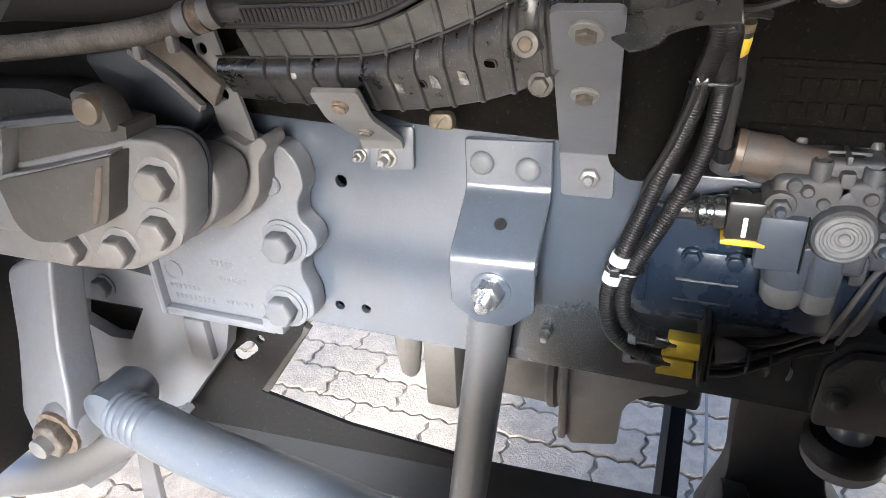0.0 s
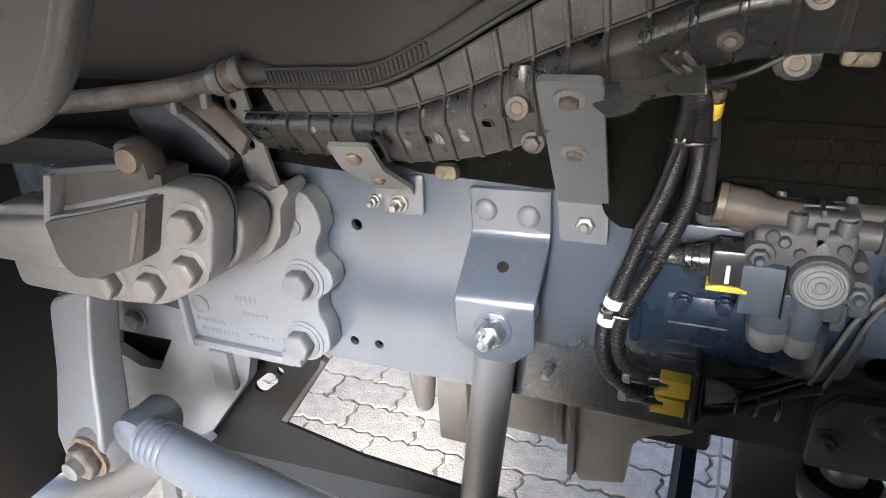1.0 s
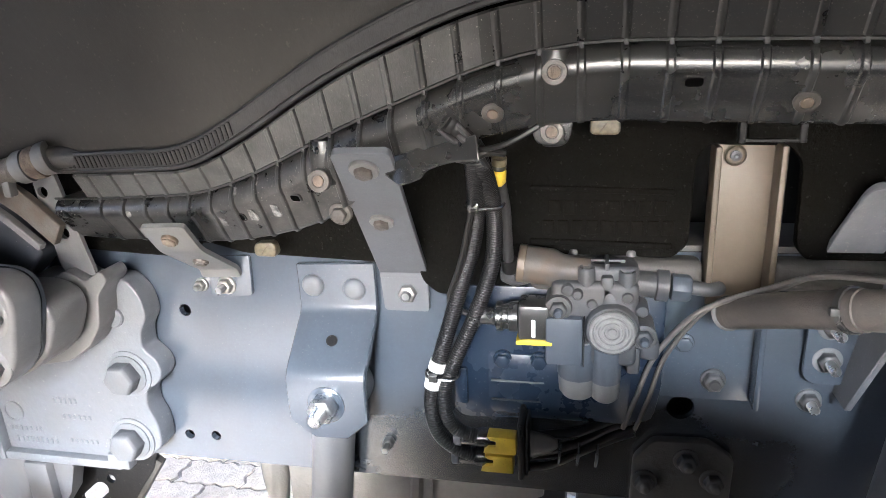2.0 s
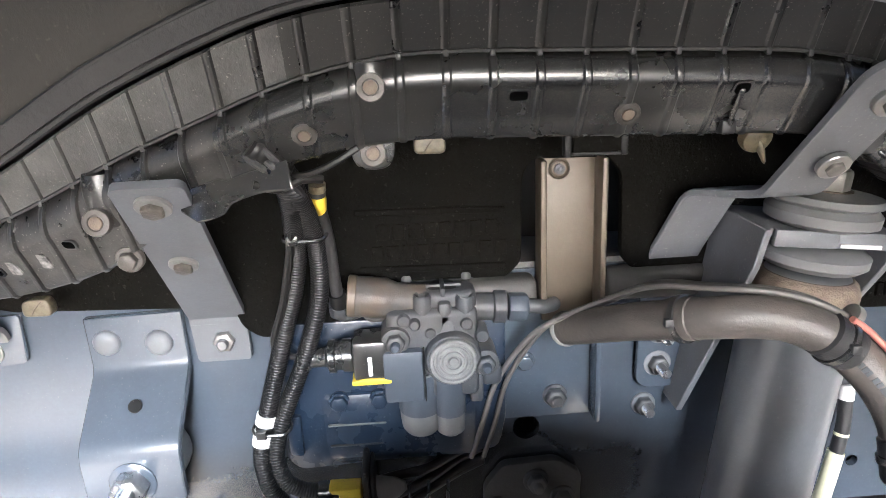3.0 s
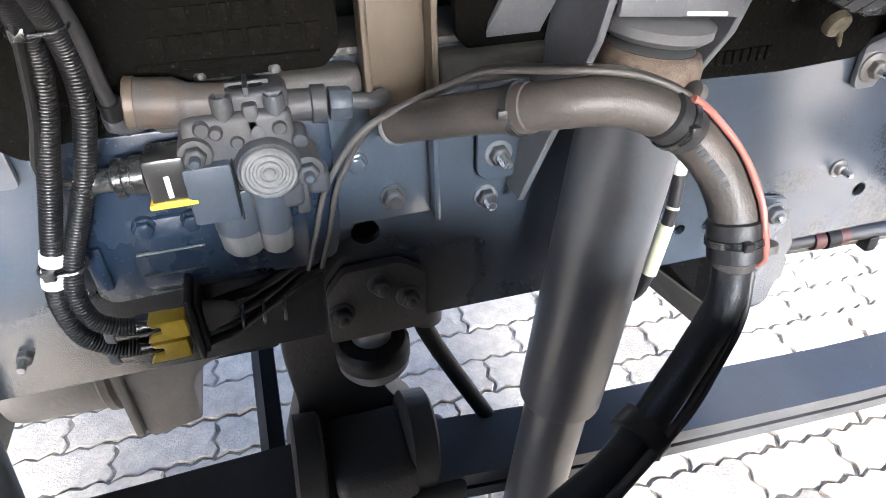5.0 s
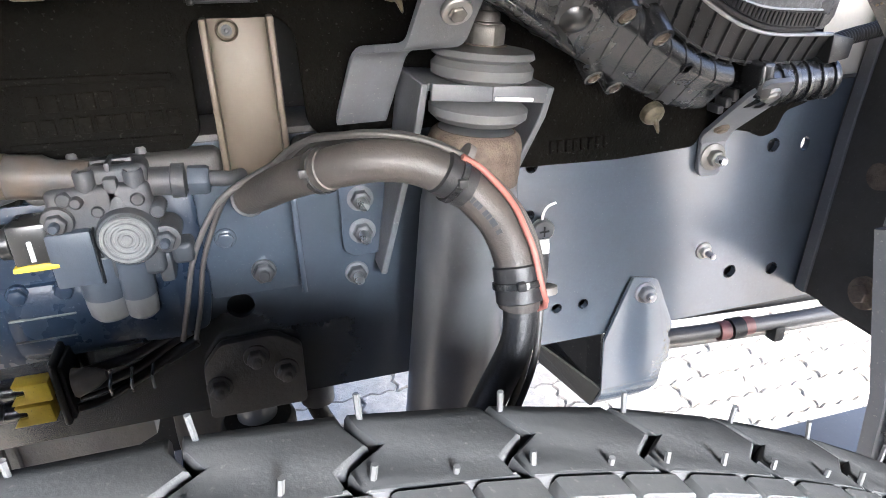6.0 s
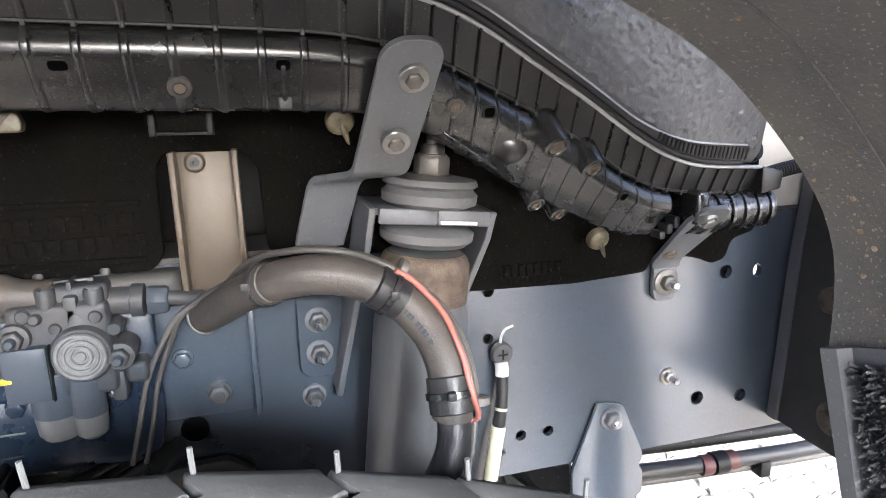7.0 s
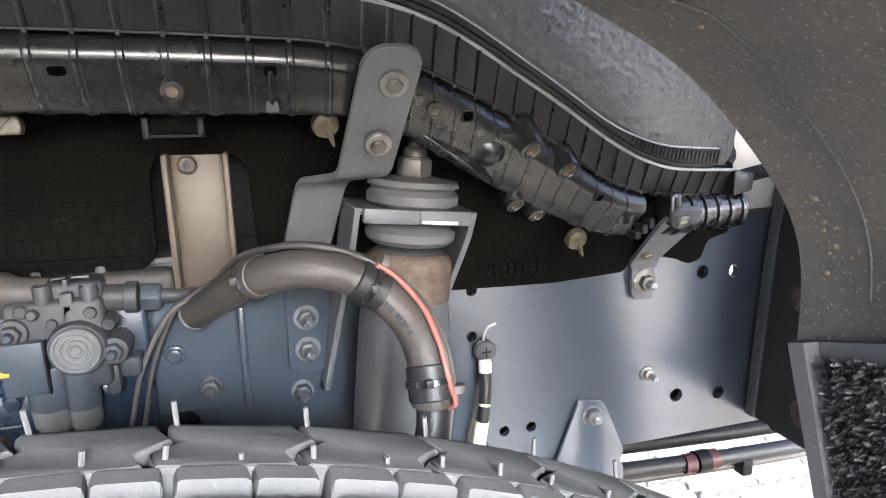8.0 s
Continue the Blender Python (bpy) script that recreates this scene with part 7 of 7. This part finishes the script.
# ---- clips ----
def build_clip(x, y, z, round_head):
    c = thing("edge_clip", (x, y, z - 0.012), "small dirty amber plastic edge clip under the duct", "clip", "clips under the duct")
    if round_head:
        part("body", lathe([(0.0115, -0.004), (0.0118, 0.0), (0.0105, 0.0036), (0.0065, 0.0060), (0.0028, 0.0066), (0.0, 0.0056)], (x, y, z), (0.05, -0.85, -0.35), 20), M_GLASSY, c)
        part("tip", lathe([(0.0030, -0.004), (0.0026, 0.004), (0.0012, 0.012), (0.0, 0.0135)], (x + 0.002, y - 0.003, z - 0.006), (0.30, -0.1, -1), 10), M_GLASSY, c, "pointed tip")
    else:
        part("body", plate(rounded([(x - 0.011, z + 0.0065), (x + 0.008, z + 0.0075), (x + 0.011, z + 0.001), (x + 0.0105, z - 0.0075), (x - 0.012, z - 0.007)], 0.005, 4), y - 0.006, y + 0.005, (), 0.0026, 3), M_GLASSY, c)
        part("tongue", strip([(x - 0.004, y - 0.0065, z - 0.005), (x - 0.001, y - 0.0068, z), (x + 0.0045, y - 0.006, z + 0.0055)], 0.0022, 0.0012, (1, 0, 0.4)), M_BROWN, c, "brown tongue")
    return c


for cx, cy, cz, head in ((-0.085, -0.105, 1.074, False), (0.147, -0.110, 1.066, True), (-0.398, -0.065, 0.956, False), (0.402, -0.062, 0.939, True)):
    build_clip(cx, cy, cz, head)


def build_fastener(x, y, z, r, axis=(0, -1, 0.1)):
    f = thing("duct_fastener", (x, y, z), "flat dull plated fastener in the duct", "fastener", "fasteners in the duct")
    part("disc", lathe([(r * 0.85, -0.004), (r * 0.85, 0.0006), (r * 0.8, 0.0014), (r * 0.5, 0.0018), (r * 0.45, 0.0010), (0, 0.0010)], (x, y, z), axis, 22), M_FAST, f)
    part("screw", lathe([(r * 0.42, 0.0), (r * 0.40, 0.0020), (r * 0.2, 0.0024), (0, 0.0016)], (x, y, z), axis, 14), M_RUST, f)


for bx, bz, br in ((0.0365, 1.0935, 0.0095), (-0.164, 1.090, 0.0095), (0.232, 1.0745, 0.0085)):
    build_fastener(bx, duct_face(bx, bz) - 0.0015, bz, br, (0, -0.88, -0.48))
for bx, by, bz, br in ((-0.120, -0.1765, 1.118, 0.010), (-0.1235, -0.1365, 1.0735, 0.010), (-0.307, -0.1375, 1.038, 0.011)):
    build_fastener(bx, by, bz, br)
bolt((-0.302, -0.110, 1.004), (0, -1, -0.1), af=0.012, head=0.006, washer=0.010, mat=M_FAST, label="dull brown screw under the duct", group="fasteners in the duct", name="duct_fastener")


# ---- paving ----
def build_paving():
    rnd = random.Random(3)
    L, W, gap, Y0 = 0.200, 0.100, 0.0042, 0.072

    def tooth(u):
        """A rounded zigzag of period one."""
        f = u - math.floor(u)
        return (4 * f - 1 if f < 0.5 else 3 - 4 * f) * 0.75 + 0.25 * math.sin(2 * math.pi * u - math.pi / 2)

    def outline(x0, x1, y0, y1, g, steps):
        """The edge of a block with toothed sides that fit those of its neighbours."""
        side = lambda y: 0.0062 * tooth(y / 0.05)
        edge = lambda x: 0.0052 * tooth(x / 0.05)
        out = [(x0 + (x1 - x0) * i / steps, y0 + g) for i in range(steps)]
        out = [(x, y + edge(x)) for x, y in out]
        half = steps // 2
        out += [(x1 - g + side(y), y + edge(x1)) for y in (y0 + g + (y1 - y0 - 2 * g) * i / half for i in range(half))]
        out += [(x, y1 - g + edge(x)) for x in (x1 - (x1 - x0) * i / steps for i in range(steps))]
        out += [(x0 + g + side(y), y + edge(x0)) for y in (y1 - g - (y1 - y0 - 2 * g) * i / half for i in range(half))]
        return [(min(max(x, x0 - 0.01 + g), x1 + 0.01 - g), y) for x, y in out]

    def stone_mesh(seed):
        r = random.Random(seed)
        b = bmesh.new()
        pts = [(x + r.uniform(-0.0019, 0.0019), y + r.uniform(-0.0019, 0.0019)) for x, y in outline(-L / 2, L / 2, -W / 2, W / 2, gap, 16)]
        rows = []
        for z, s in ((-0.012, 1.0), (-0.0035, 1.0), (0.0, 0.965)):
            rows.append([b.verts.new((x * (1 - (1 - s) * 0.5), y * s, z + r.uniform(-0.0006, 0.0006))) for x, y in pts])
        k = len(pts)
        for p, q in zip(rows, rows[1:]):
            for i in range(k):
                b.faces.new((p[i], p[(i + 1) % k], q[(i + 1) % k], q[i]))
        b.faces.new(rows[-1])
        return finish(b, "paver", M_PAVER, smooth=False)
    meshes = [stone_mesh(s) for s in range(6)]
    pv = thing("pavement", (0, 0.6, 0), "pale grey interlocking concrete block paving, jagged joints", "pavement", kind="structure")
    places = []
    for j in range(-2, 18):
        for i in range(-8, 9):
            places.append((i * L + (L / 2 if j % 2 else 0), Y0 + j * W))
    places.sort(key=lambda p: (p[0] - 0.1) ** 2 * 0.7 + (p[1] - 0.65) ** 2 * 1.6)
    for x, y in places[:300]:
        ob = new("paver", meshes[rnd.randrange(6)])
        ob.parent = pv
        ob.location = (x, y - 0.6, rnd.uniform(-0.0025, 0.0025))
        ob.rotation_euler = (rnd.uniform(-0.008, 0.008), rnd.uniform(-0.008, 0.008), rnd.uniform(-0.012, 0.012))
    # the rest of the yard, joined
    verts, faces = [], []
    near = set((round(x, 3), round(y, 3)) for x, y in places[:300])
    for j in range(-40, 70):
        for i in range(-24, 25):
            x, y = i * L + (L / 2 if j % 2 else 0), Y0 + j * W
            if (round(x, 3), round(y, 3)) in near:
                continue
            z = rnd.uniform(-0.0012, 0.0012)
            k = len(verts)
            for s, zz in ((0, -0.006), (0.001, z)):
                verts += [(x + sx * (L / 2 - gap - s), y + sy * (W / 2 - gap - s) - 0.6, zz) for sx, sy in ((-1, -1), (1, -1), (1, 1), (-1, 1))]
            faces += [(k + 4, k + 5, k + 6, k + 7)] + [(k + q, k + (q + 1) % 4, k + 4 + (q + 1) % 4, k + 4 + q) for q in range(4)]
    me = bpy.data.meshes.new("far_pavers")
    me.from_pydata(verts, [], faces)
    me.materials.append(M_PAVER)
    ob = new("far_pavers", me)
    ob.parent = pv
    tagged(ob, "joined pavers of the wider yard", kind="stuff")


build_paving()
